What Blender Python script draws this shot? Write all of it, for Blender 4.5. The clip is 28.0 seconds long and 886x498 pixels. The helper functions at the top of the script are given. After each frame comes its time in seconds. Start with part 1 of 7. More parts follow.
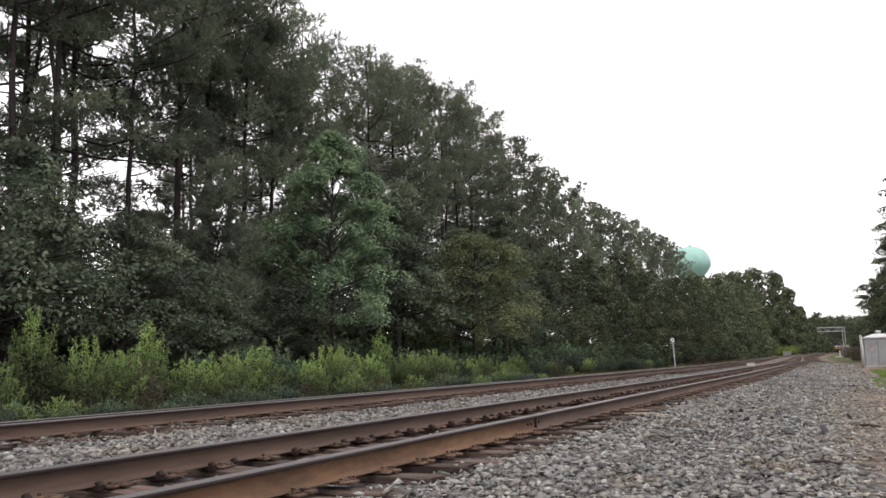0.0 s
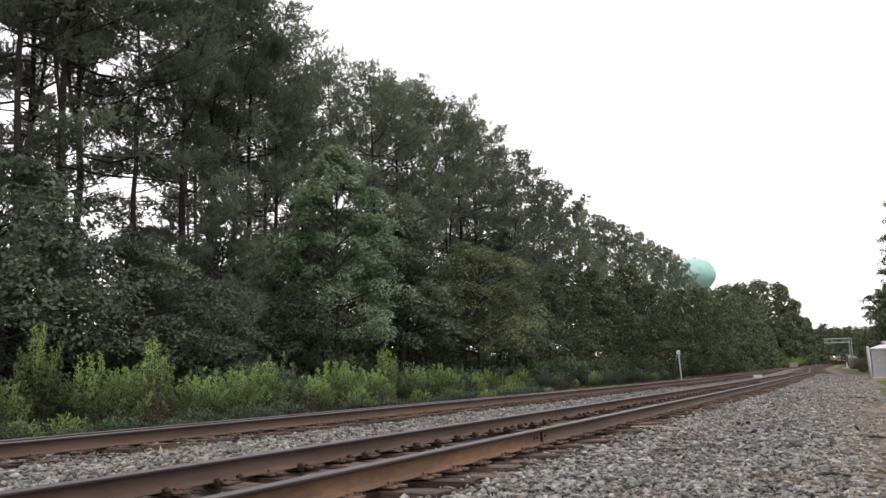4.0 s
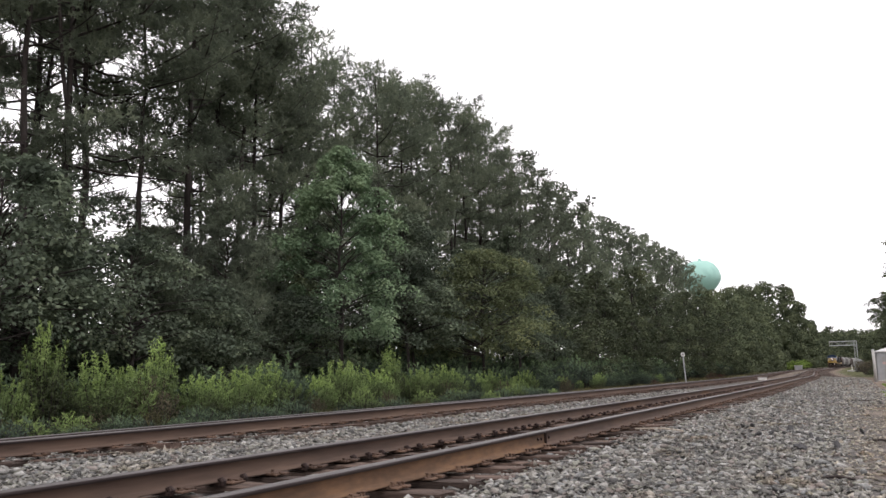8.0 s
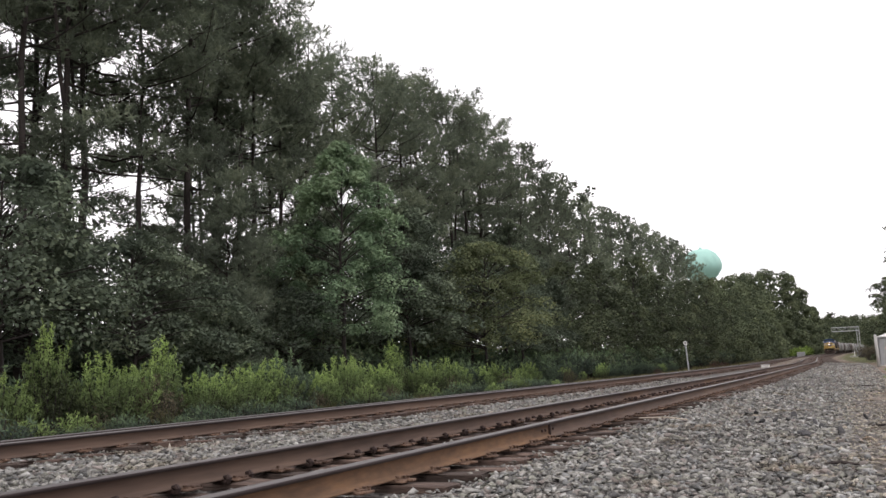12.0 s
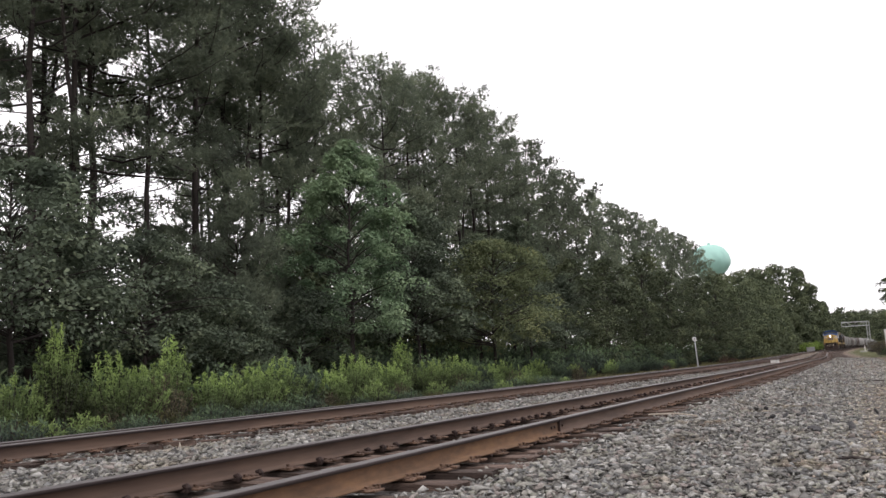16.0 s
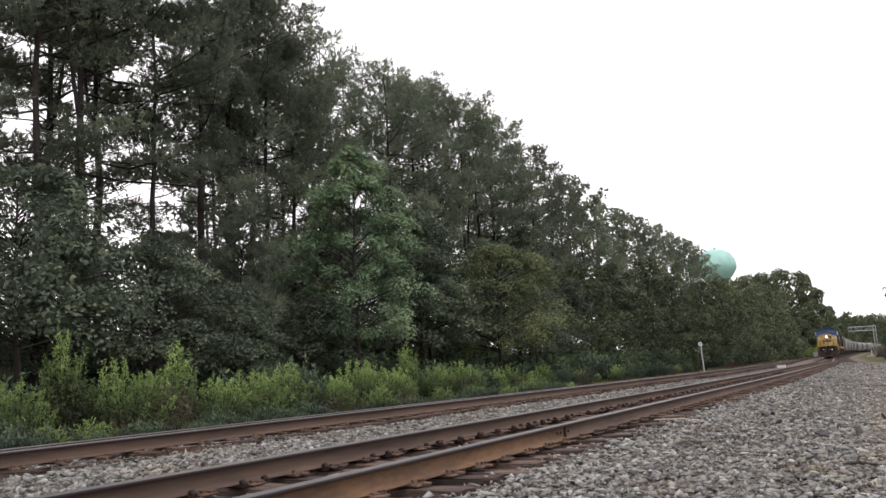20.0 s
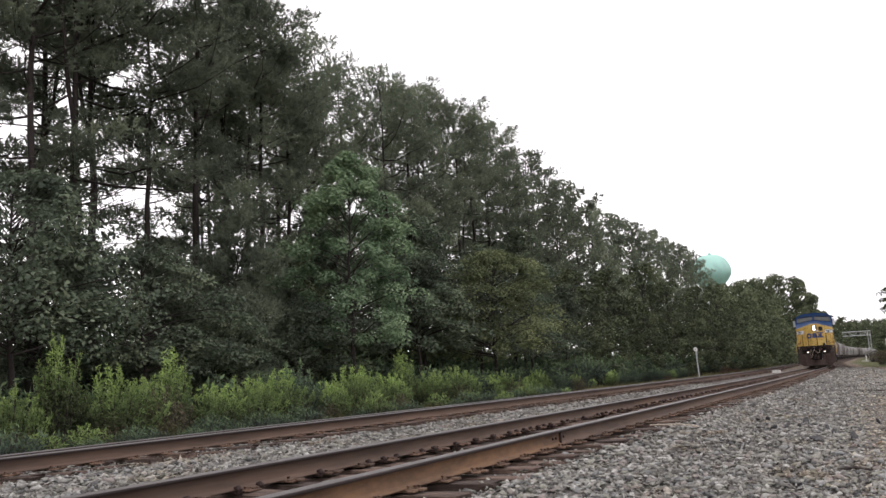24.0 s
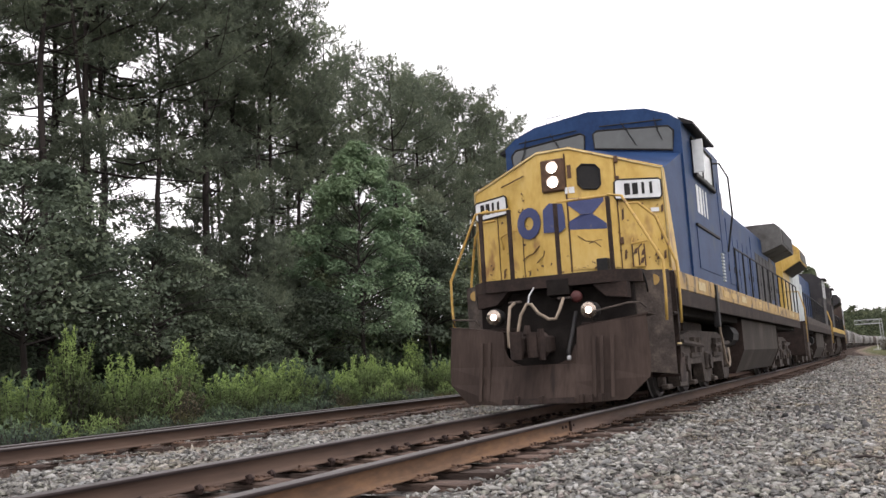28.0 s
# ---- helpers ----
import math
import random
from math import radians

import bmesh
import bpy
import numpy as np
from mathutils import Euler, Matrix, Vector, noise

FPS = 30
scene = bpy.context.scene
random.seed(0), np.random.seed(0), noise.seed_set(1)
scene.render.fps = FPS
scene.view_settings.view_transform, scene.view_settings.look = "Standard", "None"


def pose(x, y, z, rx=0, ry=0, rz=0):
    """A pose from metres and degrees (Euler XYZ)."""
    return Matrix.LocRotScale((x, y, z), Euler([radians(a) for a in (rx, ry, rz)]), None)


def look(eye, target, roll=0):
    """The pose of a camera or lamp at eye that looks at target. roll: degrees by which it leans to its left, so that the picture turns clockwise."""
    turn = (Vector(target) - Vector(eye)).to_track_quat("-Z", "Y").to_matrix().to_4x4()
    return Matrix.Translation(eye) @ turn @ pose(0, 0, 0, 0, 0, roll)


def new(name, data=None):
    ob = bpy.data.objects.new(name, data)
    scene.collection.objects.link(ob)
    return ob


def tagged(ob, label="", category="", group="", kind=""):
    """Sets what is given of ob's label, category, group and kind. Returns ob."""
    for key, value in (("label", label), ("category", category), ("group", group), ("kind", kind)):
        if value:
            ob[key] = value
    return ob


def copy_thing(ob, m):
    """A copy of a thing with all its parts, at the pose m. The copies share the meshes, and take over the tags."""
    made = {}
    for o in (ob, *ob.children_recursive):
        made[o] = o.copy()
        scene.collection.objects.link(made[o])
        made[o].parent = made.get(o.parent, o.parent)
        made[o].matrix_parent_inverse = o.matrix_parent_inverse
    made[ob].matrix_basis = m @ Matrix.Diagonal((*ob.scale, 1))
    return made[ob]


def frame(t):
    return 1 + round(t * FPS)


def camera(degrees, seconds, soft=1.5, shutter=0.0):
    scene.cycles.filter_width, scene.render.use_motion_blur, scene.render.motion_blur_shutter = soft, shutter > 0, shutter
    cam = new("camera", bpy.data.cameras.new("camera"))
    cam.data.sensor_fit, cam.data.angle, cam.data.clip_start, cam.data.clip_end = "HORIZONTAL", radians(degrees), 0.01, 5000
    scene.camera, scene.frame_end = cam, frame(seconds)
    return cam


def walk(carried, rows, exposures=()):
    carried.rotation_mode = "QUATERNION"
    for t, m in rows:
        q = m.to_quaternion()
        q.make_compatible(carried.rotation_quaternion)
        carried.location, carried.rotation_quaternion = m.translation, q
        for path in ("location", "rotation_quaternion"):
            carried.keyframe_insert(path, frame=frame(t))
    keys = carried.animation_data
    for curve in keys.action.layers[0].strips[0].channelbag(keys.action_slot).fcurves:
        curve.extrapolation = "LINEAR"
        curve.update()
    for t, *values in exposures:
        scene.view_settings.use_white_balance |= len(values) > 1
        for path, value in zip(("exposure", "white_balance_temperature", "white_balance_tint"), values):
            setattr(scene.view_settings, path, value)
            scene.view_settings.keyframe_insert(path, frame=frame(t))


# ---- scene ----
# The camera stands low on the gravel beside the near track; only its aim wanders.
EYE = Vector((0.0, 0.0, 0.822))


def aim(heading, tilt, lean):
    a, b = radians(heading), radians(tilt)
    way = Vector((math.sin(a) * math.cos(b), math.cos(a) * math.cos(b), math.sin(b)))
    return look(EYE, EYE + way, lean)


# seconds, heading (degrees right of north), tilt up, lean
cam = camera(52.82, 28.0)
walk(cam, [(t, aim(h, b, r)) for t, h, b, r in (
    (0, -23.536, 7.249, -1.263), (0.5, -23.367, 7.344, -1.282), (1, -23.207, 7.386, -1.489), (1.5, -23.065, 7.461, -1.402), (2, -23.000, 7.580, -1.241),
    (2.5, -23.134, 7.763, -1.291), (3, -23.332, 7.926, -1.376), (3.5, -23.599, 8.069, -1.570), (5.5, -24.135, 8.228, -1.583), (6, -24.194, 8.283, -1.467),
    (6.5, -24.159, 8.307, -1.370), (7, -24.168, 8.294, -1.363), (7.5, -24.126, 8.260, -1.351), (8, -24.098, 8.209, -1.376), (8.5, -24.119, 8.196, -1.441),
    (9, -24.215, 8.140, -1.470), (9.5, -24.278, 8.037, -1.681), (10, -24.257, 7.940, -2.019), (10.5, -24.269, 7.925, -2.052), (11, -24.246, 7.840, -2.241),
    (11.5, -24.212, 7.812, -2.322), (12, -24.157, 7.791, -2.459), (12.5, -24.064, 7.747, -2.614), (14.5, -23.954, 7.474, -2.573), (15, -24.104, 7.492, -2.712),
    (15.5, -24.395, 7.589, -2.875), (16, -24.670, 7.669, -2.857), (16.5, -24.919, 7.774, -2.865), (17, -24.984, 7.887, -2.848), (17.5, -24.972, 7.934, -2.883),
    (18, -24.887, 7.895, -3.031), (18.5, -24.811, 7.843, -3.162), (19, -24.805, 7.873, -3.023), (19.5, -24.887, 7.947, -3.044), (20, -24.988, 8.039, -2.962),
    (20.5, -25.154, 8.168, -2.878), (21, -25.245, 8.292, -2.838), (21.5, -25.176, 8.440, -2.765), (23.5, -24.630, 8.470, -2.929), (24, -24.661, 8.371, -3.041),
    (24.5, -24.707, 8.242, -3.126), (25, -24.940, 8.074, -3.333), (25.5, -25.137, 7.960, -3.501), (26, -25.224, 7.873, -3.381), (26.5, -25.372, 7.882, -3.304),
    (27, -25.394, 7.821, -3.234), (27.5, -25.339, 7.764, -3.270), (28, -25.325, 7.718, -3.142),
)], [(0, 0.0, 6500, 17), (24, 0.0, 6500, 17), (26, 0.08, 6500, 17), (27, 0.12, 6500, 17), (28, 0.26, 6500, 17)])

# ---- sky and light: bright, fully overcast ----
world = bpy.data.worlds.new("overcast_sky")
scene.world = world
world.use_nodes = True
wn, wl = world.node_tree.nodes, world.node_tree.links
wn.clear()
SUN_EL, SUN_ROT = radians(58), radians(150)
sky = wn.new("ShaderNodeTexSky")
sky.sky_type = "NISHITA"
sky.sun_disc = False
sky.sun_elevation, sky.sun_rotation = SUN_EL, SUN_ROT
bg_sky = wn.new("ShaderNodeBackground")
bg_sky.inputs[1].default_value = 0.12
bg_cloud = wn.new("ShaderNodeBackground")
bg_cloud.inputs[0].default_value = (1.0, 1.0, 1.0, 1)
bg_cloud.inputs[1].default_value = 1.44
cloud_tc = wn.new("ShaderNodeTexCoord")
cloud_noise = wn.new("ShaderNodeTexNoise")
cloud_noise.inputs["Scale"].default_value = 5.0
cloud_noise.inputs["Detail"].default_value = 4.0
cover = wn.new("ShaderNodeMapRange")
cover.inputs[1].default_value, cover.inputs[2].default_value = 0.25, 0.55
cover.inputs[3].default_value, cover.inputs[4].default_value = 0.93, 1.0
sky_mix = wn.new("ShaderNodeMixShader")
sky_out = wn.new("ShaderNodeOutputWorld")
wl.new(cloud_tc.outputs["Generated"], cloud_noise.inputs["Vector"])
wl.new(cloud_noise.outputs[0], cover.inputs[0])
wl.new(sky.outputs[0], bg_sky.inputs[0])
wl.new(cover.outputs[0], sky_mix.inputs[0])
wl.new(bg_sky.outputs[0], sky_mix.inputs[1])
wl.new(bg_cloud.outputs[0], sky_mix.inputs[2])
wl.new(sky_mix.outputs[0], sky_out.inputs[0])

sun = new("sun", bpy.data.lights.new("sun", "SUN"))
sun.data.energy, sun.data.angle, sun.data.color = 0.95, radians(25), (1.0, 0.97, 0.92)
# the sky's sun_rotation turns clockwise from +y seen from above
sun.matrix_world = look(Vector((math.sin(SUN_ROT) * math.cos(SUN_EL), math.cos(SUN_ROT) * math.cos(SUN_EL), math.sin(SUN_EL))) * 300, Vector((0, 0, 0)))
scene.view_settings.exposure = 0.0

# ---- materials ----


def mat(name, colours, scale=8.0, rough=0.8, metal=0.0, bump=0.0, bump_scale=None, fine=0.35, per_object=0.0, per_island=0.0, spec=0.4, stain=None, stain_scale=1.5, stain_at=0.55, stretch=(1, 1, 1)):
    """Two-scale noise between colours, with optional stains, bump, and a lighter or darker shade from object to object or piece to piece."""
    m = bpy.data.materials.new(name)
    m.use_nodes = True
    nt = m.node_tree
    nodes, links = nt.nodes, nt.links
    bsdf = nodes["Principled BSDF"]
    tc = nodes.new("ShaderNodeTexCoord")
    mapping = nodes.new("ShaderNodeMapping")
    mapping.inputs["Scale"].default_value = stretch
    links.new(tc.outputs["Object"], mapping.inputs[0])
    n1 = nodes.new("ShaderNodeTexNoise")
    n1.inputs["Scale"].default_value, n1.inputs["Detail"].default_value = scale, 3.0
    n2 = nodes.new("ShaderNodeTexNoise")
    n2.inputs["Scale"].default_value, n2.inputs["Detail"].default_value = scale * 7, 2.0
    links.new(mapping.outputs[0], n1.inputs["Vector"])
    links.new(mapping.outputs[0], n2.inputs["Vector"])
    blend = nodes.new("ShaderNodeMix")
    blend.data_type = "FLOAT"
    blend.inputs[0].default_value = fine
    links.new(n1.outputs[0], blend.inputs[2])
    links.new(n2.outputs[0], blend.inputs[3])
    ramp = nodes.new("ShaderNodeValToRGB")
    el = ramp.color_ramp.elements
    n = len(colours)
    while len(el) < n:
        el.new(0.5)
    for i, c in enumerate(colours):
        el[i].position = 0.33 + 0.34 * i / max(1, n - 1)
        el[i].color = (*c, 1)
    links.new(blend.outputs[0], ramp.inputs[0])
    out = ramp.outputs[0]
    if stain:
        ns = nodes.new("ShaderNodeTexNoise")
        ns.inputs["Scale"].default_value, ns.inputs["Detail"].default_value = stain_scale, 6.0
        links.new(mapping.outputs[0], ns.inputs["Vector"])
        ms = nodes.new("ShaderNodeMapRange")
        ms.inputs[1].default_value, ms.inputs[2].default_value = stain_at, stain_at + 0.12
        links.new(ns.outputs[0], ms.inputs[0])
        mx = nodes.new("ShaderNodeMix")
        mx.data_type = "RGBA"
        links.new(ms.outputs[0], mx.inputs[0])
        links.new(out, mx.inputs[6])
        mx.inputs[7].default_value = (*stain, 1)
        out = mx.outputs[2]
    if per_object or per_island:
        hsv = nodes.new("ShaderNodeHueSaturation")
        mr = nodes.new("ShaderNodeMapRange")
        k = per_object or per_island
        mr.inputs[3].default_value, mr.inputs[4].default_value = 1 - k, 1 + k
        if per_object:
            src = nodes.new("ShaderNodeObjectInfo")
            links.new(src.outputs["Random"], mr.inputs[0])
        else:
            src = nodes.new("ShaderNodeNewGeometry")
            links.new(src.outputs["Random Per Island"], mr.inputs[0])
        links.new(mr.outputs[0], hsv.inputs["Value"])
        links.new(out, hsv.inputs["Color"])
        out = hsv.outputs[0]
    links.new(out, bsdf.inputs["Base Color"])
    bsdf.inputs["Roughness"].default_value = rough
    bsdf.inputs["Metallic"].default_value = metal
    bsdf.inputs["Specular IOR Level"].default_value = spec
    if bump:
        nb = nodes.new("ShaderNodeTexNoise")
        nb.inputs["Scale"].default_value, nb.inputs["Detail"].default_value = bump_scale or scale * 5, 4.0
        links.new(mapping.outputs[0], nb.inputs["Vector"])
        b = nodes.new("ShaderNodeBump")
        b.inputs["Strength"].default_value, b.inputs["Distance"].default_value = min(1.0, bump), 0.02
        links.new(nb.outputs[0], b.inputs["Height"])
        links.new(b.outputs[0], bsdf.inputs["Normal"])
    return m


def leaf_mat(name, dark, mid, light, through_light=0.3, per_object=0.22, tips=0.0, speckle=0.34):
    """Foliage: each leaf its own shade, each plant a little different, some light passing through."""
    m = bpy.data.materials.new(name)
    m.use_nodes = True
    nodes, links = m.node_tree.nodes, m.node_tree.links
    bsdf = nodes["Principled BSDF"]
    geo = nodes.new("ShaderNodeNewGeometry")
    tc = nodes.new("ShaderNodeTexCoord")
    n1 = nodes.new("ShaderNodeTexNoise")
    n1.inputs["Scale"].default_value, n1.inputs["Detail"].default_value = 1.3, 2.0
    links.new(tc.outputs["Object"], n1.inputs["Vector"])
    add = nodes.new("ShaderNodeMath")
    add.operation = "MULTIPLY_ADD"
    add.inputs[1].default_value = speckle
    links.new(geo.outputs["Random Per Island"], add.inputs[0])
    sc = nodes.new("ShaderNodeMath")
    sc.operation = "MULTIPLY"
    sc.inputs[1].default_value = 1.0 - speckle
    links.new(n1.outputs[0], sc.inputs[0])
    links.new(sc.outputs[0], add.inputs[2])
    # whole boughs and trees differ too
    n2 = nodes.new("ShaderNodeTexNoise")
    n2.inputs["Scale"].default_value, n2.inputs["Detail"].default_value = 0.28, 1.0
    links.new(tc.outputs["Object"], n2.inputs["Vector"])
    big = nodes.new("ShaderNodeMapRange")
    big.inputs[1].default_value, big.inputs[2].default_value = 0.3, 0.7
    big.inputs[3].default_value, big.inputs[4].default_value = -0.20, 0.20
    links.new(n2.outputs[0], big.inputs[0])
    both = nodes.new("ShaderNodeMath")
    links.new(add.outputs[0], both.inputs[0])
    links.new(big.outputs[0], both.inputs[1])
    shade = both.outputs[0]
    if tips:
        # the leaf colour grows lighter towards the top
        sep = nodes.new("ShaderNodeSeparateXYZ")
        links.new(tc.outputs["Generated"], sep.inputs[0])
        extra = nodes.new("ShaderNodeMath")
        extra.operation = "MULTIPLY_ADD"
        extra.inputs[1].default_value = tips
        links.new(sep.outputs[2], extra.inputs[0])
        links.new(shade, extra.inputs[2])
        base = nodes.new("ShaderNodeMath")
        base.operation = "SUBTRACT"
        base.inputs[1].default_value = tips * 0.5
        links.new(extra.outputs[0], base.inputs[0])
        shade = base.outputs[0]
    ramp = nodes.new("ShaderNodeValToRGB")
    el = ramp.color_ramp.elements
    el.new(0.5)
    for i, (pos, c) in enumerate(((0.2, dark), (0.5, mid), (0.85, light))):
        el[i].position, el[i].color = pos, (*c, 1)
    links.new(shade, ramp.inputs[0])
    info = nodes.new("ShaderNodeObjectInfo")
    mr = nodes.new("ShaderNodeMapRange")
    mr.inputs[3].default_value, mr.inputs[4].default_value = 1 - per_object, 1 + per_object
    links.new(info.outputs["Random"], mr.inputs[0])
    hsv = nodes.new("ShaderNodeHueSaturation")
    links.new(mr.outputs[0], hsv.inputs["Value"])
    links.new(ramp.outputs[0], hsv.inputs["Color"])
    links.new(hsv.outputs[0], bsdf.inputs["Base Color"])
    bsdf.inputs["Roughness"].default_value = 0.8
    bsdf.inputs["Specular IOR Level"].default_value = 0.12
    tr = nodes.new("ShaderNodeBsdfTranslucent")
    links.new(hsv.outputs[0], tr.inputs[0])
    mix = nodes.new("ShaderNodeMixShader")
    mix.inputs[0].default_value = through_light
    links.new(bsdf.outputs[0], mix.inputs[1])
    links.new(tr.outputs[0], mix.inputs[2])
    links.new(mix.outputs[0], nodes["Material Output"].inputs[0])
    return m


M_PINE = leaf_mat("pine_needles", (0.088, 0.104, 0.080), (0.160, 0.188, 0.136), (0.252, 0.285, 0.192), 0.46, speckle=0.06)
M_BROAD = leaf_mat("broad_leaves", (0.054, 0.069, 0.052), (0.119, 0.149, 0.104), (0.229, 0.269, 0.171), 0.32, speckle=0.12)
M_PALEGREEN = leaf_mat("pale_green_leaves", (0.100, 0.155, 0.093), (0.189, 0.267, 0.159), (0.295, 0.383, 0.226), 0.38, speckle=0.15)
M_YELLOWISH = leaf_mat("yellowing_leaves", (0.062, 0.078, 0.044), (0.145, 0.171, 0.091), (0.279, 0.298, 0.140), 0.36, speckle=0.24)
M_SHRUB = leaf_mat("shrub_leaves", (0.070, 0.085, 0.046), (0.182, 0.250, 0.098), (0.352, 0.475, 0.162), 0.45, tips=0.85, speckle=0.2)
# Darker copy of the broad leaves: shade within the woods put into the colour.
M_SHADED_LEAVES = leaf_mat("shaded_broad_leaves", (0.043, 0.052, 0.032), (0.091, 0.112, 0.065), (0.177, 0.200, 0.110), 0.25, speckle=0.10)
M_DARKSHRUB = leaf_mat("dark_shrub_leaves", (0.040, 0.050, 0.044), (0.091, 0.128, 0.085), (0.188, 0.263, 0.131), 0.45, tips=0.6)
M_REDSCRUB = leaf_mat("red_scrub", (0.060, 0.034, 0.026), (0.125, 0.066, 0.046), (0.19, 0.11, 0.075), 0.25)
M_SCRUB = leaf_mat("brown_scrub", (0.07, 0.060, 0.042), (0.13, 0.115, 0.075), (0.20, 0.185, 0.115), 0.3)
M_GRASS = leaf_mat("grass_blades", (0.055, 0.06, 0.028), (0.115, 0.112, 0.052), (0.25, 0.22, 0.125), 0.3)
M_LAWN = leaf_mat("green_grass", (0.10, 0.16, 0.04), (0.19, 0.27, 0.07), (0.30, 0.36, 0.12), 0.4)
M_BARK = mat("pine_bark", [(0.020, 0.016, 0.015), (0.050, 0.040, 0.036)], 6, 0.95, bump=0.8, stretch=(1, 1, 0.25))
M_RAIL_WEB = mat("rusty_rail_side", [(0.060, 0.040, 0.031), (0.096, 0.063, 0.047), (0.128, 0.084, 0.060)], 3, 0.85, 0.1, bump=0.3, stretch=(1, 0.12, 1), stain=(0.150, 0.085, 0.044), stain_scale=0.9, stain_at=0.60)
M_RAIL_RUST = mat("orange_rusted_rail_side", [(0.080, 0.048, 0.030), (0.140, 0.080, 0.045), (0.200, 0.112, 0.056)], 3, 0.9, 0.05, bump=0.35, stain=(0.055, 0.037, 0.028), stain_scale=1.1, stain_at=0.56, stretch=(1, 0.3, 1))
M_RAIL_HEAD = mat("dark_rail_head_side", [(0.030, 0.022, 0.022), (0.055, 0.042, 0.040)], 4, 0.7, 0.3, stretch=(1, 0.1, 1))
M_RAIL_TOP = mat("worn_rail_head", [(0.10, 0.092, 0.090), (0.165, 0.152, 0.148)], 4, 0.5, 0.45, stretch=(1, 0.05, 1))
M_TIE = mat("weathered_tie", [(0.030, 0.020, 0.016), (0.075, 0.050, 0.039), (0.145, 0.102, 0.080)], 5, 0.9, bump=1.0, per_object=0.45, stretch=(0.3, 2, 2))
M_PLATE = mat("rusty_plate", [(0.055, 0.034, 0.026), (0.098, 0.060, 0.042), (0.155, 0.096, 0.064)], 9, 0.9, 0.1, bump=0.6, per_object=0.35)
M_ANCHOR = mat("dark_anchor", [(0.022, 0.014, 0.013), (0.055, 0.034, 0.028)], 12, 0.85, 0.3, bump=0.4)


def stone_mat(name, per_object=False, tint=(1.0, 1.0, 1.0)):
    """Crushed rock: every stone its own grey, tan, olive or rosy tone, with fine grain and dust."""
    m = mat(name, [(0.62, 0.62, 0.62), (0.86, 0.86, 0.86), (1.0, 1.0, 1.0)], 18, 0.92, bump=0.6, stain=(0.72, 0.64, 0.54), stain_scale=0.8, stain_at=0.56)
    nodes, links = m.node_tree.nodes, m.node_tree.links
    bsdf = nodes["Principled BSDF"]
    grain = bsdf.inputs["Base Color"].links[0].from_socket
    ramp = nodes.new("ShaderNodeValToRGB")
    el = ramp.color_ramp.elements
    tones = [(0.120, 0.119, 0.115), (0.258, 0.250, 0.225), (0.335, 0.330, 0.304), (0.283, 0.282, 0.238), (0.46, 0.453, 0.425), (0.302, 0.267, 0.243), (0.275, 0.280, 0.272), (0.39, 0.378, 0.336), (0.185, 0.181, 0.167)]
    while len(el) < len(tones):
        el.new(0.5)
    ramp.color_ramp.interpolation = "CONSTANT"
    for i, c in enumerate(tones):
        el[i].position, el[i].color = i / len(tones), (c[0] * tint[0], c[1] * tint[1], c[2] * tint[2], 1)
    if per_object:
        links.new(nodes.new("ShaderNodeObjectInfo").outputs["Random"], ramp.inputs[0])
    else:
        links.new(nodes.new("ShaderNodeNewGeometry").outputs["Random Per Island"], ramp.inputs[0])
    mul = nodes.new("ShaderNodeMix")
    mul.data_type, mul.blend_type = "RGBA", "MULTIPLY"
    mul.inputs[0].default_value = 1.0
    links.new(grain, mul.inputs[6])
    links.new(ramp.outputs[0], mul.inputs[7])
    links.new(mul.outputs[2], bsdf.inputs["Base Color"])
    return m


M_STONE = stone_mat("ballast_stone")
M_STONE_ONE = stone_mat("loose_stone", True)
M_STONE_TAN = stone_mat("dusty_tan_stone", False, (1.28, 1.20, 1.08))
M_DARKROCK = mat("dark_rock", [(0.035, 0.035, 0.038), (0.09, 0.088, 0.088)], 10, 0.9, bump=0.6)
M_STEEL = mat("galvanised_steel", [(0.36, 0.37, 0.38), (0.52, 0.53, 0.54)], 5, 0.5, 0.5, stain=(0.30, 0.27, 0.24), stain_at=0.62)
M_SHED_WALL = mat("dull_shed_wall_paint", [(0.25, 0.255, 0.26), (0.33, 0.335, 0.34)], 3, 0.6, 0.1, bump=0.15, stain=(0.25, 0.24, 0.225), stain_at=0.56)
M_SHED = mat("grey_shed_paint", [(0.50, 0.50, 0.50), (0.62, 0.62, 0.62)], 3, 0.55, 0.1, bump=0.1, stain=(0.38, 0.36, 0.33), stain_at=0.6)
M_TANK = mat("mint_tank_paint", [(0.30, 0.52, 0.46), (0.34, 0.58, 0.51)], 0.3, 0.55, stain=(0.28, 0.49, 0.43), stain_scale=0.2)
M_WHITE = mat("white_paint", [(0.62, 0.62, 0.60), (0.76, 0.76, 0.74)], 6, 0.6, stain=(0.45, 0.43, 0.40), stain_at=0.6)
M_CONCRETE = mat("concrete", [(0.36, 0.35, 0.33), (0.48, 0.47, 0.45)], 6, 0.9, bump=0.4)
M_DRYSTICK = mat("dry_stick", [(0.36, 0.31, 0.25), (0.50, 0.44, 0.36)], 9, 0.9)
M_PINK = mat("faded_pink_paint", [(0.42, 0.28, 0.26), (0.50, 0.34, 0.31)], 5, 0.6)

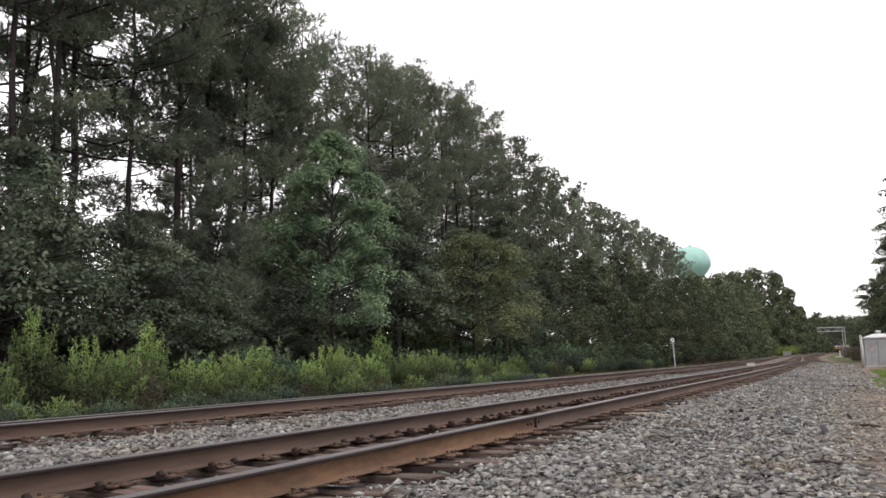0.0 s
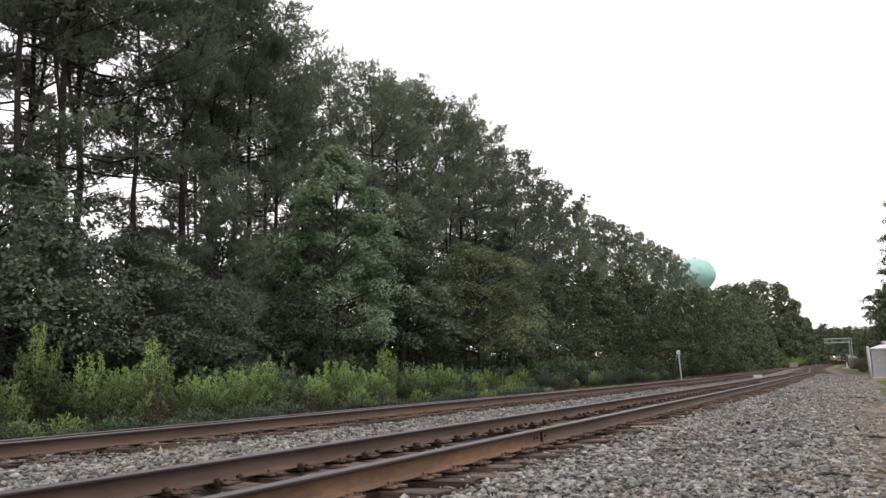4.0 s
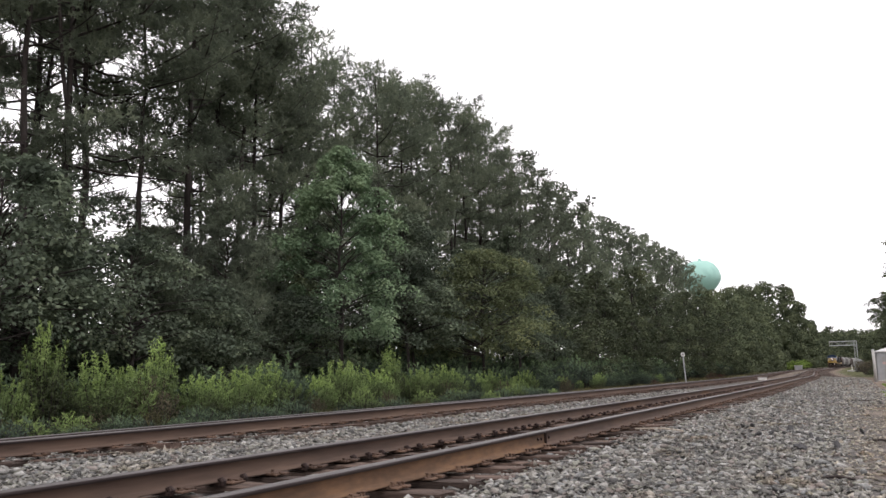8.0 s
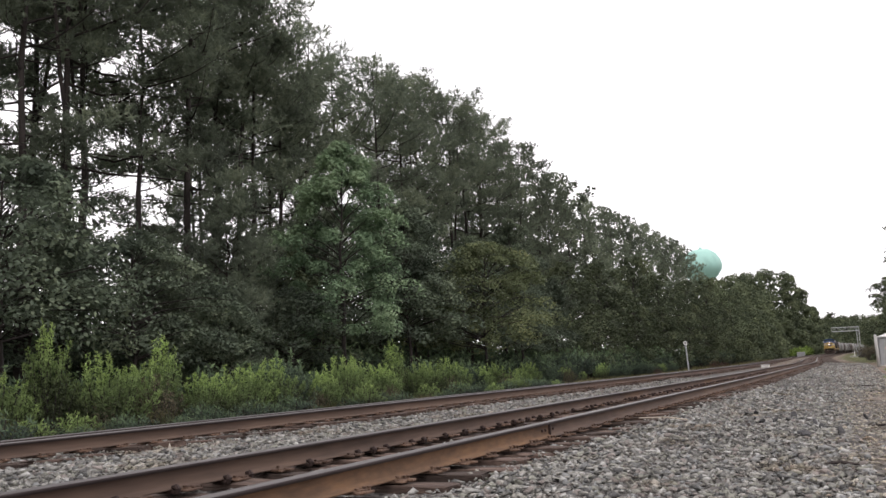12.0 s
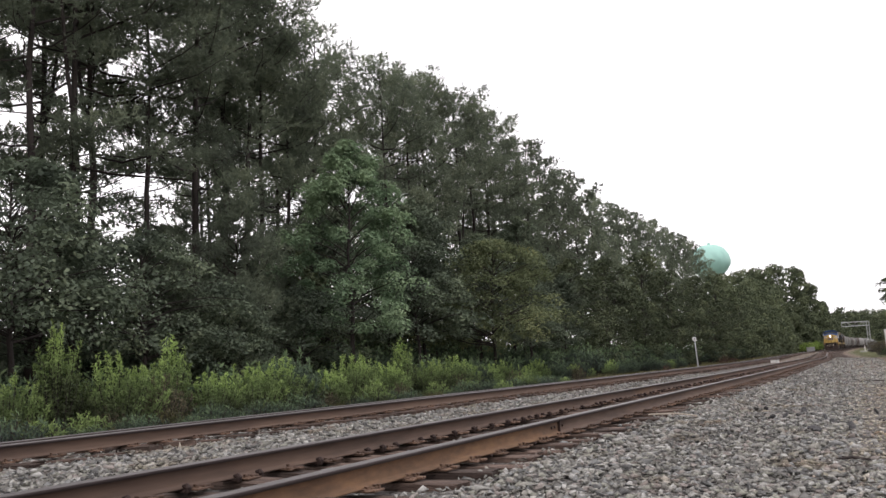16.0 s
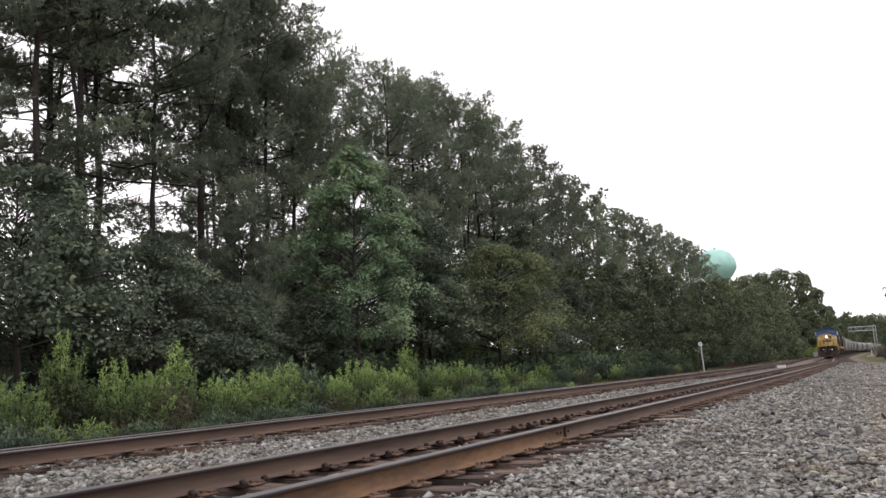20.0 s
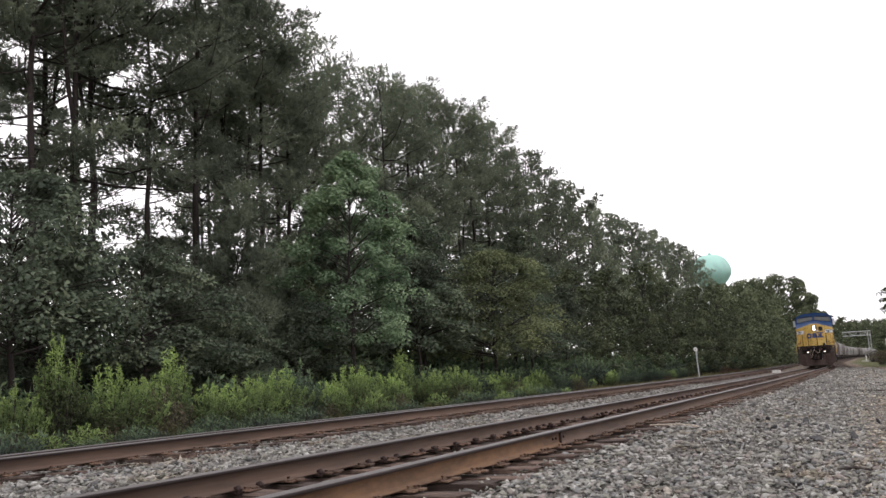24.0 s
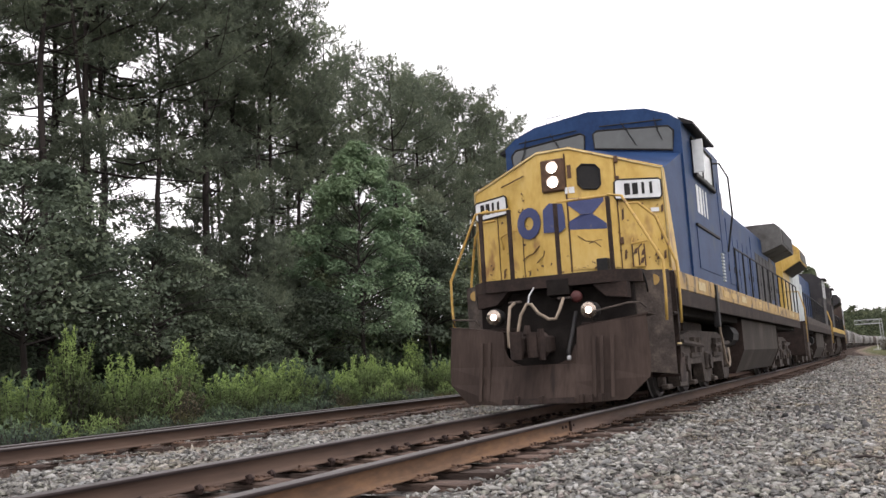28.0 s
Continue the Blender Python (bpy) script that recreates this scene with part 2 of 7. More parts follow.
# paint and steel of the train
M_BLUE = mat("faded_blue_paint", [(0.006, 0.024, 0.080), (0.010, 0.036, 0.108), (0.016, 0.047, 0.130)], 2.2, 0.55, bump=0.08, spec=0.2, stain=(0.028, 0.050, 0.090), stain_scale=1.1, stain_at=0.58)
M_YELLOW = mat("worn_yellow_paint", [(0.43, 0.275, 0.058), (0.52, 0.350, 0.088), (0.57, 0.400, 0.13)], 2.5, 0.5, bump=0.12, stain=(0.27, 0.15, 0.05), stain_scale=3.6, stain_at=0.58, stretch=(1, 1, 0.5))
M_YELLOW_RAIL = mat("yellow_handrail_paint", [(0.40, 0.25, 0.06), (0.50, 0.33, 0.09)], 9, 0.5, stain=(0.20, 0.11, 0.05), stain_scale=9, stain_at=0.57)
M_GRIME = mat("grimy_underframe", [(0.013, 0.0088, 0.0075), (0.024, 0.0160, 0.0135), (0.040, 0.027, 0.022)], 3.5, 0.85, bump=0.2, spec=0.25, stain=(0.056, 0.039, 0.032), stain_scale=1.4, stain_at=0.62)
M_PLOW = mat("dusty_brown_plow", [(0.024, 0.0158, 0.0128), (0.038, 0.0258, 0.0208), (0.056, 0.039, 0.0315)], 2.0, 0.85, bump=0.12, spec=0.25, stain=(0.020, 0.014, 0.012), stain_scale=2.2, stain_at=0.60, stretch=(2.5, 1, 0.35))
M_DUSTY = mat("dusty_truck_steel", [(0.024, 0.0185, 0.016), (0.050, 0.039, 0.033), (0.095, 0.076, 0.064)], 5, 0.9, bump=0.3)
M_TANKGREY = mat("dusty_grey_tank", [(0.030, 0.024, 0.020), (0.048, 0.040, 0.033)], 1.4, 0.85, bump=0.12, spec=0.2, stain=(0.070, 0.059, 0.049), stain_scale=0.8)
M_RADGREY = mat("weathered_grey_roof", [(0.085, 0.083, 0.08), (0.13, 0.128, 0.123)], 2.5, 0.8, bump=0.2, stain=(0.055, 0.05, 0.047), stain_at=0.55)
M_BLACK = mat("black_paint", [(0.010, 0.010, 0.011), (0.022, 0.021, 0.020)], 6, 0.6, spec=0.2)
M_LOGO_BLUE = mat("logo_blue", [(0.028, 0.040, 0.115), (0.045, 0.058, 0.15)], 6, 0.55, stain=(0.20, 0.17, 0.10), stain_scale=6, stain_at=0.66)
M_NUMBER_WHITE = mat("number_white", [(0.55, 0.57, 0.58), (0.68, 0.69, 0.70)], 7, 0.5)
M_GLASS = mat("cab_glass", [(0.040, 0.046, 0.046), (0.062, 0.070, 0.070)], 1.0, 0.12, spec=0.7)
# Pale base colour carries the sky's reflection in the side panes.
M_SIDE_GLASS = mat("pale_pane_reflection", [(0.55, 0.58, 0.58), (0.70, 0.72, 0.72)], 1.5, 0.2)
M_HOSE = mat("tan_rubber_hose", [(0.19, 0.15, 0.11), (0.28, 0.225, 0.17)], 12, 0.7)
M_WHEEL = mat("wheel_steel", [(0.025, 0.021, 0.02), (0.05, 0.044, 0.04)], 8, 0.75, 0.2)
M_TREAD = mat("wheel_tread", [(0.30, 0.29, 0.28), (0.42, 0.41, 0.40)], 8, 0.35, 0.8)
M_YELLOW_SILL = mat("grimy_yellow_sill", [(0.27, 0.17, 0.05), (0.37, 0.235, 0.072), (0.43, 0.295, 0.12)], 2.5, 0.6, bump=0.15, stain=(0.085, 0.058, 0.034), stain_scale=2.6, stain_at=0.50)
M_PALE_EDGE = mat("pale_worn_yellow", [(0.40, 0.30, 0.13), (0.52, 0.42, 0.22)], 9, 0.55, stain=(0.20, 0.14, 0.08), stain_scale=5, stain_at=0.58)
# Near black: the shade of recesses and the underside put into the colour.
M_RECESS_SHADE = mat("recess_shade", [(0.010, 0.0085, 0.008), (0.020, 0.017, 0.0155)], 6, 0.95, spec=0.1)
M_REFLECTOR = mat("lamp_reflector", [(0.55, 0.45, 0.36), (0.75, 0.64, 0.54)], 20, 0.25, 0.9)
M_RED = mat("red_glad_hand", [(0.045, 0.012, 0.012), (0.085, 0.020, 0.018)], 8, 0.6)
M_PALE = mat("pale_primer_paint", [(0.40, 0.44, 0.44), (0.52, 0.56, 0.55)], 2, 0.6, stain=(0.30, 0.32, 0.33))
M_DARKLOCO = mat("sooty_dark_paint", [(0.018, 0.017, 0.020), (0.034, 0.031, 0.033)], 2, 0.65, bump=0.1, stain=(0.085, 0.075, 0.068))
M_RUSTMARK = mat("rust_scar", [(0.055, 0.032, 0.020), (0.11, 0.06, 0.035)], 12, 0.85)


def ground_mat():
    """Gravel, dirt and grass on one sheet, told apart by two coverage layers of the mesh."""
    m = bpy.data.materials.new("ground_cover")
    m.use_nodes = True
    nodes, links = m.node_tree.nodes, m.node_tree.links
    bsdf = nodes["Principled BSDF"]
    tc = nodes.new("ShaderNodeTexCoord")

    def noise_ramp(scale, cols, detail=4.0):
        n = nodes.new("ShaderNodeTexNoise")
        n.inputs["Scale"].default_value, n.inputs["Detail"].default_value = scale, detail
        links.new(tc.outputs["Object"], n.inputs["Vector"])
        r = nodes.new("ShaderNodeValToRGB")
        e = r.color_ramp.elements
        while len(e) < len(cols):
            e.new(0.5)
        for i, c in enumerate(cols):
            e[i].position, e[i].color = 0.35 + 0.3 * i / (len(cols) - 1), (*c, 1)
        links.new(n.outputs[0], r.inputs[0])
        return r.outputs[0], n.outputs[0]

    vor = nodes.new("ShaderNodeTexVoronoi")
    vor.inputs["Scale"].default_value = 22.0
    links.new(tc.outputs["Object"], vor.inputs["Vector"])
    stone = nodes.new("ShaderNodeValToRGB")
    for i, c in enumerate(((0.055, 0.050, 0.047), (0.20, 0.188, 0.176))):
        stone.color_ramp.elements[i].color = (*c, 1)
    sep = nodes.new("ShaderNodeSeparateColor")
    links.new(vor.outputs["Color"], sep.inputs[0])
    links.new(sep.outputs[0], stone.inputs[0])
    dirt, _ = noise_ramp(1.7, [(0.100, 0.076, 0.060), (0.175, 0.140, 0.112), (0.275, 0.235, 0.195)], 8.0)
    weed, _ = noise_ramp(2.5, [(0.045, 0.052, 0.025), (0.085, 0.095, 0.044), (0.17, 0.155, 0.09)], 8.0)

    def mix(fac, a, b):
        x = nodes.new("ShaderNodeMix")
        x.data_type = "RGBA"
        links.new(fac, x.inputs[0])
        links.new(a, x.inputs[6])
        links.new(b, x.inputs[7])
        return x.outputs[2]

    def layer(name):
        a = nodes.new("ShaderNodeAttribute")
        a.attribute_name = name
        rough_edge = nodes.new("ShaderNodeTexNoise")
        rough_edge.inputs["Scale"].default_value, rough_edge.inputs["Detail"].default_value = 1.2, 6.0
        links.new(tc.outputs["Object"], rough_edge.inputs["Vector"])
        s = nodes.new("ShaderNodeMath")
        s.operation = "MULTIPLY_ADD"
        s.inputs[1].default_value = 0.9
        links.new(rough_edge.outputs[0], s.inputs[0])
        links.new(a.outputs["Fac"], s.inputs[2])
        r = nodes.new("ShaderNodeMapRange")
        r.inputs[1].default_value, r.inputs[2].default_value = 0.82, 1.08
        links.new(s.outputs[0], r.inputs[0])
        return r.outputs[0]

    c = mix(layer("gravel"), dirt, stone.outputs[0])
    c = mix(layer("grass"), c, weed)
    bed, _ = noise_ramp(3.0, [(0.032, 0.024, 0.020), (0.060, 0.044, 0.037), (0.11, 0.088, 0.075)], 8.0)
    c = mix(layer("bed"), c, bed)
    links.new(c, bsdf.inputs["Base Color"])
    bsdf.inputs["Roughness"].default_value = 0.95
    bsdf.inputs["Specular IOR Level"].default_value = 0.04
    b = nodes.new("ShaderNodeBump")
    b.inputs["Strength"].default_value, b.inputs["Distance"].default_value = 0.9, 0.03
    inv = nodes.new("ShaderNodeMath")
    inv.operation = "SUBTRACT"
    inv.inputs[0].default_value = 1.0
    links.new(vor.outputs["Distance"], inv.inputs[1])
    links.new(inv.outputs[0], b.inputs["Height"])
    links.new(b.outputs[0], bsdf.inputs["Normal"])
    return m


M_GROUND = ground_mat()

# ---- mesh helpers ----


def mesh_np(name, verts, faces, material, smooth=False):
    """A mesh from arrays of vertices and of faces that all have as many corners."""
    verts, faces = np.asarray(verts, np.float32), np.asarray(faces, np.int32)
    me = bpy.data.meshes.new(name)
    k = faces.shape[1]
    me.vertices.add(len(verts))
    me.vertices.foreach_set("co", verts.ravel())
    me.loops.add(faces.size)
    me.loops.foreach_set("vertex_index", faces.ravel())
    me.polygons.add(len(faces))
    me.polygons.foreach_set("loop_start", np.arange(0, faces.size, k, dtype=np.int32))
    me.polygons.foreach_set("loop_total", np.full(len(faces), k, np.int32))
    if smooth:
        me.polygons.foreach_set("use_smooth", np.ones(len(faces), bool))
    me.update(calc_edges=True)
    for x in (material if isinstance(material, (list, tuple)) else [material]):
        me.materials.append(x)
    return me


def thing(name, m=None, label="", category="", group="", kind=""):
    """An Empty at a thing's base."""
    ob = new(name)
    ob.empty_display_size = 0.2
    if m is not None:
        ob.matrix_basis = m
    return tagged(ob, label, category, group, kind)


def attach(name, me, parent, m=None, label=""):
    ob = new(name, me)
    ob.parent = parent
    if m is not None:
        ob.matrix_basis = m
    return tagged(ob, label)


def part(name, bm, material, parent, label="", smooth=False):
    me = bpy.data.meshes.new(name)
    bm.to_mesh(me)
    bm.free()
    for x in (material if isinstance(material, (list, tuple)) else [material]):
        me.materials.append(x)
    if smooth:
        me.polygons.foreach_set("use_smooth", np.ones(len(me.polygons), bool))
    return attach(name, me, parent, None, label)


def add_box(bm, x0, x1, y0, y1, z0, z1, bevel=0.0, mi=0):
    vs = [bm.verts.new(c) for c in ((x0, y0, z0), (x1, y0, z0), (x1, y1, z0), (x0, y1, z0), (x0, y0, z1), (x1, y0, z1), (x1, y1, z1), (x0, y1, z1))]
    fs = [bm.faces.new([vs[i] for i in f]) for f in ((0, 3, 2, 1), (4, 5, 6, 7), (0, 1, 5, 4), (1, 2, 6, 5), (2, 3, 7, 6), (3, 0, 4, 7))]
    for f in fs:
        f.material_index = mi
    if bevel:
        es = list({e for f in fs for e in f.edges})
        bmesh.ops.bevel(bm, geom=es, offset=bevel, segments=1, affect="EDGES", clamp_overlap=True)
    return bm


def box(x0, x1, y0, y1, z0, z1, bevel=0.0):
    return add_box(bmesh.new(), x0, x1, y0, y1, z0, z1, bevel)


def add_prism(bm, outline, axis, a, b, mi=0):
    """A solid from an outline in the two other axes (in x, y, z order), drawn out along axis from a to b."""
    def at(u, v, w):
        return {"x": (w, u, v), "y": (u, w, v), "z": (u, v, w)}[axis]
    lo = [bm.verts.new(at(u, v, a)) for u, v in outline]
    hi = [bm.verts.new(at(u, v, b)) for u, v in outline]
    n = len(outline)
    fs = [bm.faces.new(lo[::-1]), bm.faces.new(hi)]
    fs += [bm.faces.new((lo[i], lo[(i + 1) % n], hi[(i + 1) % n], hi[i])) for i in range(n)]
    for f in fs:
        f.material_index = mi
    bmesh.ops.recalc_face_normals(bm, faces=fs)
    return bm


def prism(outline, axis, a, b):
    return add_prism(bmesh.new(), outline, axis, a, b)


def add_tube(bm, points, radius, sides=8, mi=0):
    """A round bar along points, with its ends closed; radius is one number or one for each point."""
    pts = [Vector(p) for p in points]
    rad = radius if isinstance(radius, (list, tuple)) else [radius] * len(pts)
    rings = []
    for i, p in enumerate(pts):
        d = (pts[min(i + 1, len(pts) - 1)] - pts[max(i - 1, 0)]).normalized()
        u = d.orthogonal().normalized() if not rings else (u - d * u.dot(d)).normalized()
        v = d.cross(u)
        rings.append([bm.verts.new(p + (u * math.cos(2 * math.pi * k / sides) + v * math.sin(2 * math.pi * k / sides)) * rad[i]) for k in range(sides)])
    fs = [bm.faces.new(rings[0][::-1]), bm.faces.new(rings[-1])]
    for a, b in zip(rings, rings[1:]):
        fs += [bm.faces.new((a[k], a[(k + 1) % sides], b[(k + 1) % sides], b[k])) for k in range(sides)]
    for f in fs:
        f.material_index = mi
    return bm


def tube(points, radius, sides=8):
    return add_tube(bmesh.new(), points, radius, sides)


def add_lathe(bm, profile, axis="z", sides=24, centre=(0, 0, 0)):
    """A turned solid: profile of (radius, along)."""
    cx, cy, cz = centre
    rings = []
    for r, w in profile:
        ring = []
        for k in range(sides):
            a = 2 * math.pi * k / sides
            u, v = r * math.cos(a), r * math.sin(a)
            ring.append(bm.verts.new({"z": (cx + u, cy + v, cz + w), "x": (cx + w, cy + u, cz + v), "y": (cx + u, cy + w, cz + v)}[axis]))
        rings.append(ring)
    fs = [bm.faces.new(rings[0][::-1]), bm.faces.new(rings[-1])]
    for a, b in zip(rings, rings[1:]):
        fs += [bm.faces.new((a[k], a[(k + 1) % sides], b[(k + 1) % sides], b[k])) for k in range(sides)]
    bmesh.ops.recalc_face_normals(bm, faces=fs)
    return bm


def lathe(profile, axis="z", sides=24, centre=(0, 0, 0)):
    return add_lathe(bmesh.new(), profile, axis, sides, centre)


# ---- the line of the tracks ----
RAIL_TOP = 0.20
NODES = np.array([0, 20, 40, 60, 80, 100, 120, 150, 180, 210, 250, 300, 450.0])
BEND = np.array([0.000917, 0.000319, -0.000204, -0.000516, -0.001611, -8.4e-05, 7.5e-05, 0.000121, 0.000703, 0.000506, -0.000165, -4.2e-05, 0.000522])
S_GRID = np.arange(-60, 1200.0)
TURN = np.cumsum(np.interp(S_GRID, NODES, BEND))
TURN -= TURN[60]
TURN[:60] = 0
SIDE = np.cumsum(TURN)
SIDE -= SIDE[60]
SIDE -= 0.20 * np.exp(-((S_GRID - 60) / 18) ** 2)


def line_x(s):
    return -4.061 + np.interp(s, S_GRID, SIDE)


def rise(s):
    s = np.minimum(np.maximum(np.asarray(s, float), 0), 560)
    return np.where(s < 170, 9.4e-6 * s ** 2, 0.2717 + 0.0031 * (s - 170))


def rail_point(s, u=0.0, z=0.0):
    """u metres to the right of the near track's middle, z above its tie tops."""
    a = math.atan2(float(line_x(s + 0.5) - line_x(s - 0.5)), 1.0)
    return Vector((float(line_x(s)) + u * math.cos(a), s - u * math.sin(a), float(rise(s)) + z)), a


FAR = -5.49  # the far track's middle, from the near one's


def far_off(s):
    return FAR + 0.0064 * min(max(s, 0), 60)


def level(x, y):
    """Height of the ground."""
    u = x - line_x(y)
    prof_u = [-60, -24, -14, -9.2, -8.2, -7.1, -6.9, -4.1, -2.75, -1.6, -1.25, 1.0, 1.35, 1.75, 2.3, 5.0, 8.0, 40]
    prof_z = [0.5, 0.35, -0.10, -0.22, -0.18, -0.05, -0.03, -0.03, -0.07, -0.05, -0.065, -0.07, -0.05, -0.055, -0.10, -0.24, -0.28, -0.1]
    return np.interp(u, prof_u, prof_z) + rise(y)

# ---- ground ----


def build_ground():
    us = np.unique(np.concatenate([np.arange(-10, 8.01, 0.25), np.arange(-60, -10, 2.5), np.arange(8, 60, 4), [-2500, -1200, -600, -300, -150, -90, 90, 150, 300, 600, 1200, 2500]]))
    ys = np.unique(np.concatenate([np.arange(-12, 40, 0.4), np.arange(40, 130, 2.0), np.arange(130, 620, 10.0), [-2500, -1000, -400, -150, -60, -30, 700, 850, 1100, 1600, 2500]]))
    U, Y = np.meshgrid(us, ys)
    X = U + line_x(Y)
    Z = level(X, Y)
    near = (np.abs(U) < 12) & (Y < 120)
    rng = np.random.RandomState(3)
    Z = Z + near * rng.uniform(-0.012, 0.012, Z.shape)
    n, k = len(us), len(ys)
    v = np.stack([X, Y, Z], -1).reshape(-1, 3)
    i = np.arange(n * k).reshape(k, n)
    f = np.stack([i[:-1, :-1], i[:-1, 1:], i[1:, 1:], i[1:, :-1]], -1).reshape(-1, 4)
    me = mesh_np("ground", v, f, M_GROUND, True)
    u, y = U.ravel(), Y.ravel()
    gravel = np.interp(u, [-10.2, -8.4, 3.4, 4.8], [0, 1, 1, 0.30]) * np.where(u > 6.5, 0.6, 1.0)
    gravel = np.where(u > 3.0, gravel * np.interp(y, [18, 60], [1, 0.55]), gravel)
    grass = np.interp(u, [-11, -9.0, 5.6, 7.2], [1, 0, 0, 1.0])
    grass = np.where((u > 0) & (y > 100), np.interp(u, [3.2, 6.5], [0.25, 0.9]), grass)
    grass = np.where((np.abs(u + 2.7) < 1.2) & (y > 40), 0.22, grass)
    gravel = np.where((u > 1.6) & (y > 45), gravel * np.interp(y, [45, 85], [0.8, 0.3]), gravel)
    grass = np.where((u > 0) & (y < 16), np.interp(u, [6, 9], [0, 1]), grass)
    gravel = gravel * np.interp(y, [38, 80], [1, 0.42])
    bed = np.maximum(np.interp(np.abs(u), [1.3, 2.2], [1, 0]), np.interp(np.abs(u + 5.2), [1.3, 2.4], [1, 0])) * np.interp(y, [14, 40, 90], [0, 0.66, 0.85])
    bed = np.maximum(bed, np.interp(u, [1.2, 1.7, 2.6, 3.6], [0, 1, 0.9, 0.30]) * np.interp(y, [42, 75], [0, 0.84]))
    for name, val in (("gravel", gravel), ("grass", grass), ("bed", bed)):
        at = me.attributes.new(name, "FLOAT", "POINT")
        at.data.foreach_set("value", val.astype(np.float32))
    return tagged(new("ground", me), "grey gravel, dirt and weedy verge beside the tracks", "ground", kind="structure")


ground = build_ground()


# ---- the two tracks ----
RAIL_OUTLINE = [(-0.076, 0.0), (0.076, 0.0), (0.076, 0.011), (0.022, 0.022), (0.010, 0.036), (0.009, 0.134), (0.036, 0.142), (0.037, 0.165), (0.030, 0.176), (-0.030, 0.176), (-0.037, 0.165), (-0.036, 0.142), (-0.009, 0.134), (-0.010, 0.036), (-0.022, 0.022), (-0.076, 0.011)]


def rail(name, parent, off, z0, s0, s1, label, rusty=(0, 0)):
    ss = np.concatenate([np.arange(s0, 60, 1.0), np.arange(60, s1, 6.0)])
    n = len(RAIL_OUTLINE)
    v = []
    for s in ss:
        for u, z in RAIL_OUTLINE:
            p, _ = rail_point(float(s), off(float(s)) + u, z0(u) + z)
            v.append(p)
    i = np.arange(len(ss) * n).reshape(len(ss), n)
    j = np.roll(i, -1, 1)
    f = np.stack([i[:-1], j[:-1], j[1:], i[1:]], -1)
    me = mesh_np(name, [tuple(a) for a in v], f.reshape(-1, 4), [M_RAIL_WEB, M_RAIL_TOP, M_RAIL_HEAD, M_RAIL_RUST])
    kind = np.select([np.isin(np.arange(n), (7, 8, 9)), np.isin(np.arange(n), (5, 6, 10, 11))], [1, 2], 0).astype(np.int32)
    idx = np.tile(kind, (len(ss) - 1, 1))
    idx[((ss[:-1] >= rusty[0]) & (ss[:-1] < rusty[1]))[:, None] & (idx == 0)] = 3
    idx = idx.ravel()
    me.polygons.foreach_set("material_index", idx)
    return attach(name, me, parent, None, label)


def tie_mesh(seed):
    r = random.Random(seed)
    bm = box(-1.30, 1.30, -0.115, 0.115, -0.17, 0.0, 0.012)
    bmesh.ops.subdivide_edges(bm, edges=[e for e in bm.edges if abs(e.verts[0].co.x - e.verts[1].co.x) > 1], cuts=6)
    for v in bm.verts:
        v.co += Vector((r.uniform(-0.03, 0.03) if abs(v.co.x) > 1.2 else 0, r.uniform(-0.012, 0.012), r.uniform(-0.012, 0.006)))
    me = bpy.data.meshes.new("tie")
    bm.to_mesh(me)
    bm.free()
    me.materials.append(M_TIE)
    return me


def plate_mesh(seed):
    """A tie plate with low shoulders and spikes of uneven height, crusted with scale."""
    r = random.Random(seed)
    bm = box(-0.165, 0.165, -0.09, 0.09, 0.0, 0.016, 0.004)
    add_box(bm, -0.105, -0.082, -0.095, 0.095, 0.016, 0.026)
    add_box(bm, 0.082, 0.105, -0.095, 0.095, 0.016, 0.026)
    for x, y in ((-0.10, 0.05), (0.10, -0.05), (0.135, 0.06), (0.10, 0.055)):
        up = r.uniform(0.0, 0.018)
        add_box(bm, x - 0.008, x + 0.008, y - 0.008, y + 0.008, 0.01, 0.03 + up)
        add_box(bm, x - 0.017, x + 0.013, y - 0.013, y + 0.013, 0.03 + up, 0.041 + up, 0.004)
    # flakes of scale and grit heaped against the flange
    for k in range(7):
        x, y, w = r.choice((-1, 1)) * r.uniform(0.08, 0.19), r.uniform(-0.12, 0.12), r.uniform(0.010, 0.032)
        add_box(bm, x - w, x + w, y - w * 1.3, y + w * 1.3, 0.008, 0.016 + w * r.uniform(0.3, 0.6), 0.005)
    me = bpy.data.meshes.new("tie_plate")
    bm.to_mesh(me)
    bm.free()
    me.materials.append(M_PLATE)
    return me


def anchor_mesh():
    """A sprung clip round the rail's foot: seen from the side, a thick dark curl."""
    bm = bmesh.new()
    add_box(bm, -0.10, 0.085, -0.018, 0.018, -0.03, -0.004, 0.006)
    add_tube(bm, [(-0.086, 0, -0.024), (-0.112, 0, -0.014), (-0.118, 0, 0.006), (-0.104, 0, 0.022), (-0.066, 0, 0.020)], [0.018, 0.025, 0.028, 0.024, 0.012], 8)
    me = bpy.data.meshes.new("rail_anchor")
    bm.to_mesh(me)
    bm.free()
    me.materials.append(M_ANCHOR)
    return me


TIES = [tie_mesh(i) for i in range(6)]
PLATES, ANCHOR = [plate_mesh(i) for i in range(5)], anchor_mesh()


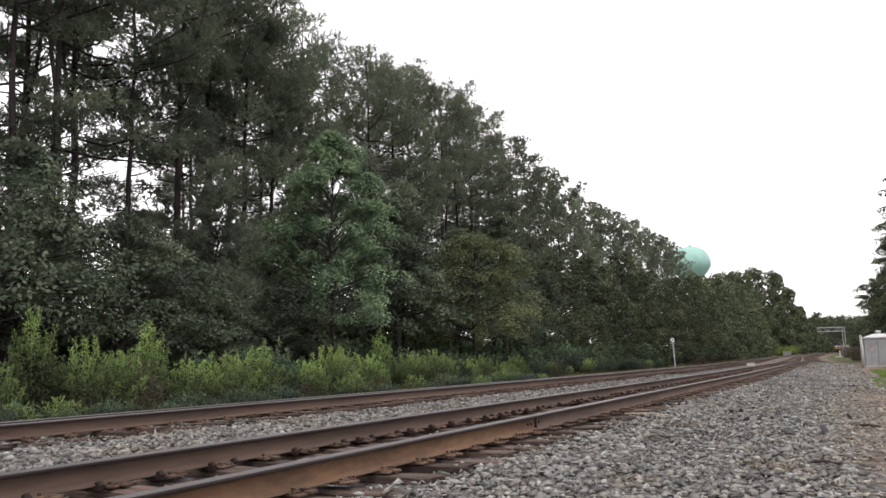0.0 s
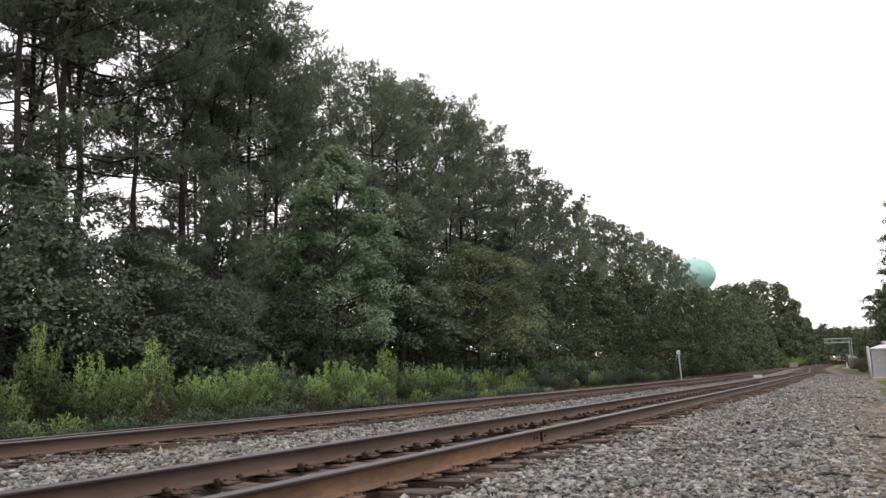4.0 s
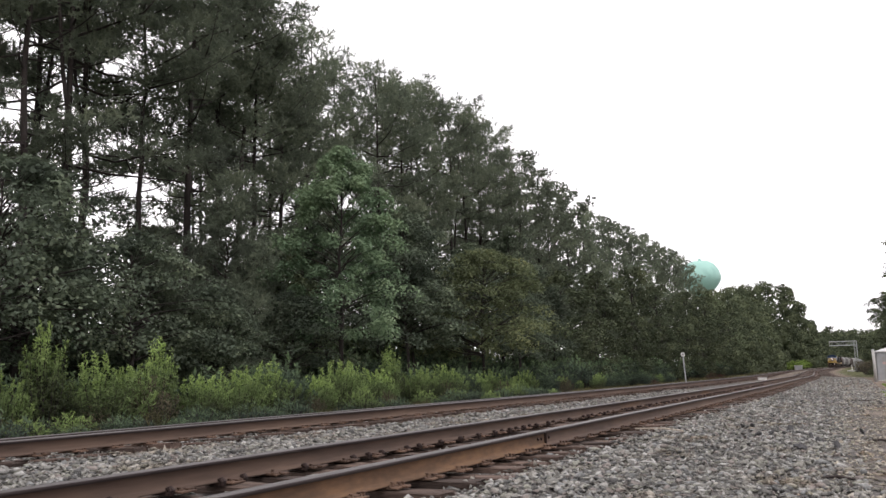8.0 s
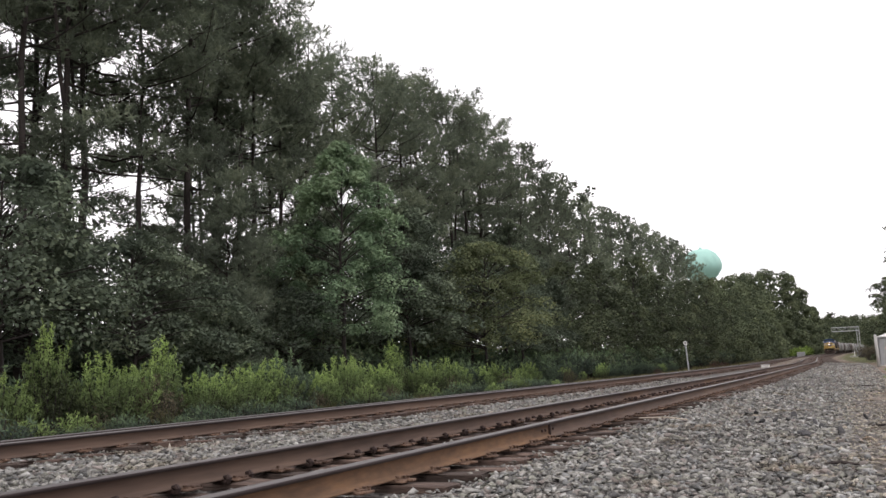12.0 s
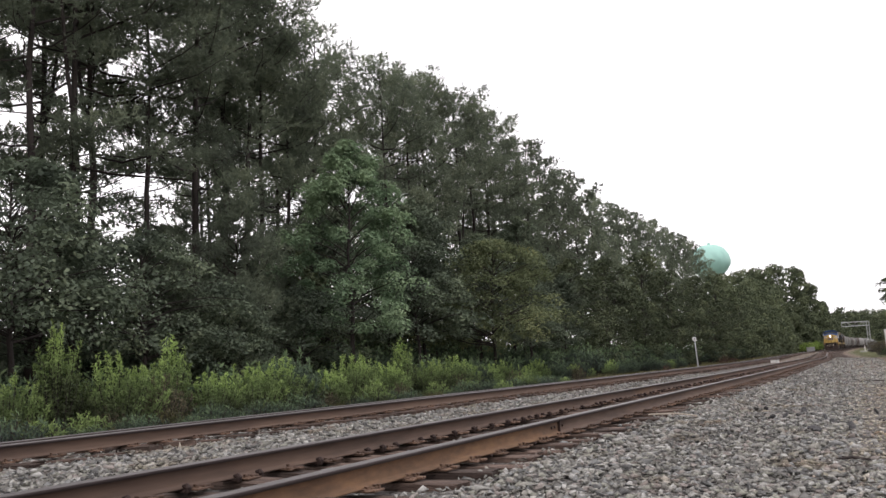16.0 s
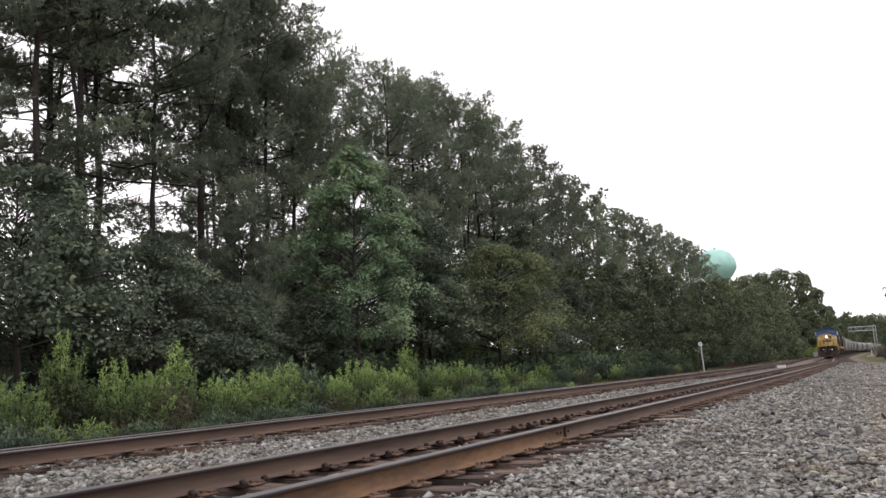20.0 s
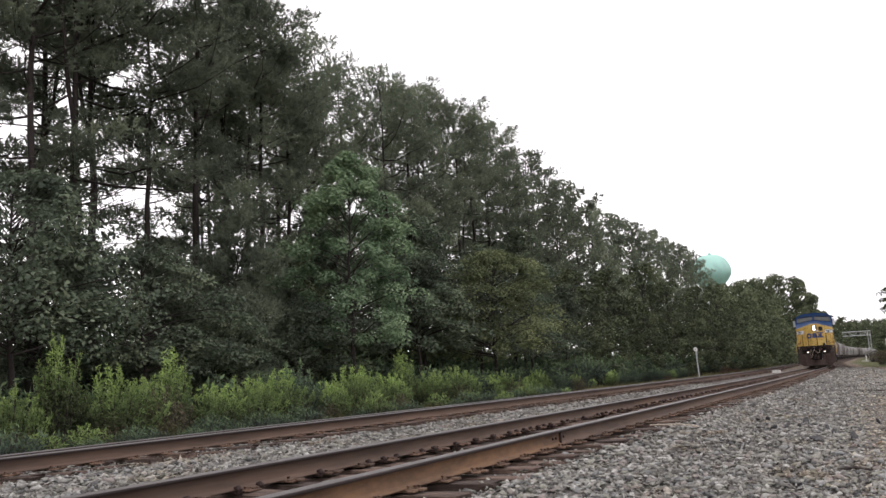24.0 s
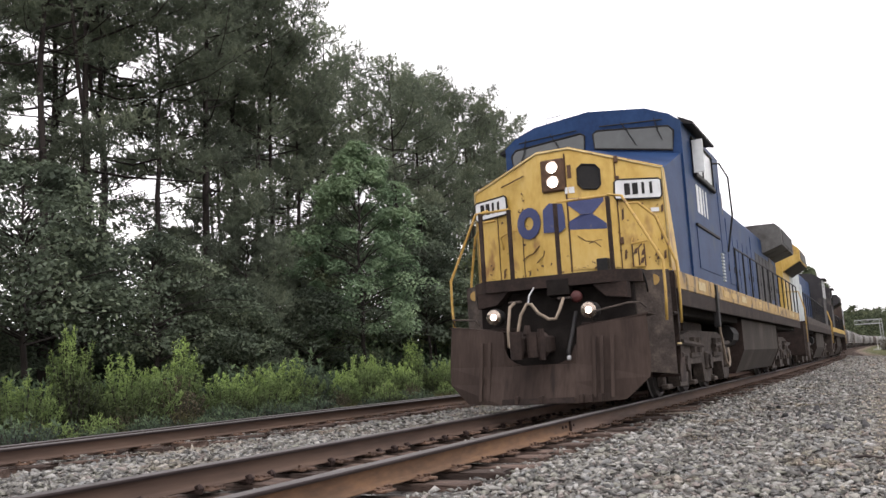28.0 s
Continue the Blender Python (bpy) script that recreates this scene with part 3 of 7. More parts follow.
def track(name, off, tilt, lift, s0, n_ties, n_plates, label, sunk=0.0):
    """Two rails on plates on ties; tilt is the cross level in metres to a metre; sunk: how deep ties and plates lie in the stone."""
    root = thing(name, label=label, category="railway track", kind="structure")

    def up(u):
        return lift + tilt * u

    for side in (-1, 1):
        rail("rail", root, lambda s, k=side: off(s) + k * 0.755, lambda u, k=side: 0.024 + up(k * 0.755), -40, 1000, "rusty steel rail with a worn grey head", (3.0, 10.0) if side > 0 and not sunk else (0, 0))
    rng = random.Random(name)
    ca = math.degrees(math.atan(tilt))
    for i in range(n_ties):
        s = s0 + i * 0.604
        p, a = rail_point(s, off(s), lift)
        skew = rng.uniform(-2.2, 2.2)
        m = Matrix.Translation(p + Vector((0, 0, -0.002 + rng.choice((-0.034, -0.020, -0.010, -0.004, 0.002))))) @ pose(0, 0, 0, 0, -ca, -math.degrees(a) + skew) @ Matrix.Translation((rng.uniform(-0.11, 0.11), 0, 0))
        attach("tie", TIES[rng.randrange(6)], root, m)
        if i < n_plates:
            for side in (-1, 1):
                p, a = rail_point(s, off(s) + side * 0.755, 0.004 - sunk + up(side * 0.755))
                m = Matrix.Translation(p) @ pose(0, 0, 0, 0, -ca, -math.degrees(a) + (180 if side < 0 else 0))
                attach("tie_plate", PLATES[rng.randrange(5)], root, m)
                for dy in (-0.145, 0.145):
                    if not sunk and rng.random() < 0.66:
                        p, a = rail_point(s + dy, off(s) + side * 0.755, 0.026 + up(side * 0.755))
                        attach("rail_anchor", ANCHOR, root, Matrix.Translation(p) @ pose(0, 0, 0, 0, 0, -math.degrees(a) + (180 if side < 0 else 0)))
    return root


near_track = track("near_track", lambda s: 0.0, 0.0, 0.0, 6.755 - 0.604 * 14, 480, 90, "single railway track, rusty rails on weathered wooden ties")
far_track = track("far_track", far_off, 0.045, 0.0, 0.4, 300, 70, "second railway track half sunk in grey ballast", 0.012)


def rail_joint(s):
    """A narrow joint and its bolts on the near track's nearer rail."""
    p, a = rail_point(s, 0.755, 0.024)
    m = Matrix.Translation(p) @ pose(0, 0, 0, 0, 0, -math.degrees(a))
    bm = bmesh.new()
    for o in (-1, 1):
        add_box(bm, *sorted((o * 0.006, o * 0.0395)), -0.007, 0.007, 0.024, 0.164, 0.002)
        for y in (-0.24, -0.13, 0.15):
            add_box(bm, *sorted((o * 0.008, o * 0.026)), y - 0.016, y + 0.016, 0.068, 0.100, 0.006)
    part("rail_joint", bm, M_ANCHOR, near_track, "dark narrow joint with bolts in the rail").matrix_basis = m


rail_joint(10.0)

# ---- trees and shrubs ----


def unit(v):
    return v / np.maximum(np.linalg.norm(v, axis=-1, keepdims=True), 1e-9)


def blades(rng, centres, ways, n, length, width, spread):
    """n narrow triangles at each centre, fanning round its way."""
    c = np.repeat(centres, n, 0)
    d = unit(np.repeat(ways, n, 0) + rng.normal(0, spread, (len(c), 3)))
    side = unit(np.cross(d, rng.normal(0, 1, (len(c), 3))))
    ln = length * rng.uniform(0.7, 1.2, (len(c), 1))
    w = width * rng.uniform(0.7, 1.3, (len(c), 1))
    v = np.stack([c - side * w * 0.5, c + side * w * 0.5, c + d * ln], 1).reshape(-1, 3)
    return v, np.arange(len(v)).reshape(-1, 3)


def leaves(rng, centres, length, width, up=0.8, out=None):
    """A pointed four-cornered leaf at each centre, its face mostly to the sky, tips drooping."""
    n = len(centres)
    nrm = rng.normal(0, 0.45, (n, 3)) + np.array([0, 0, up])
    if out is not None:
        nrm = nrm + 0.8 * out
    nrm = unit(nrm)
    d = unit(np.cross(nrm, rng.normal(0, 1, (n, 3))))
    d = unit(d + np.array([0, 0, -0.25]))
    side = unit(np.cross(nrm, d))
    ln = length * rng.uniform(0.6, 1.35, (n, 1))
    w = width * rng.uniform(0.7, 1.3, (n, 1))
    v = np.stack([centres, centres + d * ln * 0.45 + side * w * 0.5, centres + d * ln - nrm * ln * 0.12, centres + d * ln * 0.45 - side * w * 0.5], 1).reshape(-1, 3)
    return v, np.arange(len(v)).reshape(-1, 4)


def bars(lines, sides=5):
    """Tapered round bars along polylines: lines of (points, radii)."""
    vs, fs, base = [], [], 0
    a = np.arange(sides) * 2 * np.pi / sides
    for pts, rad in lines:
        pts = np.asarray(pts, float)
        t = unit(np.gradient(pts, axis=0))
        ref = np.array([0.3, 0.9, 0.1]) if abs(t[0][2]) > 0.7 else np.array([0, 0, 1.0])
        u = unit(np.cross(t, ref))
        w = np.cross(t, u)
        r = np.asarray(rad, float)[:, None, None]
        ring = pts[:, None] + r * (u[:, None] * np.cos(a)[None, :, None] + w[:, None] * np.sin(a)[None, :, None])
        k = len(pts)
        i = np.arange(k * sides).reshape(k, sides) + base
        j = np.roll(i, -1, 1)
        fs.append(np.stack([i[:-1], j[:-1], j[1:], i[1:]], -1).reshape(-1, 4))
        vs.append(ring.reshape(-1, 3))
        base += k * sides
    return np.concatenate(vs), np.concatenate(fs)


def curve(a, b, sag, rng, n=6, wob=0.05):
    t = np.linspace(0, 1, n)[:, None]
    p = a + (b - a) * t
    p[:, 2] += (sag * (t * (1 - t)) * 4)[:, 0]
    ln = np.linalg.norm(b - a)
    p[1:-1] += rng.normal(0, wob * ln, (n - 2, 3)) * 0.5
    return p


def brushes(rng, feet, ways, n, length, needle, width):
    """Needle brushes: n blades round each shoot, which starts at its foot and runs along its way."""
    c, d = np.repeat(feet, n, 0), np.repeat(ways, n, 0)
    t = rng.uniform(0.05, 1.0, (len(c), 1))
    root = c + d * length * t
    way = unit(d * rng.uniform(0.35, 1.1, (len(c), 1)) + unit(rng.normal(0, 1, (len(c), 3))) * 0.85)
    side = unit(np.cross(way, rng.normal(0, 1, (len(c), 3))))
    ln = needle * rng.uniform(0.7, 1.15, (len(c), 1)) * (1.05 - 0.3 * t)
    w = width * rng.uniform(0.7, 1.3, (len(c), 1))
    v = np.stack([root - side * w * 0.5, root + side * w * 0.5, root + way * ln], 1).reshape(-1, 3)
    return v, np.arange(len(v)).reshape(-1, 3)


def pine(seed, h, base, rad, limbs=70, puffs=1.0, shoots=20, blade=10, m=None, bend=0.7, thin=0.6, needle=(0.20, 0.040), fork=0.0):
    """A tall pine: bare trunk, dead lower limbs, and limbs hung with dense rounded masses of needle brushes."""
    rng = np.random.RandomState(seed)
    n = 14
    z = np.linspace(0, h * 0.985, n)
    sway = np.cumsum(rng.normal(0, bend / n * 1.2, (n, 2)), 0)
    sway -= sway[0]
    trunk = np.column_stack([sway, z])
    r0 = 0.0075 * h + 0.02
    lines = [(trunk, r0 * (1 - 0.88 * (z / h)) * np.where(z < 0.4, 1.25, 1))]
    if fork:
        # a second leader that leaves the trunk part of the way up
        i = int(n * fork)
        lead = trunk[i:].copy()
        lead[:, 1] -= np.linspace(0, 1.0, len(lead)) ** 0.7 * 1.1
        lines.insert(1, (lead, r0 * 0.7 * (1 - 0.88 * (z[i:] / h))))

    def on_trunk(zz):
        return np.array([np.interp(zz, z, trunk[:, 0]), np.interp(zz, z, trunk[:, 1]), zz])

    feet, ways = [], []

    def mass(at, r, k):
        """A dense rounded clump of shoots that reach out and up from its middle."""
        g = unit(rng.normal(0, 1, (k, 3)) + np.array([0, 0, 0.35]))
        feet.append(at + g * r * rng.uniform(0.35, 0.85, (k, 1)) * np.array([1, 1, 0.62]))
        ways.append(unit(g * 0.8 + np.array([0, 0, 0.55]) + rng.normal(0, 0.25, (k, 3))))

    for i in range(limbs):
        f = ((i + rng.uniform(0, 1)) / limbs) ** 0.9
        zz = h * (base + (0.975 - base) * f)
        shape = (0.80 + 0.5 * f) if f < 0.4 else 0.88 * math.sqrt(max(0.02, 1 - ((f - 0.4) / 0.62) ** 2)) + 0.10
        ln = rad * shape * rng.uniform(0.45, 1.12)
        az = i * 2.4 + rng.uniform(-0.9, 0.9)
        el = radians(rng.uniform(-6, 26) + 34 * f)
        a = on_trunk(zz)
        way = np.array([math.cos(az) * math.cos(el), math.sin(az) * math.cos(el), math.sin(el)])
        b = a + ln * way
        p = curve(a, b, -0.10 * ln, rng, 5)
        bare = f < 0.28 and rng.uniform() > thin
        k = 0 if bare else 1 + int(rng.uniform(0.7, 1.3) * ln * puffs * 0.95)
        if k or i % 3 == 0:
            lines.append((p, np.linspace(0.012 + 0.009 * ln, 0.005, len(p))))
        across = np.array([-math.sin(az), math.cos(az), 0])
        for j in range(k):
            t = 1.0 - j / (k + 0.6) * 0.72
            q = a + (b - a) * t
            r = rng.uniform(0.36, 0.64) * (1.0 if t > 0.5 else 0.85)
            tw = q + across * rng.uniform(-1, 1) * 0.28 * ln * (1.2 - t) + np.array([0, 0, rng.uniform(-0.05, 0.25)])
            lines.append((np.array([q - 0.25 * way, tw]), [0.010, 0.004]))
            mass(tw, r, int(shoots * (r / 0.45) ** 2))
    for i in range(11):
        zz = h * rng.uniform(0.20, base + 0.06)
        az = rng.uniform(0, 6.28)
        ln = rng.uniform(0.6, 2.6)
        a = on_trunk(zz)
        b = a + ln * np.array([math.cos(az), math.sin(az), rng.uniform(-0.2, 0.35)])
        lines.append((curve(a, b, 0.05, rng), np.linspace(0.030, 0.007, 6)))
    for zz in (0.95, 0.97, 0.985):
        mass(on_trunk(h * zz), 0.22, shoots // 3)
    feet, ways = np.concatenate(feet), np.concatenate(ways)
    v, f = brushes(rng, feet, ways, blade, 0.30, needle[0], needle[1])
    ob = thing("pine_tree", m, "tall pine with a bare trunk and dark needle crown", "tree", "trees along the line")
    stout = 2 if fork else 1
    bv, bf = bars(lines[:stout], 8)
    wv, wf = bars(lines[stout:], 3)
    bv, bf = np.concatenate([bv, wv]), np.concatenate([bf, wf + len(bv)])
    attach("trunk", mesh_np("trunk", bv, bf, M_BARK, True), ob, None, "dark bark trunk with bare lower limbs")
    attach("crown", mesh_np("crown", v, f, M_PINE), ob)
    return ob


def broadleaf(seed, h, width, n_leaf, size, material, m=None, low=0.15, label="", tall=False, flat=0.55, clump=1.0):
    """A leafy tree: limbs that end in rounded clumps of leaves, lit on top and hollow beneath, with dark gaps between them."""
    rng = np.random.RandomState(seed)
    z = np.linspace(0, h * 0.9, 9)
    trunk = np.column_stack([np.cumsum(rng.normal(0, 0.05, 9)), np.cumsum(rng.normal(0, 0.05, 9)), z])
    lines = [(trunk, np.linspace(0.04 + 0.009 * h, 0.02, 9))]
    n_b = int((34 + 7 * width) / clump)
    cents, norms = [], []
    for i in range(n_b):
        f = (i + rng.uniform(0, 1)) / n_b
        zz = h * (low + (0.98 - low) * f)
        prof = (math.sin(math.pi * min(1, 0.28 + 0.70 * f)) ** 0.6) if not tall else (1.02 - f) ** 0.52 * (0.70 + 0.30 * min(1, f * 5))
        reach = 0.5 * width * max(0.06, prof) * rng.uniform(0.45, 1.08)
        az = rng.uniform(0, 6.283)
        a = np.array([np.interp(zz * 0.85, z, trunk[:, 0]), np.interp(zz * 0.85, z, trunk[:, 1]), zz * 0.85])
        out = np.array([math.cos(az), math.sin(az), 0])
        b = a + out * reach + np.array([0, 0, zz * 0.15])
        p = curve(a, b, 0.08 * reach, rng, 4)
        lines.append((p, np.linspace(0.010 + 0.007 * reach, 0.004, len(p))))
        side = np.array([-out[1], out[0], 0])
        lu = (0.42 + 0.17 * reach) * rng.uniform(0.75, 1.25) * clump
        lw, lt = lu * rng.uniform(0.75, 1.1), lu * flat
        # each bough is made of a few lobes, the outer ones lower
        for lobe in range(4):
            k = max(6, int(n_leaf / n_b / 4 * rng.uniform(0.6, 1.4)))
            o = rng.uniform(-0.8, 0.9, 2) if lobe else np.array([0.0, 0.0])
            mid = b - out * lu * 0.3 + out * lu * o[0] * 0.9 + side * lw * o[1] * 0.9
            mid = mid + np.array([0, 0, rng.uniform(-0.12, 0.12) - 0.35 * lu * max(0.0, o[0])])
            g = unit(rng.normal(0, 1, (k, 3)) + np.array([0, 0, 0.45]) + 0.25 * out)
            r = rng.uniform(0.45, 1.0, (k, 1)) ** 0.45 * 0.62
            q = mid + (g[:, :1] * lu * out + g[:, 1:2] * lw * side) * r
            q[:, 2] += g[:, 2] * lt * r[:, 0] - 0.25 * lu * np.clip(g[:, 0], 0, 1) ** 1.5
            cents.append(q)
            norms.append(g[:, :1] * out + g[:, 1:2] * side + g[:, 2:] * np.array([0, 0, 1.0]))
    c, o = np.concatenate(cents), np.concatenate(norms)
    v, f = leaves(rng, c, size, size * 0.70, 0.85, o * 0.7)
    ob = thing("broadleaf_tree", m, label or "leafy green tree at the edge of the woods", "tree", "trees along the line")
    bv, bf = bars(lines, 4)
    attach("trunk", mesh_np("trunk", bv, bf, M_BARK, True), ob)
    attach("crown", mesh_np("crown", v, f, material), ob)
    return ob


def shrub(seed, h, width, n_leaf, m=None, material=None, label="", leaf=(0.074, 0.033)):
    """Upright many-stemmed shrub: a rounded body of leafy plumes, the tips free and pointed."""
    rng = np.random.RandomState(seed)
    stems, cents, outs = [], [], []
    k = int(20 + 13 * width)
    n = int(n_leaf / k)
    for i in range(k):
        az, r = i * 2.4, 0.5 * width * math.sqrt((i + 0.5) / k)
        foot = np.array([math.cos(az), math.sin(az), 0]) * r * 0.4
        hh = h * (1.04 - 0.50 * (r / (0.5 * width)) ** 2.2) * rng.uniform(0.74, 1.06)
        way = np.array([math.cos(az), math.sin(az), 0])
        tip = way * r * rng.uniform(0.85, 1.1) + np.array([0, 0, hh])
        p = curve(foot, tip, 0.0, rng, 5, 0.03)
        stems.append((p, np.linspace(0.013, 0.004, 5)))
        t = rng.uniform(0.16, 1.0, n) ** 0.7
        q = np.column_stack([np.interp(t, np.linspace(0, 1, 5), p[:, a]) for a in range(3)])
        g = unit(rng.normal(0, 1, (n, 3)))
        fat = 0.145 * np.clip((1.02 - t) * 2.2, 0.12, 1.0) ** 0.8
        q += g * fat[:, None] * rng.uniform(0.5, 1.0, (n, 1)) * np.array([1, 1, 0.8])
        q[:, 2] = np.maximum(q[:, 2], 0.05)
        cents.append(q)
        outs.append(g * 0.6 + way * 0.4)
    c, o = np.concatenate(cents), np.concatenate(outs)
    v, f = leaves(rng, c, leaf[0], leaf[1], 0.40, o)
    # leaves stand up along the stems
    v = v.reshape(-1, 4, 3)
    v[:, 2, 2] += 0.6 * leaf[0]
    v[:, 1:4:2, 2] += 0.25 * leaf[0]
    v = v.reshape(-1, 3)
    ob = thing("shrub", m, label or "bushy yellow-green shrub on the trackside verge", "shrub", "shrubs along the far track")
    bv, bf = bars(stems, 3)
    attach("stem_clump", mesh_np("stem_clump", bv, bf, M_BARK), ob)
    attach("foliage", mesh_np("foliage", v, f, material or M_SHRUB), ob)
    return ob


def spot(x, y, turn=0.0, k=1.0, kz=None):
    return Matrix.Translation((x, y, float(level(x, y)) - 0.03)) @ Matrix.Rotation(radians(turn), 4, "Z") @ Matrix.Diagonal((k, k, kz or k, 1))


def plant_woods():
    rng = random.Random(11)
    # pines that can be told apart by their trunks: place, height, foot of the crown, reach of the limbs, thinness of the lower pads
    first = [
        (-20.5, 17.5, 18.6, 0.36, 4.6, 0.60, 0.0), (-20.5, 18.8, 19.0, 0.32, 4.8, 0.62, 0.46), (-20.5, 24.2, 19.5, 0.28, 4.8, 0.66, 0.0),
        (-21.3, 26.9, 17.2, 0.38, 3.2, 0.35, 0.0), (-20.7, 27.5, 17.4, 0.40, 3.3, 0.35, 0.0), (-20.8, 28.7, 16.6, 0.34, 3.2, 0.40, 0.0),
        (-21.6, 33.6, 16.6, 0.30, 3.1, 1.0, 0.0), (-21.4, 39.6, 16.6, 0.42, 3.1, 0.7, 0.0), (-21.4, 45.0, 17.3, 0.42, 3.3, 0.7, 0.42),
    ]
    protos = []
    for i, (x, y, h, base, rad, thin, fork) in enumerate(first):
        protos.append(pine(20 + i, h, base, rad, limbs=46 if i < 3 else 40, puffs=1.45, m=spot(x, y), thin=thin, fork=fork))
    far_proto = pine(29, 17.2, 0.16, 3.7, limbs=42, puffs=1.45, shoots=15, blade=4, m=spot(-20.8, 59.4, 0, 0.96), thin=1.0, needle=(0.25, 0.10))
    farther = pine(30, 17.0, 0.14, 3.9, limbs=40, puffs=1.4, shoots=11, blade=3, m=spot(-20.4, 71.0, 0, 0.93), thin=1.0, needle=(0.32, 0.17))
    # the rest of the front rank, its tops nearly level
    for x, y, k, p in ((-21.6, 31.2, 0.95, 5), (-22.0, 36.6, 0.97, 6), (-21.4, 42.4, 1.0, 7), (-21.2, 48.2, 1.0, 8), (-21.2, 50.8, 1.02, 6), (-21.2, 53.4, 1.0, 8), (-21.0, 56.4, 1.02, 6), (-20.9, 22.2, 0.9, 3), (-22.0, 13.6, 1.0, 0), (-21.5, 20.8, 1.0, 1), (-25.0, 17.6, 1.06, 0), (-25.4, 21.6, 1.1, 1), (-24.4, 14.6, 1.02, 2)):
        copy_thing(protos[p], spot(x, y, rng.uniform(0, 360), k))
    for x, y, k in ((-20.3, 63.2, 0.955), (-20.6, 67.2, 0.945), (-20.0, 75.0, 0.93), (-20.6, 79.5, 0.95), (-20.0, 84.5, 0.95), (-20.6, 89.5, 0.97), (-19.8, 95.0, 0.96), (-20.4, 101.0, 0.97), (-19.8, 107.0, 0.98), (-20.4, 113.0, 0.99), (-20.0, 119.5, 1.0), (-20.6, 126.0, 1.0), (-20.4, 132.5, 0.95), (-19.6, 139.0, 0.84)):
        copy_thing(far_proto if y < 70 else farther, spot(x, y, rng.uniform(0, 360), k))
    # the ranks behind
    for x, y in ((-27.5, 25.5), (-25.2, 30.8), (-28.5, 21.0), (-29.0, 35.0), (-24.6, 34.5), (-26.5, 40.0), (-24.0, 46.0), (-24.5, 53.0), (-24.0, 60.5)):
        copy_thing(far_proto, spot(x, y, rng.uniform(0, 360), rng.uniform(0.86, 0.96)))
    for x, y in ((-24.0, 68.0), (-24.0, 77.0), (-23.6, 87.0), (-23.6, 98.0)):
        copy_thing(farther, spot(x, y, rng.uniform(0, 360), rng.uniform(0.88, 0.94)))
    # young pines below the tall ones
    extra = pine(33, 6.6, 0.05, 2.5, limbs=40, m=spot(-18.0, 23.4), thin=1.0, puffs=1.2)
    for x, y, k in ((-19.2, 21.2, 0.72), (-18.9, 25.9, 0.85), (-19.0, 13.4, 0.8)):
        copy_thing(extra, spot(x, y, 40 * y, k))
    # the pointed green tree and its neighbours
    broadleaf(40, 9.4, 6.0, 28000, 0.12, M_PALEGREEN, spot(-16.2, 27.3), 0.27, "pointed pale green tree standing before the pines", True, 0.7, 0.85)
    protos = [
        broadleaf(41, 6.4, 6.2, 17000, 0.115, M_BROAD, spot(-17.4, 14.4), 0.36),
        broadleaf(42, 5.2, 5.4, 13500, 0.11, M_BROAD, spot(-18.4, 19.4), 0.34, "", False, 0.4),
        broadleaf(43, 7.2, 8.2, 24000, 0.125, M_YELLOWISH, spot(-16.0, 40.4), 0.30, "spreading tree with yellowing leaves above the shrubs", False, 0.45, 1.1),
        broadleaf(44, 8.4, 5.8, 14000, 0.14, M_BROAD, spot(-17.4, 34.8), 0.30, "leafy green tree between two paler ones", True, 0.6),
        broadleaf(45, 8.0, 5.8, 7000, 0.19, M_SHADED_LEAVES, spot(-17.2, 58.5), 0.08, "dark leafy tree at the edge of the woods", False, 0.6, 1.0),
    ]
    under = [(-17.0, 10.0, 0, 1.05), (-19.6, 16.8, 1, 0.9), (-17.6, 22.4, 1, 0.72), (-17.2, 25.4, 1, 0.80), (-19.6, 31.8, 3, 0.85), (-18.6, 38.0, 3, 1.05), (-18.6, 44.6, 3, 1.0), (-16.8, 47.6, 3, 0.80), (-18.4, 51.0, 3, 1.15), (-16.6, 53.6, 3, 0.80), (-16.6, 63.6, 4, 0.7), (-17.6, 68.0, 4, 1.15), (-16.2, 74.5, 4, 0.75), (-17.2, 79.0, 4, 1.2), (-16.0, 86.5, 4, 0.8), (-17.0, 91.0, 4, 1.25), (-15.8, 99.0, 4, 0.85), (-16.6, 104.0, 4, 1.3), (-15.8, 111.5, 4, 0.95), (-16.4, 118.0, 4, 1.35), (-15.8, 126.5, 4, 1.0), (-16.4, 134.0, 4, 1.4), (-16.5, 142.0, 4, 1.45)]
    for x, y, i, k in under:
        copy_thing(protos[i], spot(x, y, rng.uniform(0, 360), k, k * rng.uniform(0.95, 1.08)))
    # a dark second rank that closes the lower woods
    for x, y, k in ((-23.5, 11.0, 0.75), (-24.0, 16.0, 0.62), (-25.0, 21.0, 0.60), (-24.0, 26.5, 0.68), (-21.4, 30.4, 0.85), (-20.6, 33.4, 0.85), (-19.0, 29.6, 0.6), (-25.0, 31.0, 0.8), (-24.0, 37.0, 1.0), (-23.0, 43.0, 1.1), (-24.5, 49.0, 1.2), (-23.5, 56.0, 1.3), (-23.5, 64.0, 1.4), (-23.0, 73.0, 1.4), (-29.0, 14.5, 0.95), (-29.5, 20.0, 0.95), (-29.0, 26.0, 0.95), (-29.5, 32.0, 1.0), (-21.4, 82.0, 1.1), (-21.0, 93.0, 1.1), (-20.8, 104.0, 1.2)):
        copy_thing(protos[4], spot(x, y, rng.uniform(0, 360), k))
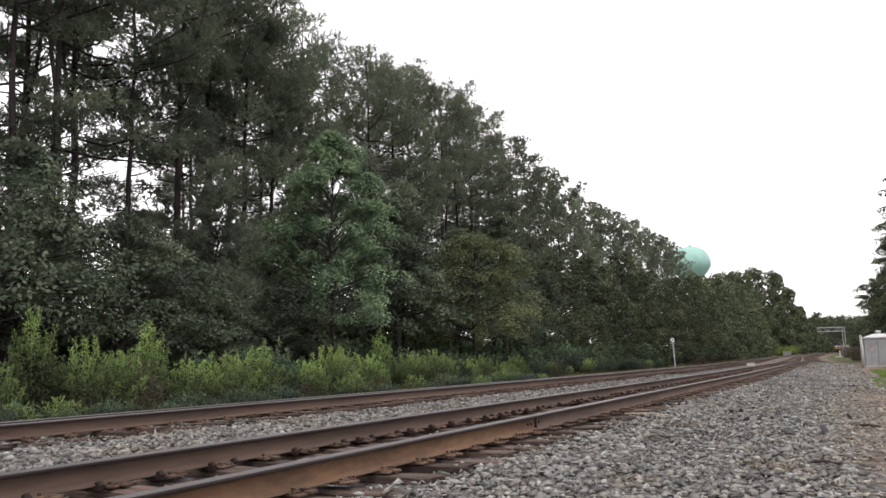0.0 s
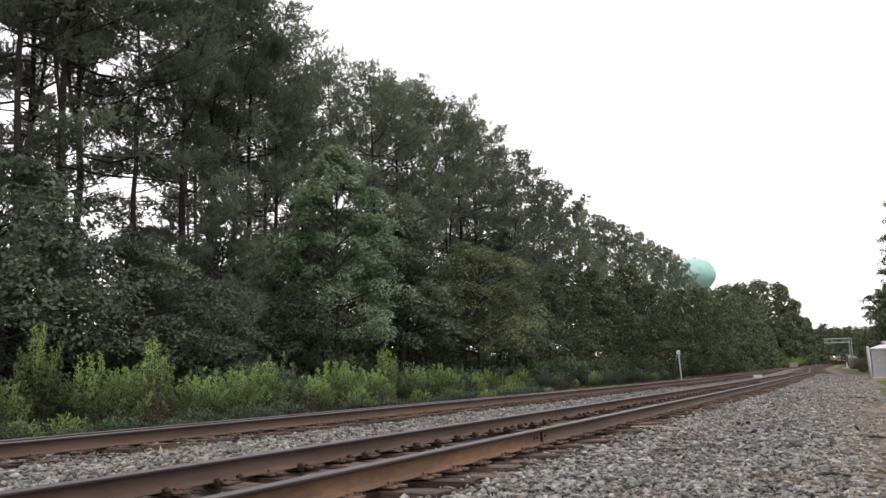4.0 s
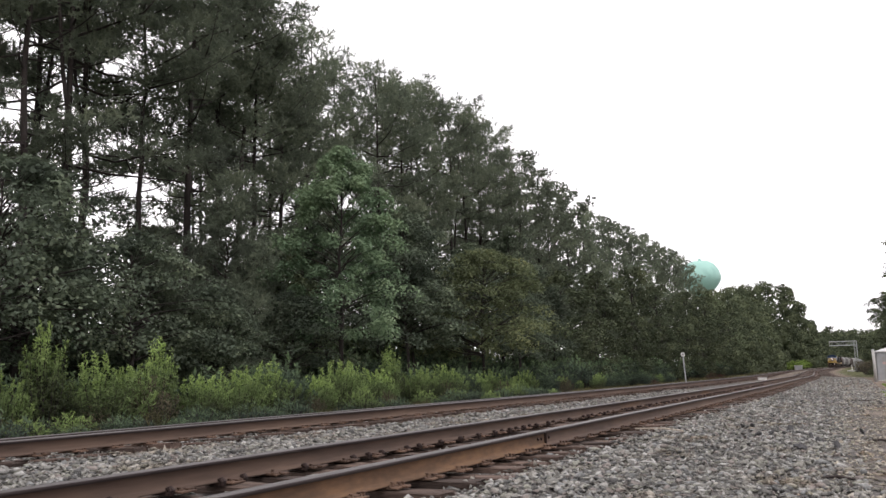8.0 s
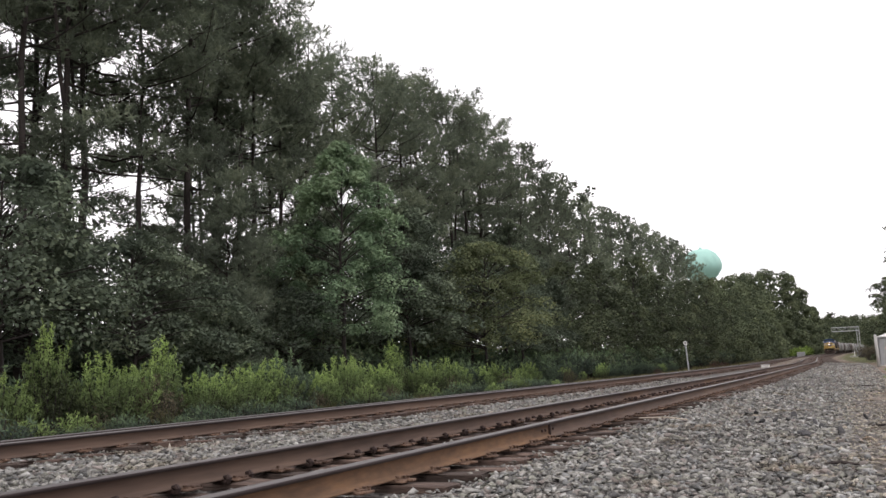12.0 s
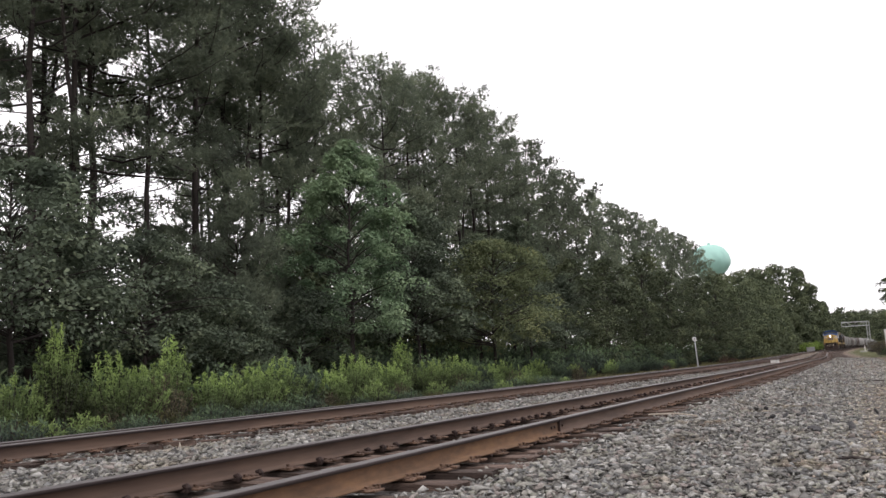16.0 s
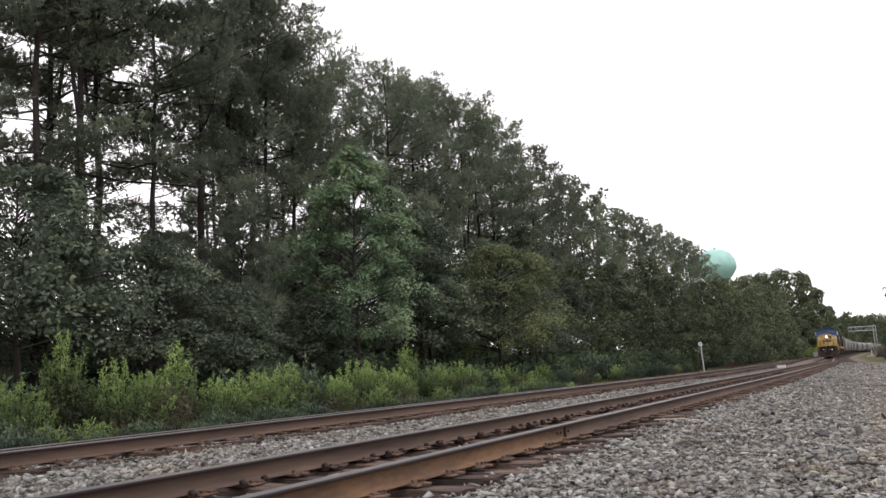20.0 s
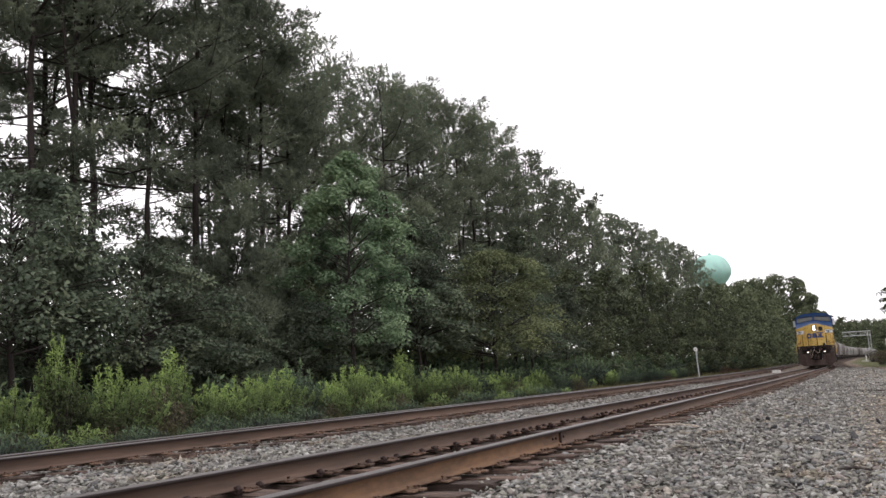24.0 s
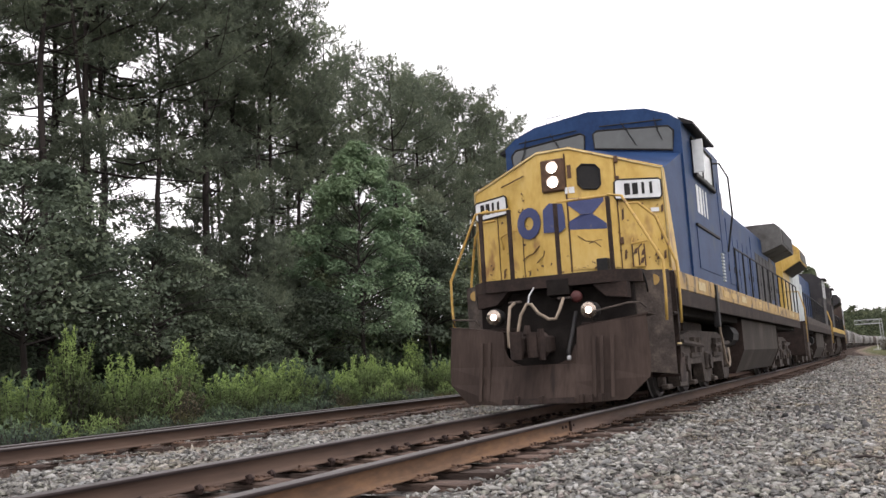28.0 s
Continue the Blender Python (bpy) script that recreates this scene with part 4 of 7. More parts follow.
    # the row of shrubs, its crest rising and falling
    sp = [
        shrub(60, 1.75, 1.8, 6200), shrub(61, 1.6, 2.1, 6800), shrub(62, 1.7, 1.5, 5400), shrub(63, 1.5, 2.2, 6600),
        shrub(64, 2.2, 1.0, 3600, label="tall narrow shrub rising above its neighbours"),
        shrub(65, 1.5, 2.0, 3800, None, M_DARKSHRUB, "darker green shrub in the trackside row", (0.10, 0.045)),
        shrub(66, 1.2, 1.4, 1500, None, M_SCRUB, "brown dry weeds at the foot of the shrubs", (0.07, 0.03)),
    ]
    row = [(-14.2, 9.6, 0, 0.85), (-14.3, 11.4, 3, 0.80), (-14.4, 12.6, 4, 0.98), (-14.0, 13.7, 1, 1.03), (-14.3, 15.0, 2, 0.98), (-14.5, 15.9, 4, 0.84), (-14.0, 16.7, 0, 0.92), (-14.0, 18.1, 3, 1.05), (-14.1, 19.3, 1, 0.98), (-14.5, 20.5, 5, 1.0), (-14.0, 21.7, 0, 0.88), (-14.2, 23.2, 1, 0.92), (-14.5, 24.4, 2, 1.02), (-14.1, 25.6, 0, 0.92), (-14.4, 26.9, 4, 0.90), (-14.0, 27.9, 3, 1.03), (-14.3, 29.4, 2, 0.95), (-14.1, 30.8, 1, 0.88), (-14.3, 32.5, 5, 0.85), (-14.1, 34.0, 0, 0.86), (-14.3, 36.0, 2, 0.82), (-14.0, 38.0, 3, 0.85), (-14.3, 40.6, 0, 0.85)]
    for i, (x, y, p, k) in enumerate(row):
        m = spot(x + 0.3, y, rng.uniform(0, 360), k * 1.06, k * rng.choice((0.92, 1.0, 1.02, 1.1)))
        if p < 7 and p not in [q for _, _, q, _ in row[:i]]:
            sp[p].matrix_basis = m
        else:
            copy_thing(sp[p], m)
    y = 43.0
    while y < 78:
        k = rng.uniform(0.45, 0.75)
        copy_thing(sp[rng.choice((0, 5, 2, 5, 5))], spot(-14.2 + rng.uniform(-0.5, 0.3) + 0.008 * y, y, rng.uniform(0, 360), k))
        y += rng.uniform(1.6, 3.4)
    sp[6].matrix_basis = spot(-13.3, 14.6)
    for x, y, k in ((-13.3, 13.2, 0.6), (-13.4, 21.0, 0.6), (-13.2, 25.0, 0.6), (-13.4, 30.0, 0.7), (-13.2, 35.5, 0.7), (-13.3, 44.5, 0.8)):
        copy_thing(sp[6], spot(x, y, 77 * y, k))
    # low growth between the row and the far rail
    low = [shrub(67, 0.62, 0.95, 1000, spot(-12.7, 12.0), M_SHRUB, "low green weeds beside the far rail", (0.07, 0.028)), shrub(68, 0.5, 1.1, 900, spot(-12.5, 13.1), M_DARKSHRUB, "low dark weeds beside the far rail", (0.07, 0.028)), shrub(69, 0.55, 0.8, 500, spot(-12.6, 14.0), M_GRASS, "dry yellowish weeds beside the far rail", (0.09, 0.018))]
    y = 9.0
    while y < 40:
        copy_thing(low[rng.choice((0, 1, 1, 1, 1, 2))], spot(-12.6 + rng.uniform(-0.7, 0.6) + 0.010 * y, y, rng.uniform(0, 360), rng.uniform(0.5, 1.3)))
        y += rng.choice((0.22, 0.3, 0.5, 1.0))
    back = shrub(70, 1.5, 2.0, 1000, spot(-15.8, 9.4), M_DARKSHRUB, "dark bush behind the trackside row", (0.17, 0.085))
    # darker ranks of bushes behind the row, which close the foot of the woods
    y = 10.5
    while y < 46:
        copy_thing(back, spot(-15.7 + rng.uniform(-0.3, 0.3), y, rng.uniform(0, 360), rng.uniform(0.8, 1.02)))
        y += rng.uniform(1.7, 2.6)
    y = 48.0
    while y < 150:
        copy_thing(back, spot(-15.9 + rng.uniform(-0.5, 0.5), y, rng.uniform(0, 360), rng.uniform(1.1, 1.6)))
        y += rng.uniform(2.2, 3.4)
    y = 30.0
    while y < 76:
        copy_thing(back, spot(-18.7 + rng.uniform(-0.5, 0.5), y, rng.uniform(0, 360), rng.uniform(1.2, 1.7)))
        y += rng.uniform(1.8, 2.8)
    y = 7.0
    while y < 62:
        copy_thing(back, spot(-26.0 + rng.uniform(-1.2, 1.2), y, rng.uniform(0, 360), rng.uniform(1.9, 2.6)))
        y += rng.uniform(2.0, 3.2)
    y = 14.0
    while y < 92:
        copy_thing(back, spot(-21.5 + rng.uniform(-0.8, 0.8), y, rng.uniform(0, 360), rng.uniform(1.3, 1.75)))
        y += rng.uniform(2.0, 3.0) * (1.0 if y < 50 else 1.4)


plant_woods()


def far_woods():
    """The woods that close the view far down the line, on both sides, as uneven heaped crowns."""
    rng = np.random.RandomState(5)

    def heap(name, spots, leaf, material, label):
        vs, fs, base = [], [], 0
        for x, y, h, w, n in spots:
            zb = float(level(x, y))
            nl = int(10 + w * h / 9)
            cs = []
            for i in range(nl):
                f = (i + rng.uniform(0, 1)) / nl
                r = 0.5 * w * math.sin(math.pi * (0.22 + 0.70 * f)) ** 0.8 * rng.uniform(0.25, 0.85)
                a = rng.uniform(0, 6.28)
                size = w * rng.uniform(0.14, 0.22)
                c = np.array([x + r * math.cos(a), y + r * math.sin(a), zb + 0.6 * size + (h - 1.4 * size) * f])
                d = unit(rng.normal(0, 1, (max(12, n // nl), 3)))
                q = c + d * size * rng.uniform(0.72, 1.06, (len(d), 1)) * np.array([1, 1, 0.8])
                cs.append(np.concatenate([q, d], 1)[(d[:, 2] > -0.6) & (d[:, 1] < 0.75)])
            q = np.concatenate(cs)
            v, f = leaves(rng, q[:, :3], leaf * (0.7 + y / 330), leaf * (0.55 + y / 400), 0.35, q[:, 3:] * 1.4)
            vs.append(v)
            fs.append(f + base)
            base += len(v)
        me = mesh_np(name, np.concatenate(vs), np.concatenate(fs), material)
        return tagged(new(name, me), label, "woods", kind="stuff")

    left = []
    y = 146.0
    while y < 300:
        h = np.interp(y, [146, 158, 178, 200, 300], [12.8, 13.2, 15.6, 17.5, 22.0])
        left.append((-19.5 + rng.uniform(-1.0, 0.6) - 0.02 * (y - 148), y, h * rng.uniform(0.90, 1.0), rng.uniform(7, 9), 2400))
        left.append((-15.5 - 0.025 * (y - 148) + rng.uniform(-0.6, 0.6), y + 3, rng.uniform(6, 10), rng.uniform(4, 6), 1300))
        y += rng.uniform(6, 8.5)
    left += [(-29.5, 318, 29.4, 14, 11000), (-37.6, 320, 28.6, 12, 9000), (-42.6, 322, 28.4, 12, 8000), (-25.5, 328, 31, 15, 13000), (-19.0, 338, 30.5, 13, 11000), (-33, 318, 28.8, 14, 9000), (-15.2, 350, 25, 11, 9000), (-12.9, 362, 19, 8, 5000), (-11.8, 380, 15, 7, 2600), (-19.5, 330, 13, 9, 3000), (-24, 312, 14, 9, 2800), (-28, 310, 15, 10, 2800)]
    heap("far_woods", left, 0.42, M_SHADED_LEAVES, "dense dark green woods far along the line")
    back = []
    for i in range(34):
        y = rng.uniform(610, 760)
        back.append((-56 + 3.1 * i + rng.uniform(-2, 2), y, rng.uniform(22, 28), rng.uniform(11, 16), 1400))
        back.append((-56 + 3.1 * i + rng.uniform(-2, 2), y - 12, rng.uniform(7, 11), rng.uniform(9, 12), 700))
    for i in range(26):
        y = rng.uniform(800, 900)
        back.append((-34 + 2.9 * i, y, rng.uniform(27, 34), rng.uniform(13, 18), 1300))
        back.append((-34 + 2.9 * i, y - 15, rng.uniform(8, 13), rng.uniform(10, 14), 700))
    back = [b for b in back if abs(b[0] - float(line_x(b[1])) + 2.6) > 0.5 * b[3] + 3.0]
    for i in range(14):
        y = 375 + 17 * i
        back.append((float(line_x(y)) - 15.5 - rng.uniform(0, 3), y, rng.uniform(15, 20), rng.uniform(9, 12), 1500))
    for i in range(20):
        back.append((float(line_x(1000)) - 34 + 5.2 * i, rng.uniform(1185, 1235), rng.uniform(34, 44), rng.uniform(16, 22), 1300))
    heap("distant_woods", back, 0.5, M_SHADED_LEAVES, "distant dark green woods closing the view")
    right = []
    for i in range(24):
        y = 150 + 20 * i
        right.append((float(line_x(y)) + 18.5 - 0.006 * (y - 150) + rng.uniform(-1, 1.5), y, rng.uniform(11, 17), rng.uniform(7, 10), 1500))
        right.append((float(line_x(y)) + 14.0 - 0.006 * (y - 150) + rng.uniform(-1, 1), y + 8, rng.uniform(4, 7), rng.uniform(5, 6), 700))
    heap("right_bank_woods", right, 0.42, M_SHADED_LEAVES, "dark green woods on the bank beyond the shed")


far_woods()

# ---- ballast ----


def stones(name, patches, seed, label, material=M_STONE):
    """Crushed stones heaped on the ground: patches of (u0, u1, s0, s1, per square metre, size, height over the ground, between ties only)."""
    rng = np.random.RandomState(seed)
    vs, base = [], 0
    for u0, u1, s0, s1, dens, size, lift, crib in patches:
        n = int((u1 - u0) * (s1 - s0) * dens)
        u, s = rng.uniform(u0, u1, n), rng.uniform(s0, s1, n)
        if crib:
            ph = ((s - (6.755 - 0.604 * 14)) / 0.604) % 1.0
            keep = (ph > 0.22) & (ph < 0.78)
            u, s = u[keep], s[keep]
        x = line_x(s) + u
        z = level(x, s) + lift + rng.uniform(-0.012, 0.016, len(u))
        r = size * rng.uniform(0.48, 1.18, (len(u), 1, 1))
        octa = np.array([[1, 0, 0], [-1, 0, 0], [0, 1, 0], [0, -1, 0], [0, 0, 1], [0, 0, -1.0]])
        shape = octa[None] * rng.uniform(0.32, 1.35, (len(u), 6, 1)) + rng.normal(0, 0.40, (len(u), 6, 3))
        a, b = rng.uniform(0, 6.28, len(u)), rng.uniform(-1.0, 1.0, len(u))
        ca, sa, cb, sb = np.cos(a), np.sin(a), np.cos(b), np.sin(b)
        sx, sy, sz = shape[..., 0] * 1.55, shape[..., 1] * 0.85, shape[..., 2] * 0.55
        sy, sz = sy * cb[:, None] - sz * sb[:, None], sy * sb[:, None] + sz * cb[:, None]
        sx, sy = sx * ca[:, None] - sy * sa[:, None], sx * sa[:, None] + sy * ca[:, None]
        p = np.stack([sx, sy, sz], -1) * r + np.stack([x, s, z], -1)[:, None]
        vs.append(p.reshape(-1, 3))
    v = np.concatenate(vs)
    tri = np.array([[0, 2, 4], [2, 1, 4], [1, 3, 4], [3, 0, 4], [2, 0, 5], [1, 2, 5], [3, 1, 5], [0, 3, 5]])
    f = (tri[None] + 6 * np.arange(len(v) // 6)[:, None, None]).reshape(-1, 3)
    return tagged(new(name, mesh_np(name, v, f, material)), label, "ballast", kind="stuff")


stones("ballast", [
    (1.34, 4.1, 4.5, 9.0, 430, 0.034, 0.010, False),
    (1.34, 3.9, 9.0, 15.0, 260, 0.037, 0.010, False),
    (1.34, 3.8, 15.0, 26.0, 130, 0.040, 0.008, False),
    (1.34, 5.5, 26.0, 48.0, 50, 0.046, 0.008, False),
    (1.34, 5.0, 48.0, 95.0, 16, 0.060, 0.008, False),
    (0.90, 1.36, 3.5, 22.0, 330, 0.030, -0.006, True),
    (1.00, 1.45, 3.5, 26.0, 26, 0.032, 0.040, False),
    (-1.36, -0.90, 3.5, 22.0, 300, 0.030, 0.004, True),
    (-4.10, -1.34, 3.5, 13.0, 290, 0.040, 0.012, False),
    (-4.10, -1.34, 13.0, 24.0, 130, 0.043, 0.012, False),
    (-4.10, -1.34, 24.0, 45.0, 45, 0.044, 0.010, False),
    (-0.62, 0.62, 3.5, 20.0, 320, 0.030, 0.002, True),
    (-4.72, -4.10, 3.5, 24.0, 190, 0.036, 0.006, False),
    (-4.62, -4.45, 3.5, 24.0, 120, 0.020, 0.030, False),
    (-7.6, -4.9, 3.5, 24.0, 100, 0.035, 0.006, False),
], 8, "grey crushed stone ballast round the tracks")
stones("tan_gravel", [
    (3.55, 5.2, 5.0, 20.0, 120, 0.029, 0.005, False),
    (3.5, 5.8, 20.0, 48.0, 26, 0.036, 0.003, False),
    (5.2, 7.0, 5.0, 20.0, 60, 0.024, 0.003, False),
], 12, "dusty tan gravel and dirt beside the ballast", M_STONE_TAN)


def stone_mesh(seed, size, material):
    r = random.Random(seed)
    bm = bmesh.new()
    bmesh.ops.create_icosphere(bm, subdivisions=1, radius=size)
    for v in bm.verts:
        v.co = Vector((v.co.x * 1.2, v.co.y * 0.95, v.co.z * 0.7)) * r.uniform(0.72, 1.15)
    me = bpy.data.meshes.new("stone")
    bm.to_mesh(me)
    bm.free()
    me.materials.append(material)
    return me


STONES = [stone_mesh(i, 0.038, M_STONE_ONE) for i in range(8)]
rng_s = random.Random(21)
for i in range(260):
    u, s = (rng_s.uniform(1.5, 5.2), rng_s.uniform(5.0, 11.0)) if i % 3 else (rng_s.uniform(-3.9, -1.5), rng_s.uniform(4.0, 11.0))
    x = float(line_x(s)) + u
    attach("stone", STONES[i % 8], ground, Matrix.Translation((x, s, float(level(x, s)) + 0.022)) @ pose(0, 0, 0, rng_s.uniform(-30, 30), rng_s.uniform(-30, 30), rng_s.uniform(0, 360)) @ Matrix.Diagonal((*[rng_s.uniform(0.6, 1.1)] * 3, 1)))

DARK = [stone_mesh(40 + i, 0.07, M_DARKROCK) for i in range(3)]
for i, (x, s, k) in enumerate(((-0.62, 11.9, 1.3), (-0.58, 11.6, 1.0), (-1.25, 13.6, 1.2), (-1.1, 13.9, 1.0), (-0.9, 14.9, 1.2), (-0.55, 13.6, 1.1), (-0.45, 13.0, 0.8), (-0.2, 12.2, 1.1), (0.1, 15.5, 1.0), (-1.5, 15.4, 0.9))):
    ob = new("dark_rock", DARK[i % 3])
    ob.matrix_basis = Matrix.Translation((x, s, float(level(x, s)) + 0.045)) @ pose(0, 0, 0, 10, 15 * i, 70 * i) @ Matrix.Diagonal((k * 0.95, k * 0.75, k * 0.55, 1))
    tagged(ob, "dark lump of rock lying on the gravel", "rock", "dark rocks on the gravel")
stick = tube([(-2.95, 13.4, 0.01), (-2.5, 13.15, 0.03), (-2.15, 12.75, 0.02)], 0.011, 6)
me = bpy.data.meshes.new("stick")
stick.to_mesh(me)
stick.free()
me.materials.append(M_DRYSTICK)
tagged(new("stick", me), "pale dry stick lying by the ties", "stick")
for u, s, turn, ln in ((4.30, 13.8, 70, 0.34), (3.85, 8.9, 84, 0.30), (4.05, 30.0, 80, 0.55)):
    x = float(line_x(s)) + u
    bm = tube([(0, -0.5 * ln, 0.012), (0.03, 0.0, 0.028), (0.0, 0.5 * ln, 0.016)], [0.010, 0.018, 0.007], 6)
    add_tube(bm, [(0.03, 0.02, 0.026), (0.07, 0.10, 0.034)], [0.008, 0.004], 5)
    me = bpy.data.meshes.new("twig")
    bm.to_mesh(me)
    bm.free()
    me.materials.append(M_BARK)
    ob = new("twig", me)
    ob.matrix_basis = Matrix.Translation((x, s, float(level(x, s)) + 0.012)) @ pose(0, 0, 0, 0, 0, turn)
    tagged(ob, "dark broken twig lying on the tan gravel", "twig", "twigs on the gravel")


# ---- grass ----


def grass(name, patches, seed, material, label):
    rng = np.random.RandomState(seed)
    vs, fs, base = [], [], 0
    for x0, x1, y0, y1, n, h in patches:
        x, y = rng.uniform(x0, x1, n), rng.uniform(y0, y1, n)
        c = np.stack([x, y, level(x, y) - 0.01], -1)
        up = np.repeat(np.array([[0, 0, 1.0]]), n, 0)
        v, f = blades(rng, c, up, 5, h, 0.022 + 0.03 * h, 0.32)
        vs.append(v)
        fs.append(f + base)
        base += len(v)
    return tagged(new(name, mesh_np(name, np.concatenate(vs), np.concatenate(fs), material)), label, "grass", kind="stuff")


grass("verge_grass", [(-14.6, -12.6, 7, 30, 3000, 0.30), (-12.8, -11.2, 7, 34, 1500, 0.15), (-14.6, -12.4, 30, 75, 1100, 0.28), (-15.0, -12.2, 75, 160, 500, 0.4)], 6, M_GRASS, "dry and green grass on the far verge")
grass("lawn", [(1.7, 6.0, 24, 60, 9000, 0.12), (1.1, 2.2, 30, 42, 700, 0.08)], 7, M_LAWN, "short bright green grass beside the gravel")


# ---- things along the line ----


def shed():
    """Small pale metal equipment house with a low hipped roof and a round roof vent."""
    x, y, w, d, h = 1.95, 75.0, 2.2, 3.0, 2.15
    z = float(level(x + 1, y))
    ob = thing("equipment_shed", Matrix.Translation((x, y, z)) @ Matrix.Rotation(radians(2), 4, "Z"), "pale grey metal equipment shed with a roof vent", "shed")
    part("footing", box(-0.05, w + 0.05, -0.05, d + 0.05, -0.1, 0.09), M_CONCRETE, ob)
    for i in range(5):
        part("wall_panel", box(0.01 + i * w / 5, (i + 1) * w / 5 - 0.006, 0.0, 0.06, 0.09, h, 0.006), M_SHED_WALL, ob)
    part("side_wall", box(0.0, 0.06, 0.065, d, 0.09, h), M_SHED_WALL, ob)
    part("side_wall", box(w - 0.06, w, 0.065, d, 0.09, h), M_SHED_WALL, ob)
    part("back_wall", box(0.065, w - 0.065, d - 0.06, d, 0.09, h), M_SHED_WALL, ob)
    bm = bmesh.new()
    e = [bm.verts.new(c) for c in ((-0.1, -0.1, h), (w + 0.1, -0.1, h), (w + 0.1, d + 0.1, h), (-0.1, d + 0.1, h))]
    e2 = [bm.verts.new(c) for c in ((-0.1, -0.1, h + 0.07), (w + 0.1, -0.1, h + 0.07), (w + 0.1, d + 0.1, h + 0.07), (-0.1, d + 0.1, h + 0.07))]
    t = [bm.verts.new(c) for c in ((0.75, 1.1, h + 0.34), (w - 0.75, 1.1, h + 0.34), (w - 0.75, d - 1.1, h + 0.34), (0.75, d - 1.1, h + 0.34))]
    bm.faces.new(e[::-1])
    bm.faces.new(t)
    for a, b in ((e, e2), (e2, t)):
        for i in range(4):
            bm.faces.new((a[i], a[(i + 1) % 4], b[(i + 1) % 4], b[i]))
    part("roof", bm, M_SHED, ob)
    part("roof_vent", lathe([(0.16, 0), (0.16, 0.12), (0.24, 0.14), (0.22, 0.24), (0.08, 0.28)], "z", 14, (w / 2, d / 2, h + 0.33)), M_STEEL, ob, "round metal roof vent")
    door = part("door", box(0.95, 1.75, -0.02, 0.0, 0.15, 1.95, 0.006), M_SHED_WALL, ob)
    part("door_handle", box(1.62, 1.68, -0.06, -0.02, 1.0, 1.12, 0.008), M_BLACK, door)
    part("warning_plate", box(0.38, 0.58, -0.012, -0.002, 1.25, 1.42), M_PINK, ob)
    return ob


shed()
ob = thing("utility_pole_stub", Matrix.Translation((1.66, 70.5, float(level(1.93, 70.5)) - 0.1)), "short pale weathered post in front of the shed", "post")
part("post", tube([(0, 0, 0), (0.0, 0, 1.2), (-0.04, 0, 2.35)], [0.11, 0.10, 0.09], 10), M_CONCRETE, ob, "", True)
part("post_cap", lathe([(0.10, 0), (0.10, 0.03), (0.02, 0.06)], "z", 10, (-0.04, 0, 2.34)), M_STEEL, ob)
ob = thing("signal_cabinet", Matrix.Translation((4.45, 76.0, float(level(4.45, 76)))), "faded pink metal cabinet beside the shed", "cabinet")
part("body", box(0, 1.3, 0, 0.9, 0.1, 1.9, 0.02), M_PINK, ob)
part("lid", box(-0.05, 1.35, -0.05, 0.95, 1.9, 1.97, 0.01), M_SHED, ob)
part("plinth", box(0.05, 1.25, 0.05, 0.85, -0.05, 0.1), M_CONCRETE, ob)

ob = thing("whistle_post", Matrix.Translation((-12.9, 79.5, float(level(-12.9, 79.5)) - 0.05)) @ Matrix.Rotation(radians(-3), 4, "Y"), "slim grey post with a round white sign", "sign post")
part("post", box(-0.05, 0.05, -0.05, 0.05, 0, 2.55, 0.01), M_STEEL, ob)
part("sign_disc", lathe([(0.17, 0.0), (0.17, -0.02)], "y", 20, (0, -0.055, 2.55)), M_WHITE, ob, "round white sign disc")
part("sign_mark", box(-0.05, 0.05, -0.085, -0.077, 2.5, 2.6), M_BLACK, ob)

ob = thing("signal_plate_box", Matrix.Translation((-6.62, 79.0, float(level(-6.62, 79)) - 0.02)), "low white box between the two tracks", "box")
part("body", box(-0.32, 0.32, -0.3, 0.3, 0, 0.22, 0.03), M_WHITE, ob)
part("lid", box(-0.35, 0.35, -0.34, 0.34, 0.22, 0.26, 0.01), M_CONCRETE, ob)

ob = thing("concrete_culvert", Matrix.Translation((-13.7, 287.0, float(level(-13.7, 287)) - 0.1)), "low grey concrete wall at the edge of the woods", "wall")
part("wall", box(-1.1, 1.1, -0.3, 0.3, 0.0, 1.4, 0.05), M_SHED_WALL, ob)
part("coping", box(-1.2, 1.2, -0.4, 0.4, 1.4, 1.52, 0.03), M_CONCRETE, ob)
ob = thing("relay_box", Matrix.Translation((-17.6, 284.0, float(level(-17.6, 284)) - 0.1)), "grey relay box on legs by the woods", "box")
part("body", box(-0.8, 0.8, -0.5, 0.5, 0.8, 2.6, 0.03), M_DUSTY, ob)
for a in (-0.6, 0.6):
    part("leg", box(a - 0.06, a + 0.06, -0.06, 0.06, 0, 0.85), M_STEEL, ob)

ob = thing("trackside_marker", Matrix.Translation((0.55, 200.0, float(level(0.55, 200)))), "small white marker post on a white base", "marker")
part("post", box(-0.08, 0.08, -0.08, 0.08, 0.25, 1.4, 0.03), M_WHITE, ob)
part("base", box(-0.9, 0.4, -0.4, 0.4, 0, 0.25, 0.03), M_CONCRETE, ob)


